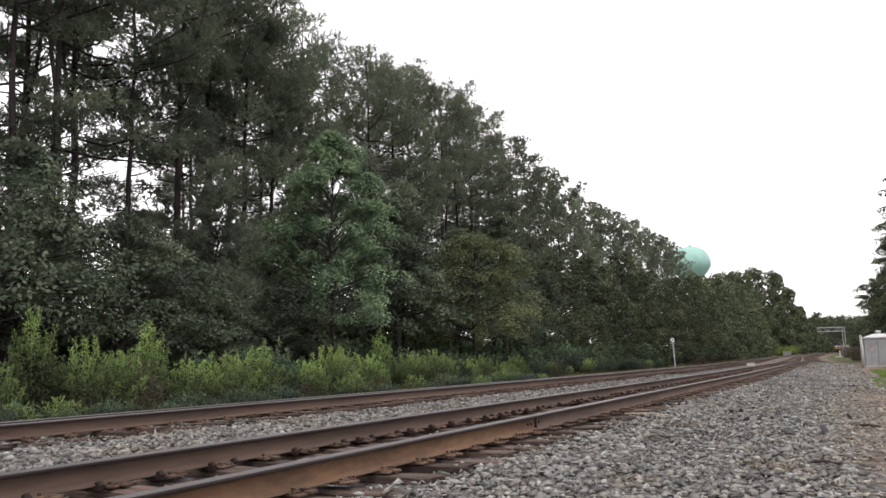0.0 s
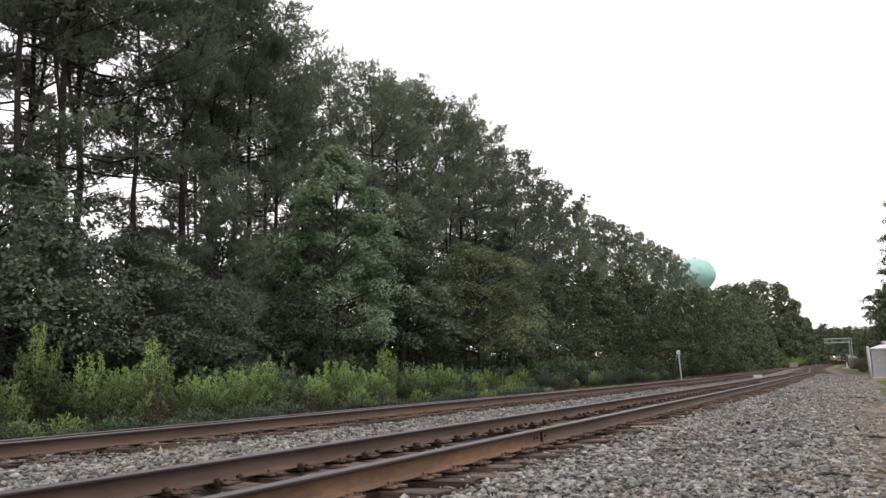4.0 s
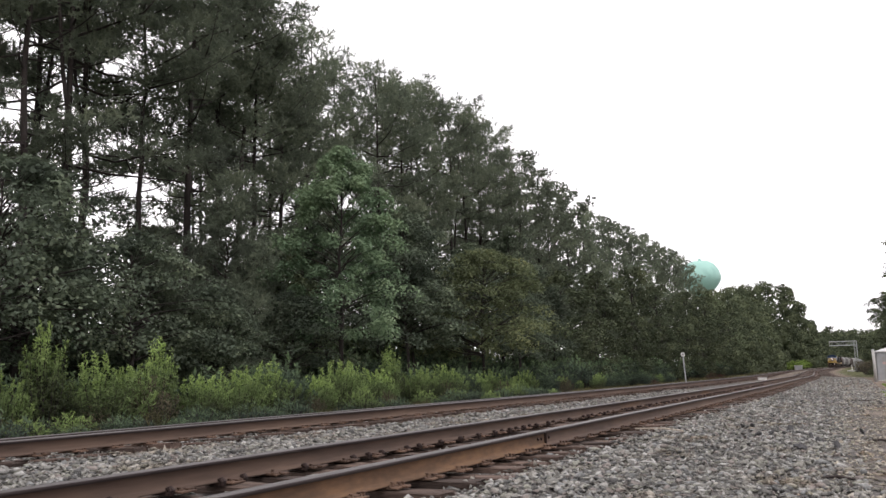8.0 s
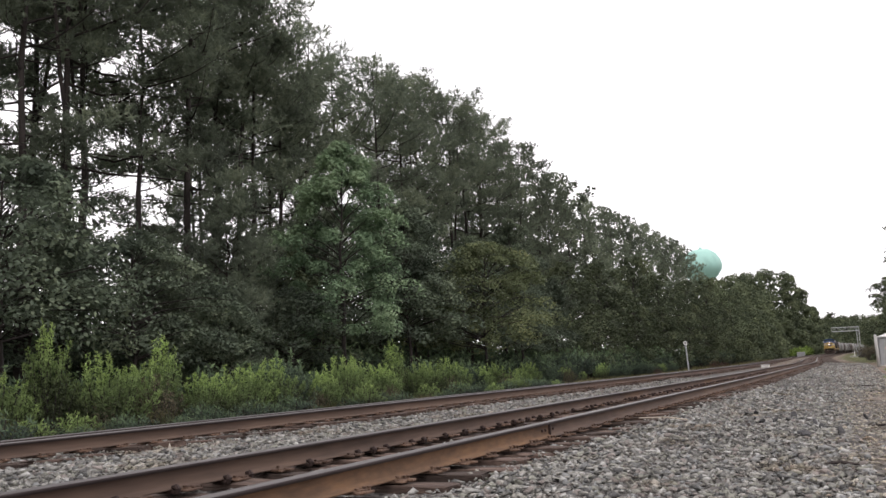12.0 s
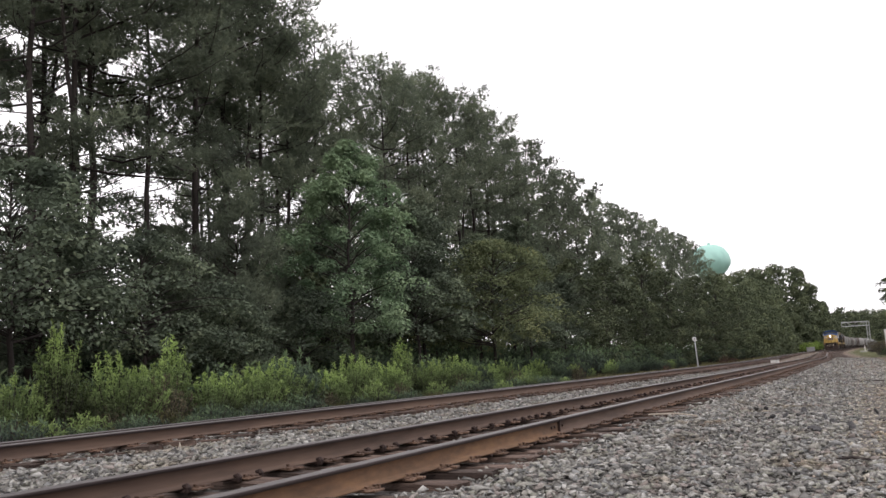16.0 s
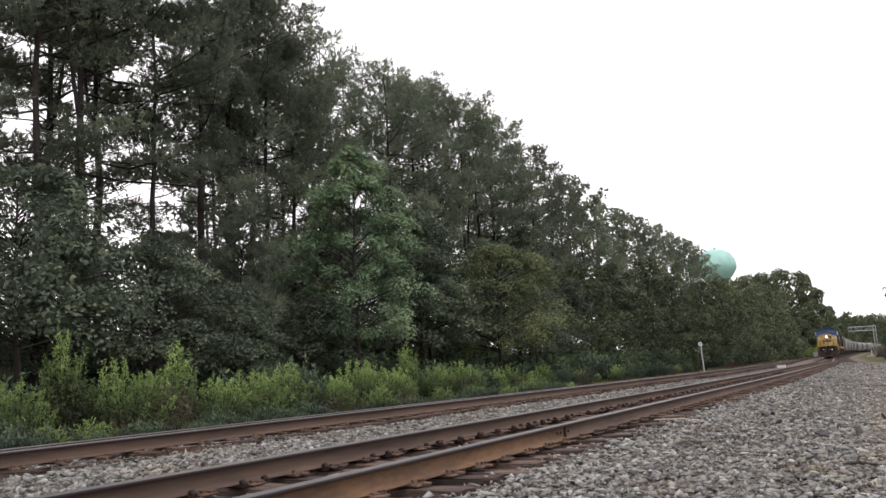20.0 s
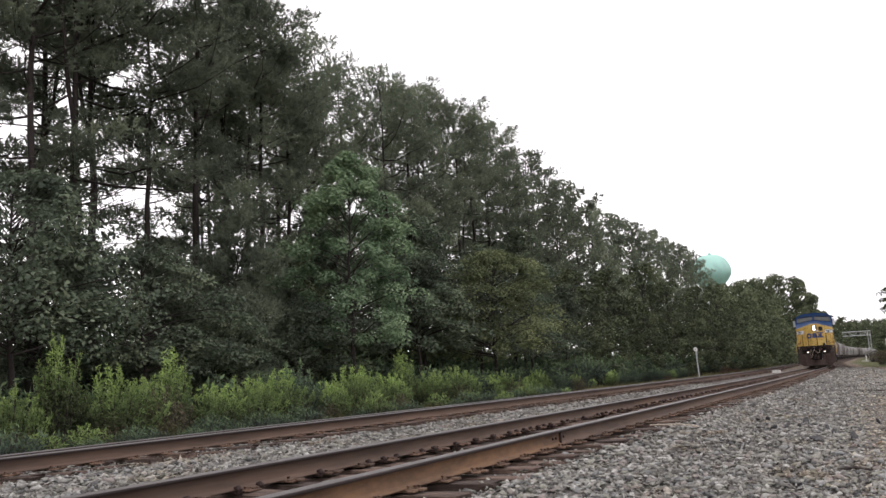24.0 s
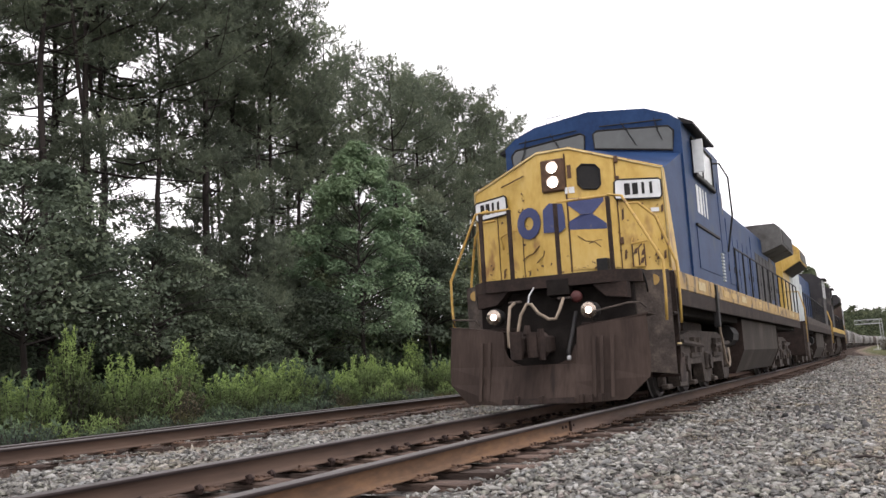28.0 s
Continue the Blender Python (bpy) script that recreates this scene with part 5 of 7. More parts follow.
def signal_bridge():
    """Cantilever truss over the tracks on one lattice mast."""
    y, x0, x1, zb, zt = 440.0, -7.2, 2.9, 10.9, 12.7
    g = float(level(5.0, y))
    ob = thing("signal_bridge", Matrix.Translation((0, y, 0)), "pale steel lattice signal bridge far down the line", "signal bridge")
    for yy in (-0.7, 0.7):
        for z in (zb, zt):
            part("chord", box(x0, x1 + 1.0, yy - 0.12, yy + 0.12, z - 0.14, z + 0.14), M_STEEL, ob)
        n = 7
        w = (x1 - x0) / n
        for i in range(n):
            a, b = x0 + i * w, x0 + (i + 1) * w
            part("diagonal", tube([(a, yy, zb if i % 2 else zt), (b, yy, zt if i % 2 else zb)], 0.05, 5), M_STEEL, ob)
            part("upright", box(a - 0.05, a + 0.05, yy - 0.05, yy + 0.05, zb, zt), M_STEEL, ob)
    for xx in (x1 + 0.0, x1 + 1.0):
        for yy in (-0.7, 0.7):
            part("mast_leg", box(xx - 0.11, xx + 0.11, yy - 0.11, yy + 0.11, g - 0.3, zt), M_STEEL, ob)
    for i in range(8):
        z = g + i * (zb - g) / 8
        part("mast_lacing", tube([(x1, -0.72, z), (x1 + 1.0, -0.72, z + (zb - g) / 8)], 0.06, 5), M_STEEL, ob)
    for xx in (-5.2, -1.0):
        part("signal_head", box(xx - 0.3, xx + 0.3, -1.0, -0.75, zb + 0.3, zt - 0.3, 0.1), M_BLACK, ob)
    return ob


signal_bridge()


def water_tower():
    """Mint-green spheroid tank on a flared pedestal."""
    x, y, zc, r = -49.0, 350.0, 36.6, 7.6
    g = float(level(x, y))
    ob = thing("water_tower", Matrix.Translation((x, y, 0)), "mint green spheroid water tower above the trees", "water tower")
    prof = [(0.4, zc + r * 0.83), (r * 0.42, zc + r * 0.78), (r * 0.72, zc + r * 0.60), (r * 0.92, zc + r * 0.30), (r, zc), (r * 0.97, zc - r * 0.22), (r * 0.80, zc - r * 0.50), (r * 0.55, zc - r * 0.78), (r * 0.32, zc - r * 1.05), (r * 0.20, zc - r * 1.40)]
    part("tank", lathe(prof[::-1], "z", 48), M_TANK, ob, "", True)
    part("pedestal", lathe([(4.2, g), (3.0, g + 3.5), (1.6, g + 8), (1.5, zc - r * 1.40)], "z", 32), M_TANK, ob, "", True)
    part("roof_hatch", lathe([(0.6, 0), (0.6, 0.5), (0.3, 0.7)], "z", 12, (0, 0, zc + r * 0.82)), M_TANK, ob)
    part("top_rail", tube([(1.6 * math.cos(a), 1.6 * math.sin(a), zc + r * 0.83 + 0.9) for a in [i * math.pi / 8 for i in range(17)]], 0.05, 5), M_STEEL, ob)
    return ob


water_tower()


def right_bank():
    rng = random.Random(9)
    a = broadleaf(80, 21.0, 9.5, 20000, 0.23, M_SHADED_LEAVES, spot(8.0, 97.0), 0.08, "large dark green tree behind the shed")
    b = broadleaf(81, 12.5, 7.0, 11000, 0.22, M_SHADED_LEAVES, spot(6.4, 92.0), 0.05, "dark green tree behind the shed")
    for x, y, k, p in ((11.5, 88.0, 0.95, a), (8.6, 112.0, 0.8, a), (10.2, 118.0, 0.95, a), (6.6, 126.0, 0.95, b), (9.4, 138.0, 0.85, a), (13.5, 100.0, 1.1, a), (5.0, 106.0, 0.75, b), (4.6, 118.0, 0.8, b), (9.0, 80.0, 0.7, b)):
        copy_thing(p, spot(x, y, rng.uniform(0, 360), k))
    for x, y, k in ((3.0, 150.0, 1.6), (3.4, 158.0, 1.8), (4.2, 165.0, 1.7), (2.2, 128.0, 1.1), (2.6, 134.0, 1.3), (3.4, 88.0, 0.8), (2.7, 96.0, 0.7), (2.4, 142.0, 1.4), (1.8, 182.0, 1.6), (2.2, 192.0, 1.8)):
        shrub(int(90 + y), 1.5, 2.0, 1200, spot(x, y, 0, k), M_SCRUB, "brownish scrub beside the gravel track")
    for x, y, k in ((-16.8, 292.0, 1.5), (-15.6, 298.0, 1.7), (-16.4, 304.0, 2.0), (-15.0, 310.0, 1.9), (-14.6, 322.0, 2.1), (-14.2, 334.0, 2.2), (-13.8, 345.0, 2.2)):
        shrub(int(300 + y - x), 1.5, 2.0, 900, spot(x, y, 0, k), M_LAWN, "bright green bush by the concrete wall", (0.22, 0.12))
    for x, y, k in ((-12.6, 92.0, 0.62), (-12.9, 96.0, 0.75), (-12.5, 100.0, 0.6), (-13.0, 66.0, 0.5)):
        shrub(int(500 + y), 1.3, 1.8, 900, spot(x, y, 0, k), M_REDSCRUB, "reddish brown dead scrub beside the far track")
    ob = thing("trackside_hut", Matrix.Translation((1.3, 230.0, float(level(1.3, 230)) - 0.05)), "pale hut half hidden by scrub", "hut")
    part("wall", box(-0.2, 1.9, 0, 2.4, 0, 2.3, 0.02), M_SHED_WALL, ob)
    part("roof", prism([(-0.32, 2.3), (2.02, 2.3), (2.02, 2.38), (0.85, 2.72), (-0.32, 2.38)], "y", -0.15, 2.55), M_STEEL, ob)


right_bank()

# ---- the train ----


def glow(name, colour, strength):
    m = bpy.data.materials.new(name)
    m.use_nodes = True
    b = m.node_tree.nodes["Principled BSDF"]
    b.inputs["Base Color"].default_value = (0.9, 0.9, 0.88, 1)
    b.inputs["Emission Color"].default_value = (*colour, 1)
    b.inputs["Emission Strength"].default_value = strength
    b.inputs["Roughness"].default_value = 0.15
    return m


M_LAMP = glow("lit_headlamp", (1.0, 0.86, 0.80), 22.0)
M_DITCH = glow("lit_ditch_lamp", (1.0, 0.80, 0.62), 3.0)


def slab(points, thick):
    """A flat plate from an outline in space, thickened along its normal."""
    bm = bmesh.new()
    pts = [Vector(p) for p in points]
    n = (pts[1] - pts[0]).cross(pts[-1] - pts[0]).normalized() * thick
    lo = [bm.verts.new(p) for p in pts]
    hi = [bm.verts.new(p + n) for p in pts]
    k = len(pts)
    fs = [bm.faces.new(lo[::-1]), bm.faces.new(hi)] + [bm.faces.new((lo[i], lo[(i + 1) % k], hi[(i + 1) % k], hi[i])) for i in range(k)]
    bmesh.ops.recalc_face_normals(bm, faces=fs)
    return bm


WHEEL_MESHES = {}


def wheel_mesh(r, sides):
    """Axle with two flanged wheels."""
    if (r, sides) not in WHEEL_MESHES:
        prof = [(0.09, -0.78), (0.19, -0.77), (0.20, -0.735), (r - 0.07, -0.735), (r - 0.07, -0.80), (r, -0.79), (r, -0.715), (r + 0.026, -0.70), (r + 0.02, -0.675), (r - 0.07, -0.675), (0.20, -0.70), (0.09, -0.64)]
        if sides < 12:
            prof = [(0.09, -0.78), (r - 0.06, -0.77), (r, -0.79), (r, -0.715), (r + 0.026, -0.69), (0.09, -0.66)]
        bm = bmesh.new()
        add_lathe(bm, prof + [(a, -b) for a, b in reversed(prof)], "x", sides)
        if sides >= 12:
            for x in (-0.775, 0.775):
                for k in range(3):
                    a = k * 2.094
                    add_box(bm, x - 0.012, x + 0.012, 0.26 * math.cos(a) - 0.035, 0.26 * math.cos(a) + 0.035, 0.26 * math.sin(a) - 0.035, 0.26 * math.sin(a) + 0.035)
        me = bpy.data.meshes.new("wheelset")
        bm.to_mesh(me)
        bm.free()
        me.materials.append(M_WHEEL)
        me.materials.append(M_TREAD)
        for p in me.polygons:
            if abs(math.hypot(p.center.y, p.center.z) - r) < 0.012:
                p.material_index = 1
        WHEEL_MESHES[(r, sides)] = me
    return WHEEL_MESHES[(r, sides)]


def wheelset(parent, y, r=0.51, sides=18):
    """A wheelset that turns about its own middle."""
    ob = attach("wheelset", wheel_mesh(r, sides), parent, Matrix.Translation((0, y, r)), "flanged steel wheels on an axle")
    ob["radius"] = r
    return ob


def three_axle_truck(parent, yc):
    """Cast side frames with pedestals, journal boxes and springs."""
    fr = [(-2.55, 0.62), (-2.45, 0.92), (-1.3, 1.06), (1.3, 1.06), (2.45, 0.92), (2.55, 0.55), (2.36, 0.17), (1.78, 0.17), (1.64, 0.50), (0.42, 0.50), (0.30, 0.17), (-0.30, 0.17), (-0.42, 0.50), (-1.64, 0.50), (-1.78, 0.17), (-2.36, 0.17)]
    for x in (-1.10, 1.10):
        bm = bmesh.new()
        add_prism(bm, [(yc + u, v) for u, v in fr], "x", x - 0.09, x + 0.09)
        o = 1 if x > 0 else -1
        for dy in (-2.05, 0, 2.05):
            add_box(bm, x + o * 0.09 - 0.06, x + o * 0.09 + 0.06, yc + dy - 0.19, yc + dy + 0.19, 0.38, 0.70, 0.03)
            add_tube(bm, [(x + o * 0.14, yc + dy, 0.52), (x + o * 0.19, yc + dy, 0.52)], 0.13, 10)
        for dy in (-1.05, 1.05):
            for e in (-0.22, 0.22):
                add_tube(bm, [(x + o * 0.10, yc + dy + e, 0.68), (x + o * 0.10, yc + dy + e, 0.94)], 0.085, 8)
            add_box(bm, x + o * 0.06, x + o * 0.13, yc + dy - 0.4, yc + dy + 0.4, 0.60, 0.68, 0.01)
        add_tube(bm, [(x + o * 0.15, yc - 2.3, 0.86), (x + o * 0.15, yc - 0.6, 0.80)], 0.045, 6)
        add_tube(bm, [(x + o * 0.15, yc + 0.6, 0.80), (x + o * 0.15, yc + 2.3, 0.86)], 0.045, 6)
        part("truck_side_frame", bm, M_DUSTY, parent, "dusty cast truck side frame")
    # Motor boxes added to block light between the wheels, coloured as shade.
    for dy in (-2.05, 0, 2.05):
        part("motor_light_block", box(-0.62, 0.62, yc + dy - 0.50, yc + dy + 0.50, 0.12, 0.98, 0.08), M_RECESS_SHADE, parent)
        for o in (-1, 1):
            for e in (-0.60, 0.60):
                bm = box(*sorted((o * 0.90, o * 1.02)), yc + dy + e - 0.07, yc + dy + e + 0.07, 0.16, 0.72, 0.02)
                add_box(bm, *sorted((o * 0.98, o * 1.10)), yc + dy + e - 0.16, yc + dy + e + 0.16, 0.14, 0.22, 0.02)
                part("brake_hanger", bm, M_DUSTY, parent)
    part("truck_bolster", box(-1.0, 1.0, yc - 0.9, yc + 0.9, 0.72, 1.25, 0.04), M_GRIME, parent)
    return [wheelset(parent, yc + dy) for dy in (-2.05, 0, 2.05)]


def rail_run(parent, x, y0, y1, z0, z1, step, material, r=0.019):
    """Side handrail: a post each step and one long top rail."""
    y = y0
    while y <= y1 + 0.01:
        part("handrail_post", tube([(x, y, z0), (x, y, z1)], r, 6), material, parent)
        y += step
    part("handrail", tube([(x, y0 - 0.02, z1), (x, y1 + 0.02, z1)], r, 6), material, parent)


def underframe(ob, y0, y1, trucks, tank, sill_mat):
    # The underframe box is coloured as the shade beneath the walkway.
    part("underframe", box(-1.36, 1.36, y0 + 1.10, y1 - 1.10, 1.26, 1.56, 0.02), M_RECESS_SHADE, ob)
    part("walkway", box(-1.53, 1.53, y0 + 1.08, y1 - 1.08, 1.565, 1.70, 0.01), M_GRIME, ob)
    for x in (-1.0, 1.0):
        a, b = (x * 1.54 - 0.02, x * 1.54 + 0.02)
        part("side_sill", box(a, b, y0 + 1.08, y1 - 1.08, 1.60, 1.86, 0.006), sill_mat, ob)
        part("side_sill_web", box(a, b, y0 + 1.08, y1 - 1.08, 1.36, 1.595, 0.006), M_GRIME, ob)
    t0, t1 = tank
    part("fuel_tank", prism([(-1.42, 0.70), (-1.20, 0.24), (1.20, 0.24), (1.42, 0.70), (1.42, 1.34), (-1.42, 1.34)], "y", t0, t1), M_TANKGREY, ob, "dusty grey fuel tank slung between the trucks")
    for y in (t0 - 0.03, t1):
        part("tank_end_plate", prism([(-1.44, 0.69), (-1.22, 0.22), (1.22, 0.22), (1.44, 0.69), (1.44, 1.36), (-1.44, 1.36)], "y", y, y + 0.03), M_GRIME, ob)
    part("air_reservoir", tube([(1.16, t0 - 0.85, 1.0), (1.16, t0 - 0.12, 1.0)], 0.22, 10), M_BLACK, ob)
    sets = []
    for y in trucks:
        sets += three_axle_truck(ob, y)
    return sets


def coupler(ob, y, d):
    bm = box(-0.12, 0.12, min(y, y + d * 0.7), max(y, y + d * 0.7), 0.78, 1.0, 0.02)
    add_box(bm, -0.22, 0.20, min(y, y - d * 0.26), max(y, y - d * 0.26), 0.72, 1.04, 0.06)
    add_box(bm, -0.24, -0.06, min(y - d * 0.24, y - d * 0.42), max(y - d * 0.24, y - d * 0.42), 0.74, 1.02, 0.05)
    add_box(bm, 0.10, 0.22, min(y - d * 0.24, y - d * 0.34), max(y - d * 0.24, y - d * 0.34), 0.76, 1.0, 0.03)
    add_tube(bm, [(0.06, y - d * 0.34, 0.72), (0.06, y - d * 0.34, 1.04)], [0.07, 0.07], 10)
    add_tube(bm, [(-0.14, y - d * 0.40, 0.70), (-0.14, y - d * 0.40, 1.06)], [0.085, 0.085], 10)
    add_tube(bm, [(0.17, y - d * 0.30, 0.68), (0.17, y - d * 0.30, 1.08)], [0.045, 0.045], 8)
    add_tube(bm, [(-0.06, y - d * 0.20, 1.02), (-0.05, y - d * 0.20, 1.14)], [0.06, 0.035], 8)
    part("coupler", bm, M_GRIME, ob, "grimy cast knuckle coupler")


def nose_y(x):
    return 0.46 * max(0.0, (abs(x) - 0.25) / 1.25)


def lead_locomotive():
    ob = thing("locomotive", None, "blue road locomotive with a worn yellow nose, headlights lit", "locomotive", "locomotives of the train")
    sets = underframe(ob, -0.6, 21.3, (4.25, 16.7), (7.35, 14.0), M_YELLOW_SILL)

    # nose
    front = [(-1.5, 1.86), (-0.25, 1.86), (0.25, 1.86), (1.5, 1.86), (1.5, 3.37), (0.25, 3.75), (-0.25, 3.75), (-1.5, 3.37)]
    bm = bmesh.new()
    f = [bm.verts.new((x, nose_y(x), z)) for x, z in front]
    b = [bm.verts.new((x, nose_y(x) + 0.06, z - (0.01 if z > 2 else 0))) for x, z in front]
    for i, j, k, m in ((0, 1, 6, 7), (1, 2, 5, 6), (2, 3, 4, 5)):
        bm.faces.new((f[i], f[j], f[k], f[m]))
        bm.faces.new((b[m], b[k], b[j], b[i]))
    for i in range(8):
        j = (i + 1) % 8
        bm.faces.new((f[j], f[i], b[i], b[j]))
    bmesh.ops.recalc_face_normals(bm, faces=bm.faces[:])
    part("nose_front", bm, M_YELLOW, ob, "scarred yellow nose plate")
    bm = bmesh.new()
    back = [(-1.5, 1.86), (-0.25, 1.86), (0.25, 1.86), (1.5, 1.86), (1.5, 3.90), (0.25, 4.12), (-0.25, 4.12), (-1.5, 3.90)]
    f = [bm.verts.new((x * 0.998, nose_y(x) + 0.062, z - 0.004)) for x, z in front]
    b = [bm.verts.new((x * 0.998, 2.05, z)) for x, z in back]
    for i in range(8):
        j = (i + 1) % 8
        bm.faces.new((f[i], f[j], b[j], b[i]))
    bmesh.ops.recalc_face_normals(bm, faces=bm.faces[:])
    part("nose_hood", bm, M_BLUE, ob, "blue nose hood")
    for x in (-1, 1):
        part("nose_side_stripe", slab([(x * 1.502, 0.47, 1.87), (x * 1.502, 1.02, 1.87), (x * 1.502, 0.52, 3.36), (x * 1.502, 0.47, 3.36)][::x], 0.006), M_YELLOW, ob)
    # white upper lip of the nose
    for x0, z0, x1, z1 in ((-1.5, 3.375, -0.25, 3.755), (-0.25, 3.755, 0.25, 3.755), (0.25, 3.755, 1.5, 3.375)):
        part("nose_lip", tube([(x0, nose_y(x0) + 0.005, z0), (x1, nose_y(x1) + 0.005, z1)], 0.016, 6), M_YELLOW_RAIL, ob)

    # cab
    sec = [(-1.53, 1.70), (1.53, 1.70), (1.53, 4.42), (1.36, 4.56), (0.97, 4.72), (0.0, 4.83), (-0.97, 4.72), (-1.36, 4.56), (-1.53, 4.42)]
    part("cab", prism(sec, "y", 2.0, 5.5), M_BLUE, ob, "blue driver's cab")
    for x in (-1, 1):
        win = [(x * 0.09, 1.994, 4.17), (x * 1.38, 1.994, 3.95), (x * 1.41, 1.994, 4.27), (x * 1.33, 1.994, 4.36), (x * 0.14, 1.994, 4.47), (x * 0.07, 1.994, 4.42)]
        w = part("windscreen", slab(win[::x], 0.012), M_GLASS, ob, "grey tinted windscreen")
        part("windscreen_gasket", tube([tuple(Vector(p) + Vector((0, -0.012, 0))) for p in win + win[:2]], 0.017, 5), M_BLACK, w)
        wx = x * 0.62
        part("wiper", tube([(wx - 0.05, 1.955, 4.54), (wx + 0.10, 1.945, 4.26), (wx + 0.17, 1.95, 4.12)], 0.010, 5), M_BLACK, ob)
        part("wiper", tube([(x * 1.12, 1.955, 4.52), (x * 1.16, 1.945, 4.30), (x * 1.22, 1.95, 4.15)], 0.010, 5), M_BLACK, ob)
        part("wiper_rod", tube([(x * 0.2, 1.96, 4.53), (x * 1.25, 1.96, 4.47)], 0.012, 5), M_BLACK, ob)
        part("roof_visor", prism([(x * 1.52, 4.40), (x * 1.70, 4.37), (x * 1.70, 4.41), (x * 1.45, 4.54)][::x], "y", 2.15, 4.15), M_BLACK, ob, "dark sun visor over the side window")
        # The window's paleness is a reflection painted into its glass.
        sw = part("side_window", box(*sorted((x * 1.528, x * 1.548)), 2.75, 4.55, 3.72, 4.25), M_SIDE_GLASS, ob, "open side window with a painted pale reflection")
        part("window_frame", tube([(x * 1.552, 2.72, 3.70), (x * 1.552, 4.58, 3.70), (x * 1.552, 4.58, 4.28), (x * 1.552, 2.72, 4.28), (x * 1.552, 2.72, 3.70), (x * 1.552, 4.58, 3.70)], 0.025, 5), M_BLACK, sw)
        part("window_mullion", box(*sorted((x * 1.549, x * 1.562)), 3.55, 3.63, 3.72, 4.25), M_BLACK, sw)
        part("arm_rest", box(*sorted((x * 1.53, x * 1.60)), 2.7, 4.6, 3.60, 3.68, 0.015), M_BLACK, ob)
        part("wind_deflector", box(*sorted((x * 1.56, x * 1.74)), 2.66, 2.69, 3.66, 4.22, 0.005), M_SIDE_GLASS, ob, "pale wind deflector")
        part("grab_rail", tube([(x * 1.55, 4.75, 4.20), (x * 1.66, 4.80, 4.20), (x * 1.72, 5.35, 4.02), (x * 1.70, 5.62, 3.3), (x * 1.56, 5.62, 2.6)], 0.018, 6), M_BLACK, ob)
        part("side_hatch", box(*sorted((x * 1.53, x * 1.542)), 2.6, 4.7, 2.05, 2.75, 0.004), M_BLUE, ob)
        part("hatch_rail", box(*sorted((x * 1.53, x * 1.57)), 2.55, 4.75, 2.75, 2.80, 0.006), M_BLACK, ob)
        for k in range(9):
            part("side_louvre", box(*sorted((x * 1.53, x * 1.56)), 4.86, 5.06, 1.98 + 0.062 * k, 2.01 + 0.062 * k), M_PALE, ob)
        part("side_door", box(*sorted((x * 1.528, x * 1.54)), 5.08, 5.44, 2.55, 3.9, 0.005), M_BLUE, ob)
        for k in range(4):
            bx = 2.85 + 0.27 * k + (0.0 if k < 2 else 0.05)
            part("number_bar", box(*sorted((x * 1.531, x * 1.537)), bx, bx + (0.20 if k < 2 else 0.10), 3.02, 3.50), M_NUMBER_WHITE, ob, "white painted number bar")
    part("roof_aerial", tube([(-0.78, 2.12, 4.72), (-0.78, 2.12, 4.87), (-0.50, 2.12, 4.89), (-0.50, 2.12, 4.75)], 0.010, 5), M_STEEL, ob)

    # hood
    hood = [(-0.92, 1.70), (0.92, 1.70), (0.92, 4.10), (0.70, 4.36), (-0.70, 4.36), (-0.92, 4.10)]
    part("hood", prism(hood, "y", 5.5, 20.7), M_BLUE, ob, "long blue engine hood")
    for x in (-1, 1):
        y = 6.5
        k = 0
        while y < 19.8:
            lo, hi = (1.95, 3.55) if k % 5 != 4 else (2.3, 3.9)
            d = part("hood_door", box(*sorted((x * 0.92, x * 0.938)), y, y + 0.78, lo, hi, 0.006), M_BLUE if y < 14.5 else M_DARKLOCO, ob)
            part("door_latch", box(*sorted((x * 0.938, x * 0.958)), y + 0.68, y + 0.73, 2.6, 2.75), M_BLACK, d)
            y += 0.86
            k += 1
        part("electrical_cabinet", box(*sorted((x * 0.92, x * 1.40)), 5.55, 6.2, 1.705, 3.55, 0.02), M_BLACK if x > 0 else M_BLUE, ob, "dark equipment cabinet behind the cab")
    part("radiator", prism([(-0.95, 3.70), (0.95, 3.70), (1.54, 3.92), (1.54, 4.44), (1.36, 4.60), (-1.36, 4.60), (-1.54, 4.44), (-1.54, 3.92)], "y", 17.0, 20.7), M_RADGREY, ob, "weathered grey overhanging radiator")
    for x in (-1, 1):
        part("radiator_grille", box(*sorted((x * 1.54, x * 1.556)), 17.3, 20.4, 3.98, 4.40, 0.004), M_BLACK, ob)
    part("dynamic_brake_box", prism([(-0.98, 3.9), (0.98, 3.9), (0.98, 4.42), (0.8, 4.52), (-0.8, 4.52), (-0.98, 4.42)], "y", 6.1, 9.4), M_RADGREY, ob)
    part("exhaust_stack", box(-0.35, 0.35, 12.0, 13.0, 4.36, 4.56, 0.02), M_BLACK, ob)
    part("horn", tube([(0.3, 9.8, 4.36), (0.3, 9.8, 4.6), (0.3, 9.3, 4.62)], [0.03, 0.03, 0.07], 8), M_BLACK, ob)

    # side rails and the white blocks on the sill
    for x in (-1, 1):
        rail_run(ob, x * 1.50, 6.9, 20.7, 1.70, 2.80, 1.15, M_BLACK)
        y = 1.15
        wide = random.Random(17)
        while y < 20.2:
            w = wide.uniform(0.22, 0.75)
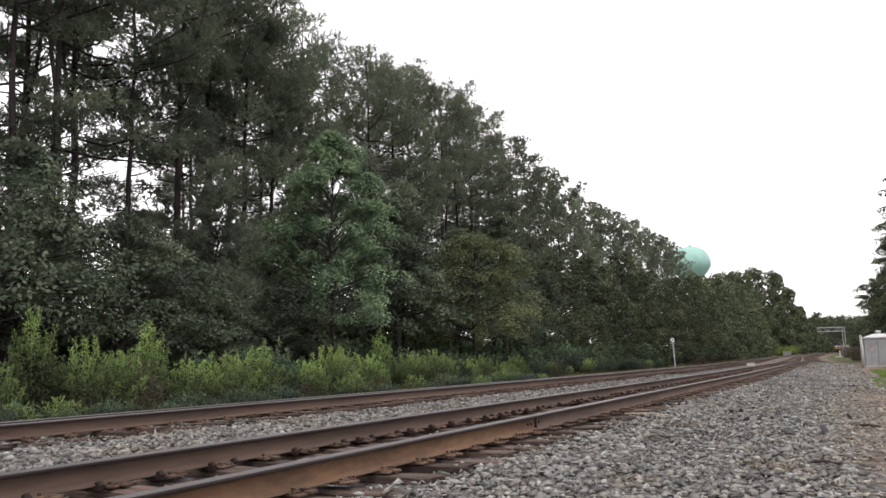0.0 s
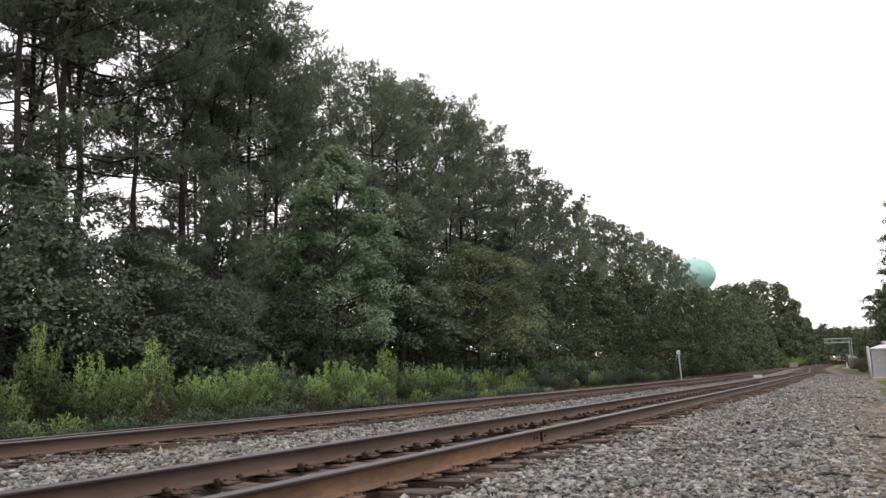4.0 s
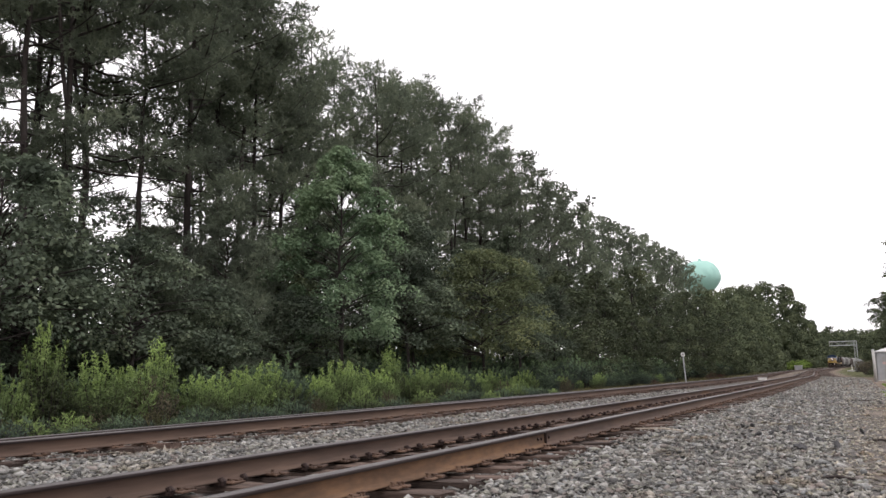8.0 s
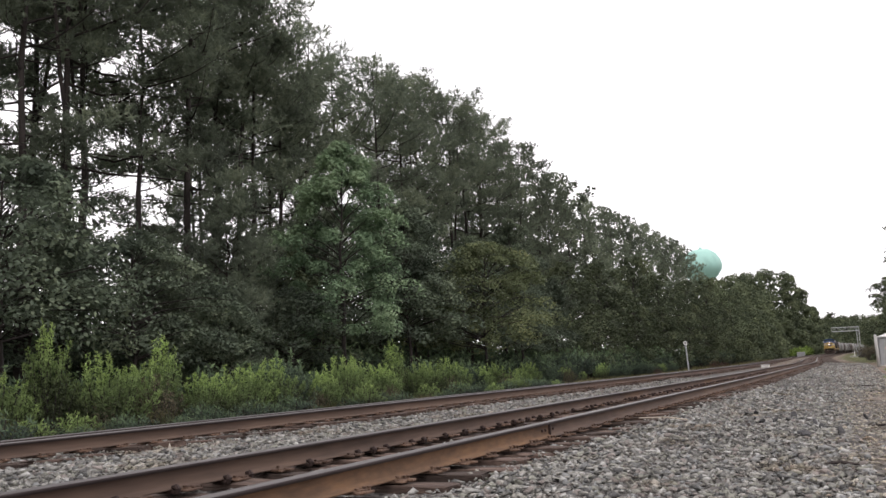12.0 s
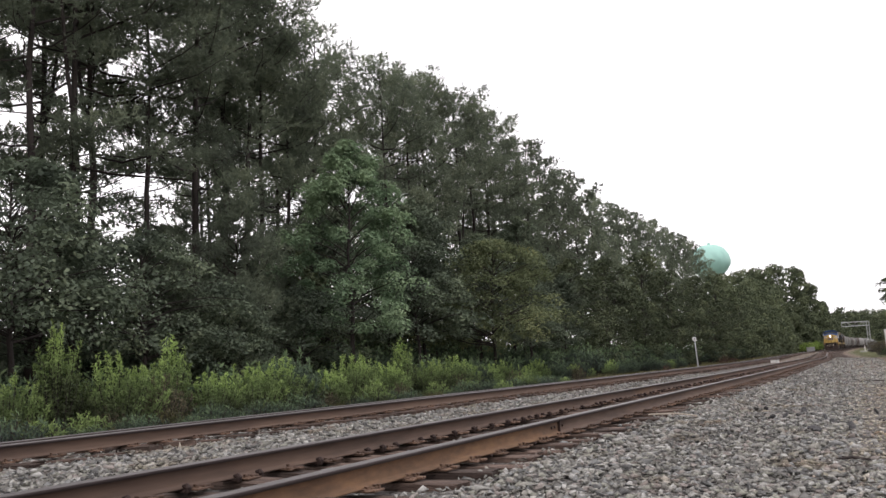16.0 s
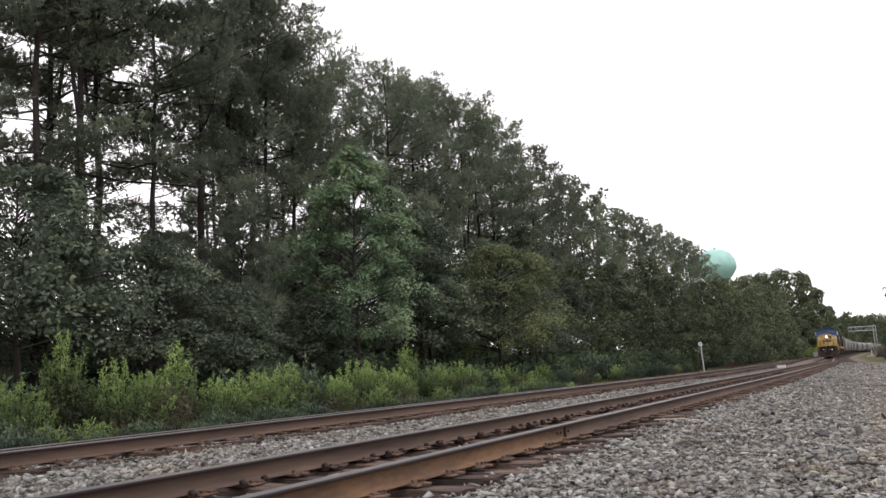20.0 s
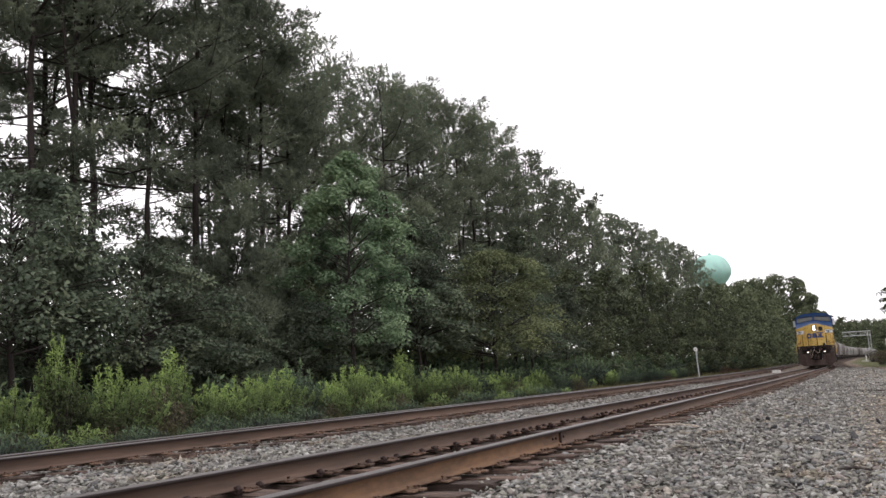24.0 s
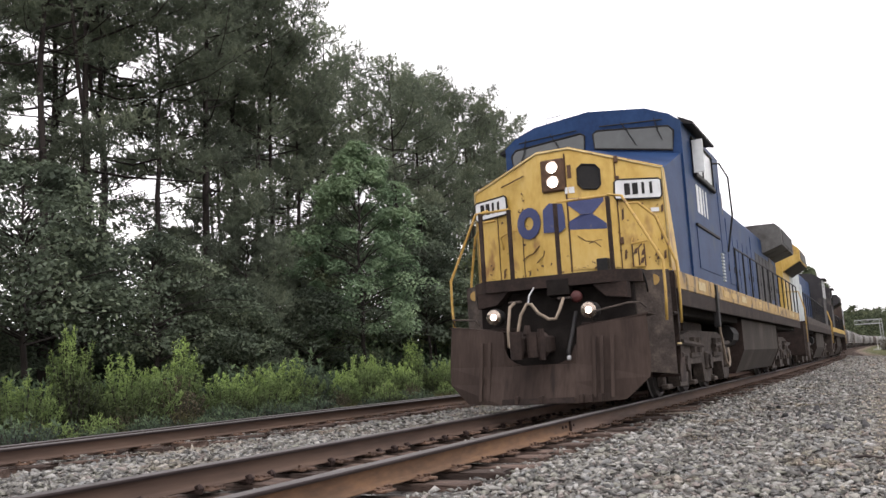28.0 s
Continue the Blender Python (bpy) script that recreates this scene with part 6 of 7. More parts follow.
            part("sill_block", box(*sorted((x * 1.562, x * 1.568)), y, y + w, 1.63 + wide.uniform(0, 0.05), 1.78 + wide.uniform(0, 0.05), 0.002), wide.choice((M_PALE_EDGE, M_YELLOW_SILL, M_YELLOW_RAIL)), ob)
            y += w + wide.uniform(0.35, 0.9)
        part("jacking_pad", box(*sorted((x * 1.50, x * 1.60)), 3.55, 3.72, 1.1, 1.83, 0.01), M_BLACK, ob)

    # front platform, plow and pilot
    part("anticlimber", prism([(-1.25, -0.28), (-0.95, -0.60), (0.95, -0.60), (1.25, -0.28), (1.25, 0.5), (-1.25, 0.5)], "z", 1.68, 1.85), M_GRIME, ob, "dark front deck edge")
    # The plate's colour stands for the darkness under the front deck.
    part("pilot_plate", box(-1.14, 1.14, -0.36, -0.28, 0.30, 1.67, 0.01), M_RECESS_SHADE, ob)
    # A dark block on the deck edge stands for a notch's shade.
    part("deck_notch_shade", box(-0.02, 0.30, -0.612, -0.40, 1.56, 1.79, 0.01), M_RECESS_SHADE, ob)
    for x in (-1, 1):
        part("deck_gusset", prism([(x * 1.10, 1.675), (x * 0.62, 1.675), (x * 0.80, 1.50), (x * 1.10, 1.46)][::x], "y", -0.56, -0.37), M_GRIME, ob)
    bm = bmesh.new()
    wing = ((1.40, -0.86, 1.20), (1.43, -0.91, 0.64), (1.41, -0.95, 0.40), (1.11, -1.05, 0.13))
    blade = ((0.52, -1.06, 1.08), (0.50, -1.14, 0.62), (0.50, -1.22, 0.38), (0.50, -1.30, 0.11))
    rows = [[bm.verts.new(p) for p in ((-w[0], w[1], w[2]), (-c[0], c[1], c[2]), c, w)] for w, c in zip(wing, blade)]
    inner = [[bm.verts.new((p.co.x * 0.985, p.co.y + 0.05, p.co.z)) for p in r] for r in rows]
    for g, flip in ((rows, 1), (inner, -1)):
        for k, (u, c) in enumerate(zip(g, g[1:])):
            for i in range(3):
                if k > 0 or i != 1:
                    bm.faces.new((u[i], u[i + 1], c[i + 1], c[i])[::flip])
    for i in range(3):
        bm.faces.new((rows[-1][i], rows[-1][i + 1], inner[-1][i + 1], inner[-1][i]))
        if i != 1:
            bm.faces.new((rows[0][i + 1], rows[0][i], inner[0][i], inner[0][i + 1]))
    for g in (0, 3):
        for k in range(3):
            bm.faces.new((rows[k][g], rows[k + 1][g], inner[k + 1][g], inner[k][g]))
    bmesh.ops.recalc_face_normals(bm, faces=bm.faces[:])
    plow = part("snow_plow", bm, M_PLOW, ob, "grimy brown steel plow")
    for x in (-1, 1):
        part("plow_shelf", slab([(x * 0.54, -1.04, 1.085), (x * 1.43, -0.87, 1.205), (x * 1.43, -0.42, 1.205), (x * 0.54, -0.42, 1.085)][::x], 0.015), M_PLOW, plow)
        # rounded lower corners of the coupler opening
        part("opening_corner", prism([(x * 0.505, 0.625), (x * 0.505, 0.86), (x * 0.45, 0.74), (x * 0.36, 0.66), (x * 0.26, 0.625)][::x], "y", -1.135, -1.10), M_PLOW, plow)
    for x in (-0.86, -0.74, 0.74, 0.84, 0.98):
        part("plow_rib", slab([(x - 0.022, -1.06, 0.96), (x + 0.022, -1.055, 0.96), (x + 0.022, -1.215, 0.17), (x - 0.022, -1.22, 0.17)], 0.03), M_PLOW, plow)
    part("plow_edge", slab([(-0.5, -1.315, 0.19), (0.5, -1.315, 0.19), (0.5, -1.335, 0.12), (-0.5, -1.335, 0.12)], 0.012), M_GRIME, plow)
    for x in (-0.28, 0.06, 0.60, 0.72, 0.84):
        part("plow_bracket", box(x - 0.022, x + 0.022, -1.37 + 0.12 * max(0.0, x - 0.45), -1.26, 0.12, 0.22, 0.005), M_PLOW, plow)
    coupler(ob, -1.18, 1)
    # Solid block in the coupler opening, coloured like the shade inside.
    part("coupler_pocket_shade", prism([(-0.46, 0.58), (0.44, 0.58), (0.40, 1.10), (-0.40, 1.10)], "y", -0.80, -0.45), M_RECESS_SHADE, ob)
    for x in (-0.68, 0.68):
        d = part("ditch_light", lathe([(0.07, 0.24), (0.115, 0.16), (0.122, 0.0), (0.112, -0.02), (0.096, 0.0)], "y", 18, (x, -0.98, 1.30)), M_BLACK, ob, "ditch light in a dark round housing", True)
        part("lens", lathe([(0.084, 0.010), (0.080, -0.010), (0.040, -0.026)], "y", 18, (x, -0.985, 1.30)), M_DITCH, d, "lit lamp lens", True)
        part("reflector", lathe([(0.076, 0.012), (0.088, 0.0), (0.106, -0.024)], "y", 18, (x, -0.985, 1.30)), M_REFLECTOR, d, "warm shining lamp reflector", True)
        part("light_bracket", box(x - 0.16, x + 0.16, -0.86, -0.44, 1.10, 1.15, 0.008), M_GRIME, ob)
    # hoses
    part("brake_hose", tube([(-0.46, -0.72, 1.50), (-0.44, -0.98, 1.42), (-0.46, -1.04, 1.12), (-0.47, -1.04, 0.88), (-0.41, -1.04, 0.84), (-0.34, -1.02, 1.02), (-0.28, -1.0, 1.30), (-0.19, -0.98, 1.45), (-0.13, -0.96, 1.44), (-0.02, -1.0, 1.31), (0.12, -1.0, 1.22), (0.22, -1.0, 1.22), (0.27, -0.96, 1.34), (0.27, -0.78, 1.50)], 0.022, 8), M_HOSE, ob, "tan rubber air hose looped across the pilot", True)
    part("hose_chain", tube([(-0.17, -0.97, 1.46), (-0.16, -0.95, 1.56), (-0.17, -0.72, 1.68)], 0.013, 5), M_STEEL, ob)
    for x in (-0.46, 0.27):
        part("hose_valve", box(x - 0.09, x + 0.09, -0.76, -0.68, 1.49, 1.52, 0.005), M_DUSTY, ob)
    part("air_hose", tube([(0.44, -0.8, 1.30), (0.46, -1.05, 1.05), (0.43, -1.20, 0.78), (0.44, -1.24, 0.72)], 0.026, 7), M_BLACK, ob, "", True)
    part("glad_hand", box(0.42, 0.47, -1.27, -1.21, 0.66, 0.72, 0.012), M_STEEL, ob)
    part("train_line_socket", lathe([(0.08, 0.0), (0.085, -0.05), (0.055, -0.08)], "y", 12, (0.40, -0.56, 1.52)), M_RED, ob, "red cable socket", True)
    part("cut_lever", tube([(0.70, -0.95, 1.16), (0.75, -1.05, 1.27), (1.20, -0.95, 1.36), (1.32, -0.80, 1.36), (1.36, -0.66, 1.30)], 0.014, 6), M_DUSTY, ob, "", True)
    part("cut_lever", tube([(-1.42, -0.70, 1.24), (-1.38, -0.85, 1.32), (-0.96, -1.0, 1.28), (-0.92, -0.95, 1.2)], 0.014, 6), M_DUSTY, ob, "", True)

    # corner stairwells, grab irons
    for x in (-1, 1):
        sw = part("stairwell", slab([(x * 1.10, -0.22, 0.46), (x * 1.53, 0.08, 0.40), (x * 1.53, 0.08, 1.84), (x * 1.10, -0.22, 1.84)][::x], 0.03), M_DUSTY, ob, "dusty brown end plate of the corner steps")
        part("stair_back_plate", box(*sorted((x * 1.02, x * 1.54)), 0.42, 0.47, 0.36, 1.84, 0.005), M_GRIME, sw)
        part("stair_inner_plate", box(*sorted((x * 1.08, x * 1.115)), -0.20, 0.415, 0.36, 1.67, 0.005), M_PLOW, sw)
        for k, z in enumerate((0.36, 0.78, 1.22)):
            part("step", box(*sorted((x * 1.28, x * 1.56)), 0.12, 0.415, z, z + 0.035, 0.006), M_GRIME, sw)
        for z in (0.36, 0.80):
            part("step_edge", box(*sorted((x * 1.562, x * 1.576)), 0.10, 0.36, z, z + 0.026), M_PALE_EDGE, sw)
        part("step_side_plate", prism([(0.08, 0.28), (0.42, 0.28), (0.42, 0.62), (0.22, 0.62), (0.08, 0.44)], "x", *sorted((x * 1.565, x * 1.58))), M_GRIME, sw)
        part("drop_grab", tube([(x * 1.13, -0.26, 1.80), (x * 1.15, -0.30, 1.84), (x * 1.24, -0.24, 1.84), (x * 1.27, -0.20, 1.72), (x * 1.28, -0.14, 1.54)], 0.014, 6), M_BLACK, sw, "", True)
        part("round_badge", lathe([(0.075, 0.01), (0.075, -0.005)], "y", 14, (x * 1.36, -0.075, 1.70)), M_YELLOW_SILL, sw)
        part("corner_handrail", tube([(x * 1.56, -0.40, 1.12), (x * 1.58, -0.42, 1.45), (x * 1.58, -0.42, 1.92), (x * 1.10, -0.46, 2.86), (x * 0.90, -0.46, 2.90)], 0.020, 7), M_YELLOW_RAIL, ob, "yellow corner handrail", True)
        part("corner_handrail", tube([(x * 1.60, 0.34, 1.10), (x * 1.61, 0.36, 1.50), (x * 1.60, 0.36, 1.95), (x * 1.40, 0.16, 2.62), (x * 1.20, 0.02, 2.82), (x * 1.02, 0.10, 2.84)], 0.020, 7), M_YELLOW_RAIL, ob, "yellow corner handrail", True)
    part("front_handrail", tube([(0.14, -0.46, 2.84), (0.16, -0.46, 2.89), (0.92, -0.46, 2.89)], 0.019, 7), M_YELLOW_RAIL, ob, "", True)
    part("front_handrail", tube([(-0.56, -0.46, 2.84), (-0.58, -0.46, 2.88), (-1.10, -0.46, 2.87)], 0.019, 7), M_YELLOW_RAIL, ob, "", True)
    for x in (-1.02, -0.57, 0.14, 0.905):
        part("front_post", box(x - 0.026, x + 0.026, -0.50, -0.44, 1.85, 2.87, 0.006), M_GRIME, ob, "dark upright of the front railing")

    # nose fittings
    hb = part("headlight", box(-0.19, 0.17, -0.05, 0.02, 3.13, 3.62, 0.02), M_RUSTMARK, ob, "twin headlight in a rust-brown recess")
    for z in (3.49, 3.27):
        part("lens", lathe([(0.072, -0.045), (0.072, -0.058), (0.045, -0.068)], "y", 18, (-0.01, 0, z)), M_LAMP, hb, "lit round headlight lens", True)
        part("lamp_rim", lathe([(0.098, -0.045), (0.098, -0.060), (0.076, -0.052)], "y", 18, (-0.01, 0, z)), M_REFLECTOR, hb, "", True)
    door = part("nose_door", slab([(0.20, -0.014, 1.95), (0.84, 0.20, 1.95), (0.84, 0.20, 3.50), (0.58, 0.105, 3.60), (0.20, -0.014, 3.68)], 0.012), M_YELLOW, ob, "yellow nose door")
    wp = [(0.36, 3.20), (0.42, 3.13), (0.60, 3.11), (0.66, 3.17), (0.66, 3.40), (0.60, 3.47), (0.42, 3.49), (0.36, 3.43)]
    part("door_window", slab([(x, nose_y(x) - 0.022, z) for x, z in wp], 0.01), M_BLACK, door, "dark rounded door window")
    part("window_gasket", tube([(x, nose_y(x) - 0.035, z) for x, z in wp + wp[:2]], 0.016, 5), M_BLACK, door)
    for z in (3.55, 3.25, 2.35):
        part("hinge", box(0.86, 0.91, nose_y(0.88) - 0.045, nose_y(0.88), z - 0.07, z + 0.03, 0.006), M_RUSTMARK, door)
    part("door_plate", slab([(0.20, -0.018, 3.30), (0.27, -0.01, 3.30), (0.27, -0.01, 3.50), (0.20, -0.018, 3.50)], 0.006), M_RUSTMARK, door)
    part("notice_plate", slab([(0.16, -0.022, 3.08), (0.30, -0.006, 3.08), (0.30, -0.006, 3.17), (0.16, -0.022, 3.17)], 0.006), M_NUMBER_WHITE, ob)
    part("door_seam", box(0.165, 0.185, -0.012, 0.0, 1.92, 3.68), M_RUSTMARK, ob)
    for x in (-1, 1):
        pts = [(x * 0.86, 2.93), (x * 1.44, 2.91), (x * 1.47, 2.95), (x * 1.47, 3.17), (x * 1.44, 3.20), (x * 0.89, 3.22), (x * 0.85, 3.19), (x * 0.84, 2.97)][::x]
        nb = part("number_board", slab([(a, nose_y(a) - 0.03, z) for a, z in pts], 0.025), M_NUMBER_WHITE, ob, "white number board with dark bars")
        part("board_rim", tube([(a, nose_y(a) - 0.05, z) for a, z in pts + pts[:2]], 0.015, 5), M_BLACK, nb)
        for k in range(4):
            a0 = (-1.36 if x < 0 else 0.98) + 0.105 * k + (0.0 if k < 2 else 0.02)
            a1 = a0 + (0.075 if k < 2 else 0.038)
            part("number_bar", slab([(a0, nose_y(a0) - 0.058, 2.985), (a1, nose_y(a1) - 0.058, 2.985), (a1, nose_y(a1) - 0.058, 3.155), (a0, nose_y(a0) - 0.058, 3.155)], 0.006), M_BLACK, nb)

    # the emblem as three plain blue shapes, on both sides of the door seam
    def nose_shape(pts, parent=ob):
        return part("emblem_shape", slab([(a, nose_y(a) - 0.022, z) for a, z in pts], 0.008), M_LOGO_BLUE, parent, "plain blue painted emblem shape")

    ring_o = [(-0.46 + 0.215 * math.cos(a), 2.72 + 0.24 * math.sin(a)) for a in [i * math.pi / 8 for i in range(16)]]
    ring_i = [(-0.46 + 0.085 * math.cos(a), 2.72 + 0.10 * math.sin(a)) for a in [i * math.pi / 8 for i in range(16)]]
    for i in range(16):
        j = (i + 1) % 16
        nose_shape([ring_o[i], ring_o[j], ring_i[j], ring_i[i]])
    nose_shape([(-0.21, 2.54), (0.05, 2.52), (0.13, 2.58), (0.13, 2.74), (0.10, 2.94), (-0.10, 2.97), (-0.20, 2.88)])
    nose_shape([(0.19, 2.54), (0.70, 2.52), (0.70, 2.60), (0.52, 2.75), (0.36, 2.75), (0.19, 2.66)])
    nose_shape([(0.36, 2.753), (0.52, 2.753), (0.68, 2.93), (0.68, 3.00), (0.19, 3.00), (0.19, 2.90)])
    # scars, grabs and small plates on the nose
    rng = random.Random(4)
    for k in range(96):
        a = rng.uniform(-1.42, 1.40)
        z = rng.uniform(1.95, 3.25)
        if k % 3 == 0:
            a, z = rng.choice((rng.uniform(0.84, 0.95), rng.uniform(1.28, 1.42), rng.uniform(-0.66, -0.52), rng.uniform(0.02, 0.20))), rng.uniform(1.95, 3.2)
        elif k % 3 == 1:
            z = rng.uniform(1.90, 2.05)
        s, t = rng.uniform(0.008, 0.05), rng.uniform(0.006, 0.03)
        sh = rng.uniform(-0.03, 0.03)
        part("rust_scar", slab([(a, nose_y(a) - 0.016, z), (a + s, nose_y(a + s) - 0.016, z + sh), (a + s * 0.8, nose_y(a + s * 0.8) - 0.016, z + t + sh), (a + s * 0.1, nose_y(a + s * 0.1) - 0.016, z + t)], 0.004), M_RUSTMARK, ob)
    for pts in ([(0.30, 2.44), (0.40, 2.36), (0.52, 2.34), (0.60, 2.26)], [(-0.62, 2.18), (-0.52, 2.24), (-0.42, 2.26), (-0.30, 2.36)], [(0.44, 2.32), (0.56, 2.36), (0.62, 2.36)], [(-0.36, 2.12), (-0.24, 2.20), (-0.22, 2.28)]):
        part("long_scrape", tube([(a, nose_y(a) - 0.018, z) for a, z in pts], 0.008, 4), M_RUSTMARK, ob)
    for side in (-1, 1):
        part("worn_edge", tube([(side * 1.49, nose_y(1.49) - 0.008, 1.9), (side * 1.49, nose_y(1.49) - 0.008, 3.36), (side * 0.25, -0.008, 3.745), (0.0, -0.008, 3.745)], 0.016, 5), M_PALE_EDGE, ob, "pale worn edge of the nose", True)
    part("grab_iron", tube([(-0.92, nose_y(0.92) - 0.01, 3.38), (-0.92, nose_y(0.92) - 0.06, 3.36), (-0.52, nose_y(0.52) - 0.06, 3.44), (-0.52, nose_y(0.52) - 0.01, 3.46)], 0.012, 6), M_RUSTMARK, ob)
    part("grab_iron", tube([(1.02, nose_y(1.02) - 0.01, 2.36), (1.02, nose_y(1.02) - 0.08, 2.27), (1.24, nose_y(1.24) - 0.08, 2.30), (1.24, nose_y(1.24) - 0.01, 2.38)], 0.014, 6), M_YELLOW_RAIL, ob)
    part("grab_iron", tube([(-0.98, nose_y(0.98) - 0.01, 2.40), (-0.98, nose_y(0.98) - 0.08, 2.58), (-0.80, nose_y(0.8) - 0.08, 2.66), (-0.72, nose_y(0.72) - 0.01, 2.66)], 0.014, 6), M_YELLOW_RAIL, ob)
    hb2 = part("hand_brake_housing", slab([(1.02, nose_y(1.02) - 0.02, 1.94), (1.18, nose_y(1.18) - 0.02, 1.94), (1.18, nose_y(1.18) - 0.02, 2.26), (1.02, nose_y(1.02) - 0.02, 2.26)], 0.03), M_YELLOW, ob)
    for pts in ([(1.02, 1.94), (1.02, 2.26)], [(1.10, 1.95), (1.10, 2.20), (1.15, 2.26)], [(1.18, 1.94), (1.18, 2.26)]):
        part("rust_seam", tube([(a, nose_y(a) - 0.052, z) for a, z in pts], 0.013, 4), M_RUSTMARK, hb2)
    for a, z in ((1.14, 2.02), (1.06, 2.16), (1.16, 2.14), (1.36, 2.06), (1.34, 2.12)):
        part("rust_patch", slab([(a - 0.03, nose_y(a - 0.03) - 0.054, z - 0.05), (a + 0.02, nose_y(a + 0.02) - 0.054, z - 0.03), (a + 0.03, nose_y(a + 0.03) - 0.054, z + 0.05), (a - 0.01, nose_y(a - 0.01) - 0.054, z + 0.03)], 0.006), M_RUSTMARK, hb2)
    # seams between the nose's plates and the streaks under them
    for a in (-0.60, -1.06, 0.86):
        part("nose_seam", box(a - 0.006, a + 0.006, nose_y(a) - 0.010, nose_y(a) + 0.01, 1.90, 2.92 if a < 0 else 3.52), M_RUSTMARK, ob)
    for a, z0, z1 in ((-1.20, 2.10, 2.16), (-0.98, 1.95, 2.10), (0.92, 2.62, 2.80), (0.92, 2.05, 2.20), (-0.50, 1.93, 2.02), (1.42, 2.30, 2.46), (1.45, 2.70, 2.82), (1.44, 2.02, 2.16), (-1.40, 2.50, 2.62)):
        part("rust_patch", slab([(a - 0.018, nose_y(a - 0.018) - 0.016, z0), (a + 0.014, nose_y(a + 0.014) - 0.016, z0 + 0.02), (a + 0.020, nose_y(a + 0.020) - 0.016, z1), (a - 0.008, nose_y(a - 0.008) - 0.016, z1 - 0.02)], 0.005), M_RUSTMARK, ob)
    part("step_plate", box(0.60, 0.76, -0.20, 0.08, 1.86, 2.06, 0.01), M_BLACK, ob)
    part("small_plate", slab([(1.30, nose_y(1.3) - 0.02, 2.72), (1.41, nose_y(1.41) - 0.02, 2.72), (1.41, nose_y(1.41) - 0.02, 2.78), (1.30, nose_y(1.3) - 0.02, 2.78)], 0.006), M_NUMBER_WHITE, ob)
    part("brake_pipe", tube([(1.40, 4.6, 1.50), (1.42, 4.7, 1.0), (1.44, 4.9, 0.50), (1.44, 5.15, 0.40), (1.44, 5.32, 0.52), (1.42, 5.35, 0.75)], 0.022, 7), M_HOSE, ob, "pale hanging pipe", True)
    part("sand_pipe", tube([(1.25, 1.1, 1.5), (1.32, 1.3, 1.15), (1.30, 1.5, 0.6), (0.9, 1.6, 0.25)], 0.022, 6), M_DUSTY, ob)
    part("sand_box", box(1.15, 1.45, 0.5, 1.0, 1.0, 1.55, 0.02), M_GRIME, ob)
    return ob, sets


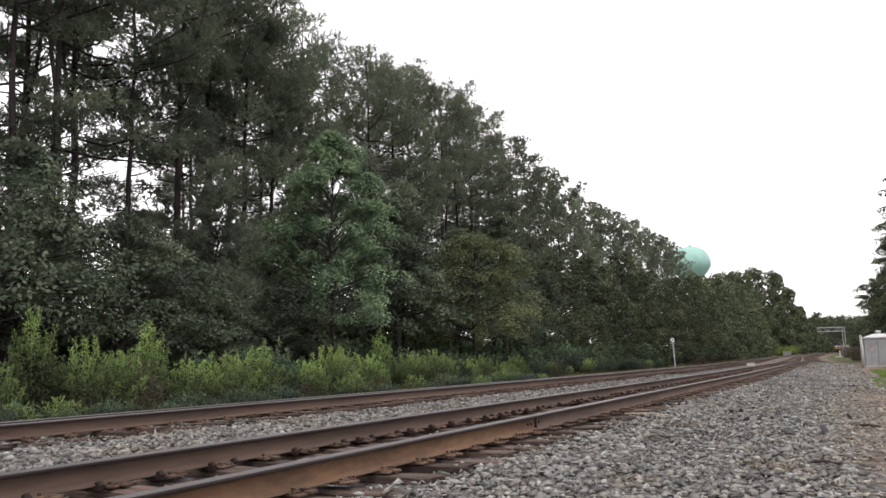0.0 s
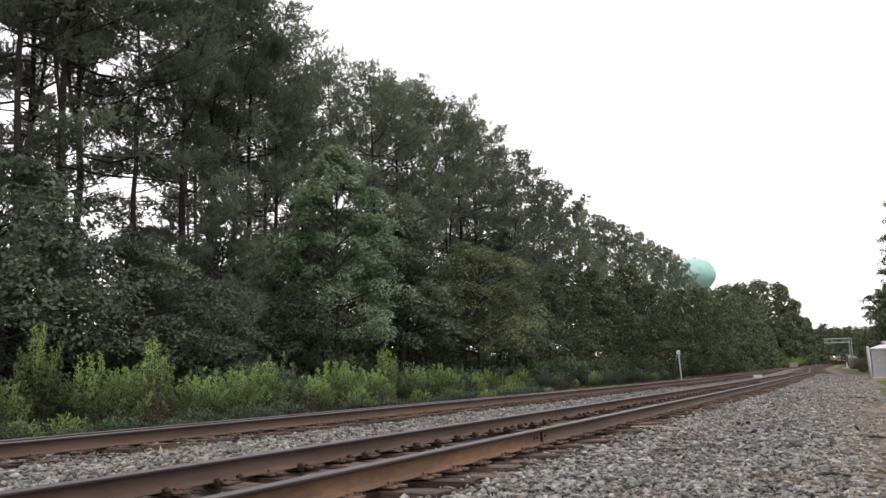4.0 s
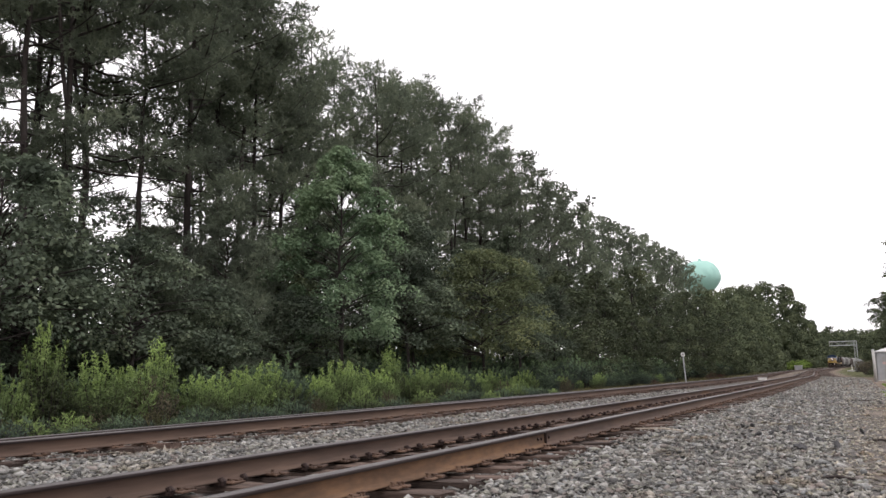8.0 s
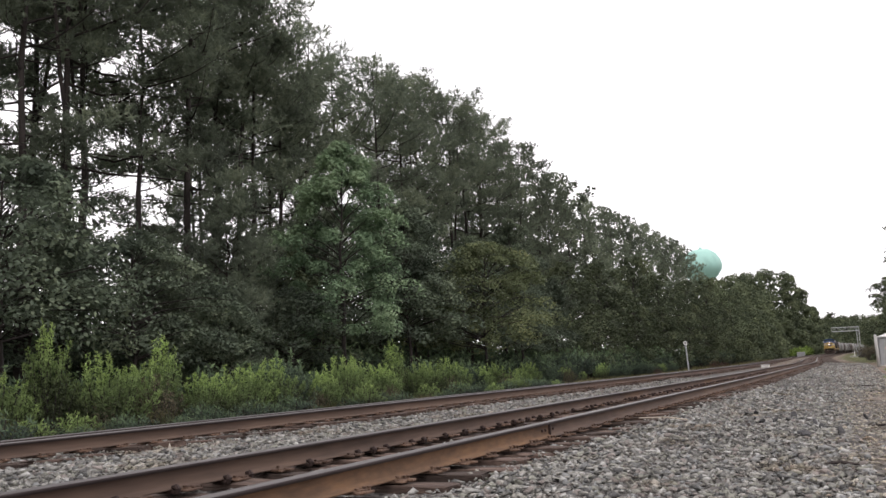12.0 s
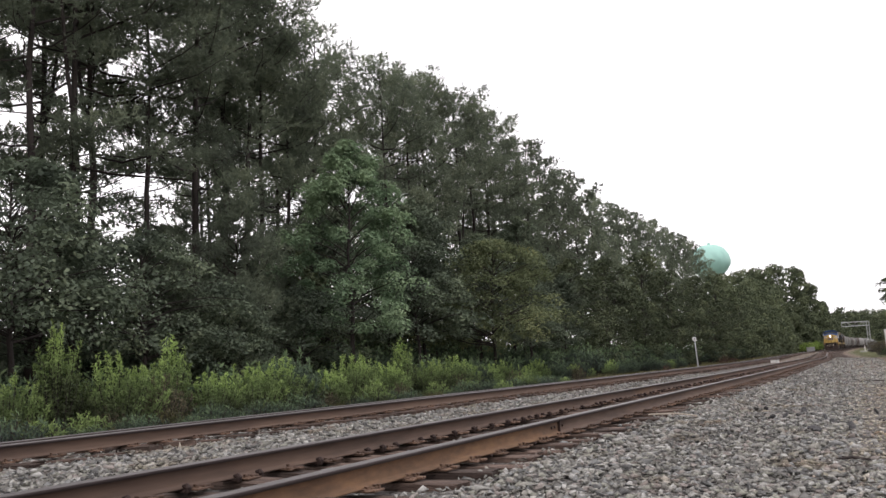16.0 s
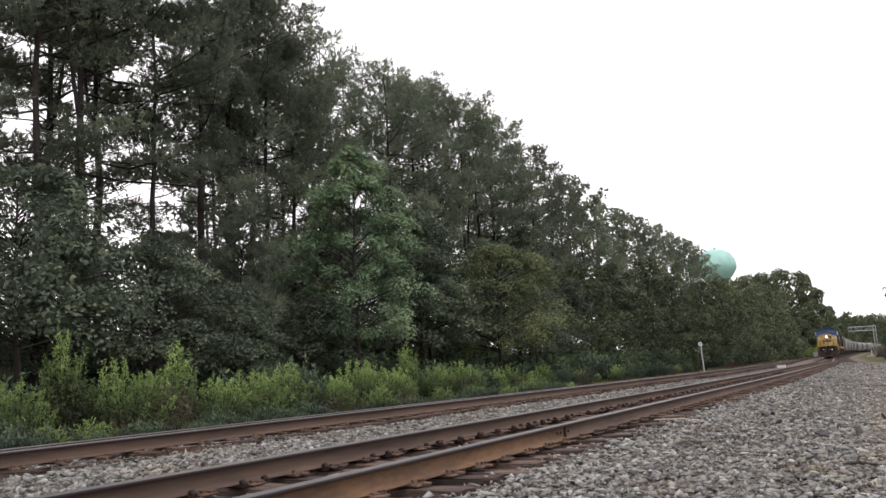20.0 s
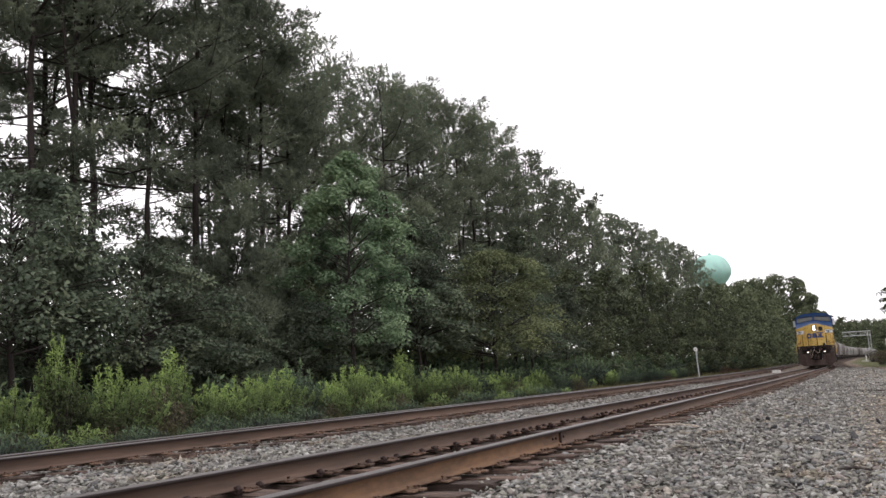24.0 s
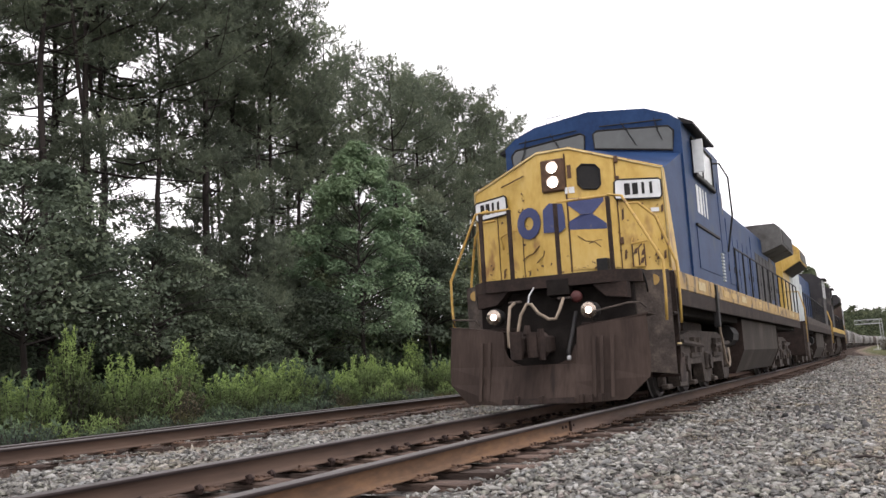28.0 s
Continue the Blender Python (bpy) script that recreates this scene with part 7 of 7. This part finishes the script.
def trailing_locomotive(reverse, hood_a, hood_b, end_mat, label, cab_mat, wing):
    """A hood unit, its radiator end or its cab leading."""
    ob = thing("locomotive", None, label, "locomotive", "locomotives of the train")
    L = 20.6

    def Y(y):
        return L - y if reverse else y

    def span(a, b):
        return sorted((Y(a), Y(b)))

    sets = underframe(ob, 0.0, L, sorted((Y(4.0), Y(16.6))), span(7.2, 13.6), M_YELLOW if not reverse else M_DUSTY)
    part("nose", prism([(-1.0, 1.70), (1.0, 1.70), (1.0, 2.9), (0.8, 3.1), (-0.8, 3.1), (-1.0, 2.9)], "y", *span(1.2, 2.8)), cab_mat, ob)
    part("cab", prism([(-1.52, 1.70), (1.52, 1.70), (1.52, 4.25), (1.1, 4.55), (0, 4.66), (-1.1, 4.55), (-1.52, 4.25)], "y", *span(2.8, 5.2)), cab_mat, ob)
    for x in (-1, 1):
        w = part("side_window", box(*sorted((x * 1.52, x * 1.535)), *span(3.2, 4.9), 3.35, 4.1), M_GLASS, ob)
        y0, y1 = span(3.15, 4.95)
        part("window_frame", tube([(x * 1.54, y0, 3.3), (x * 1.54, y1, 3.3), (x * 1.54, y1, 4.14), (x * 1.54, y0, 4.14), (x * 1.54, y0, 3.3), (x * 1.54, y1, 3.3)], 0.035, 5), M_NUMBER_WHITE if reverse else M_BLACK, w)
        part("roof_visor", box(*sorted((x * 1.5, x * 1.72)), *span(2.9, 5.1), 4.22, 4.27, 0.005), M_BLACK, ob)
        y = 5.9
        k = 0
        while y < 15.6:
            a, b = span(y, y + 0.78)
            part("hood_door", box(*sorted((x * 0.90, x * 0.918)), a, b, 1.95, 3.6, 0.006), hood_a if y < 11 else hood_b, ob)
            y += 0.86
        rail_run(ob, x * 1.50, *span(6.0, 19.8), 1.70, 2.75, 1.15, M_BLACK)
    hood = [(-0.90, 1.70), (0.90, 1.70), (0.90, 4.05), (0.70, 4.30), (-0.70, 4.30), (-0.90, 4.05)]
    part("hood_front", prism(hood, "y", *span(5.2, 12.0)), hood_a, ob)
    part("hood_rear", prism(hood, "y", *span(12.0, 17.2)), hood_b, ob)
    part("hood_end", prism(hood, "y", *span(17.2, 20.0)), end_mat, ob)
    if wing:
        part("radiator", prism([(-0.93, 3.6), (0.93, 3.6), (1.54, 3.95), (1.54, 4.40), (1.34, 4.58), (-1.34, 4.58), (-1.54, 4.40), (-1.54, 3.95)], "y", *span(16.4, 19.9)), end_mat, ob)
        for x in (-1, 1):
            part("radiator_grille", box(*sorted((x * 1.54, x * 1.556)), *span(16.7, 19.6), 4.0, 4.36, 0.004), M_RADGREY, ob)
        part("radiator_soffit", slab([(0.95, Y(16.45), 3.58), (1.53, Y(16.45), 3.92), (1.53, Y(19.85), 3.92), (0.95, Y(19.85), 3.58)], 0.01), M_BLACK, ob)
    for k in (0, 1):
        e = (-0.12, L - 0.0)[k]
        s = 1 if k == 0 else -1
        coupler(ob, e, s)
        part("pilot", box(-1.45, 1.45, *sorted((e + s * 0.15, e + s * 0.25)), 0.45, 1.6, 0.01), M_GRIME, ob)
        for x in (-1, 1):
            part("stairwell", box(*sorted((x * 1.15, x * 1.54)), *sorted((e + s * 0.25, e + s * 1.05)), 0.4, 1.6, 0.02), M_GRIME if not reverse else M_DUSTY, ob)
            part("corner_handrail", tube([(x * 1.54, e + s * 0.30, 0.9), (x * 1.56, e + s * 0.30, 2.1), (x * 1.40, e + s * 0.30, 2.75), (x * 0.8, e + s * 0.30, 2.80)], 0.022, 6), M_YELLOW_RAIL, ob, "", True)
    part("hood_vent", box(-0.4, 0.4, *span(9.0, 11.0), 4.30, 4.5, 0.02), M_BLACK, ob)
    part("horn_cluster", box(-0.2, 0.2, *span(5.4, 5.8), 4.30, 4.72, 0.03), M_BLACK, ob)
    return ob, sets


M_HOPPERS = [
    mat("pale_grey_hopper", [(0.22, 0.215, 0.205), (0.33, 0.32, 0.305)], 1.2, 0.7, bump=0.1, spec=0.08, stain=(0.16, 0.13, 0.11), stain_scale=0.7, stretch=(1, 1, 0.4)),
    mat("grey_hopper", [(0.095, 0.092, 0.088), (0.16, 0.155, 0.15)], 1.2, 0.7, bump=0.1, spec=0.08, stain=(0.17, 0.14, 0.12), stain_scale=0.7, stretch=(1, 1, 0.4)),
    mat("brown_grey_hopper", [(0.055, 0.040, 0.035), (0.10, 0.078, 0.068)], 1.2, 0.75, bump=0.1, spec=0.08, stain=(0.11, 0.08, 0.07), stain_scale=0.7, stretch=(1, 1, 0.4)),
]


def hopper_car(body_mat, label):
    """A covered hopper with rounded sides, sloped ends and two four-wheel trucks."""
    ob = thing("hopper_car", None, label, "freight car", "freight cars of the train")
    L = 16.6
    side = [(-0.9, 1.15), (0.9, 1.15), (1.45, 1.7), (1.55, 2.7), (1.48, 3.7), (1.15, 4.25), (0.6, 4.45), (-0.6, 4.45), (-1.15, 4.25), (-1.48, 3.7), (-1.55, 2.7), (-1.45, 1.7)]
    bm = bmesh.new()
    rings = []
    for y, zlo in ((1.0, 2.9), (3.0, 1.5), (L - 3.0, 1.5), (L - 1.0, 2.9)):
        rings.append([bm.verts.new((x, y, max(z, zlo - 0.25 + 0.25 * abs(x)))) for x, z in side])
    n = len(side)
    bm.faces.new(rings[0][::-1])
    bm.faces.new(rings[-1])
    for a, b in zip(rings, rings[1:]):
        for i in range(n):
            bm.faces.new((a[i], a[(i + 1) % n], b[(i + 1) % n], b[i]))
    bmesh.ops.recalc_face_normals(bm, faces=bm.faces[:])
    part("body", bm, body_mat, ob)
    part("roof_walk", box(-0.35, 0.35, 1.2, L - 1.2, 4.50, 4.55), M_STEEL, ob)
    for y in (3.4, 6.6, 9.8, 13.0):
        part("hatch", lathe([(0.32, 0), (0.32, 0.08), (0.2, 0.12)], "z", 10, (0, y + 0.3, 4.555)), body_mat, ob)
    for x in (-1, 1):
        part("side_sill", box(*sorted((x * 1.38, x * 1.5)), 0.3, L - 0.3, 1.25, 1.5, 0.01), body_mat, ob)
        for y in (0.5, L - 0.5):
            part("corner_post", box(*sorted((x * 1.32, x * 1.42)), y - 0.06, y + 0.06, 1.5, 3.9, 0.01), body_mat, ob)
        part("ladder", tube([(x * 1.5, 0.85, 1.3), (x * 1.5, 0.85, 4.2)], 0.025, 5), M_STEEL, ob)
    for y in (4.6, 8.3, 12.0):
        bm = bmesh.new()
        lo = [bm.verts.new(c) for c in ((-0.5, y - 0.4, 0.45), (0.5, y - 0.4, 0.45), (0.5, y + 0.4, 0.45), (-0.5, y + 0.4, 0.45))]
        hi = [bm.verts.new(c) for c in ((-1.3, y - 1.6, 1.6), (1.3, y - 1.6, 1.6), (1.3, y + 1.6, 1.6), (-1.3, y + 1.6, 1.6))]
        bm.faces.new(lo[::-1])
        bm.faces.new(hi)
        for i in range(4):
            bm.faces.new((lo[i], lo[(i + 1) % 4], hi[(i + 1) % 4], hi[i]))
        part("discharge_chute", bm, body_mat, ob)
    part("centre_sill", box(-0.25, 0.25, -0.25, L + 0.25, 0.8, 1.15), M_GRIME, ob)
    sets = []
    for yc in (2.0, L - 2.0):
        for x in (-1.0, 1.0):
            part("truck_side_frame", prism([(yc - 1.15, 0.36), (yc - 1.15, 0.62), (yc - 0.5, 0.80), (yc + 0.5, 0.80), (yc + 1.15, 0.62), (yc + 1.15, 0.36), (yc + 0.6, 0.40), (yc + 0.3, 0.24), (yc - 0.3, 0.24), (yc - 0.6, 0.40)], "x", x - 0.07, x + 0.07), M_DUSTY, ob)
        part("truck_bolster", box(-0.95, 0.95, yc - 0.2, yc + 0.2, 0.45, 0.8), M_GRIME, ob)
        for dy in (-0.88, 0.88):
            sets.append(wheelset(ob, yc + dy, 0.46, 10))
    return ob, sets


lead, lead_sets = lead_locomotive()
second, second_sets = trailing_locomotive(True, M_BLUE, M_PALE, M_YELLOW, "blue and yellow locomotive running hood first behind the leader", M_DARKLOCO, True)
third, third_sets = trailing_locomotive(False, M_DARKLOCO, M_DARKLOCO, M_DARKLOCO, "sooty dark locomotive, third in the train", M_DARKLOCO, True)
hoppers = []
for k, label in enumerate(("pale grey covered hopper car with dirt streaks", "grey covered hopper car with dirt streaks", "brown-grey covered hopper car with rust streaks")):
    hoppers.append(hopper_car(M_HOPPERS[k], label)[0])
order = [2, 0, 1, 0, 2, 0, 1, 2, 0, 1, 2, 0, 0, 1, 0, 1, 0, 0, 2, 1, 0, 0, 1, 0, 2, 0, 0, 1, 0, 0]
cars = []
for i, k in enumerate(order):
    first_use = order.index(k) == i
    cars.append(hoppers[k] if first_use else copy_thing(hoppers[k], Matrix()))


# ---- what moves ----
SPEED, NOSE_AT_END = 18.32, 11.64
# each vehicle: how far its own zero lies behind the lead unit's nose, and its two truck centres
CONSIST = [(lead, 0.0, 4.25, 16.7), (second, 22.6, 4.0, 16.6), (third, 44.2, 4.0, 16.6)]
for i, car in enumerate(cars):
    CONSIST.append((car, 65.9 + 17.4 * i, 2.0, 14.6))


def nose_at(t):
    """Where the lead unit's nose is along the line; the clip's last picture comes a shade early."""
    return NOSE_AT_END + SPEED * (28.0 - t) + (0.79 if t > 27.97 else 0.0)


def on_line(s, a, b):
    """The pose of a vehicle whose zero is at s and whose trucks stand a and b behind it."""
    p, _ = rail_point(s + a, 0.0, RAIL_TOP)
    q, _ = rail_point(s + b, 0.0, RAIL_TOP)
    d = (q - p).normalized()
    r = d.cross(Vector((0, 0, 1))).normalized()
    u = r.cross(d)
    m = Matrix((r, d, u)).transposed().to_4x4()
    return Matrix.Translation(p - d * a) @ m


def motions():
    """The train runs in along the near track at a steady speed, its wheels rolling."""
    times = [0.5 * k for k in range(56)] + [27.8, 27.9, 28.0]
    for ob, back, a, b in CONSIST:
        walk(ob, [(t, on_line(nose_at(t) + back, a, b)) for t in times])
    frames = [k / 30 for k in range(0, 841)]
    rolling = [w for ob, *_ in CONSIST[:5] for w in ob.children if w.name.startswith("wheelset")]
    for w in rolling:
        r, at = w["radius"], w.location.copy()
        walk(w, [(t, Matrix.Translation(at) @ Matrix.Rotation((nose_at(0) - nose_at(t)) / r, 4, "X")) for t in frames])


motions()
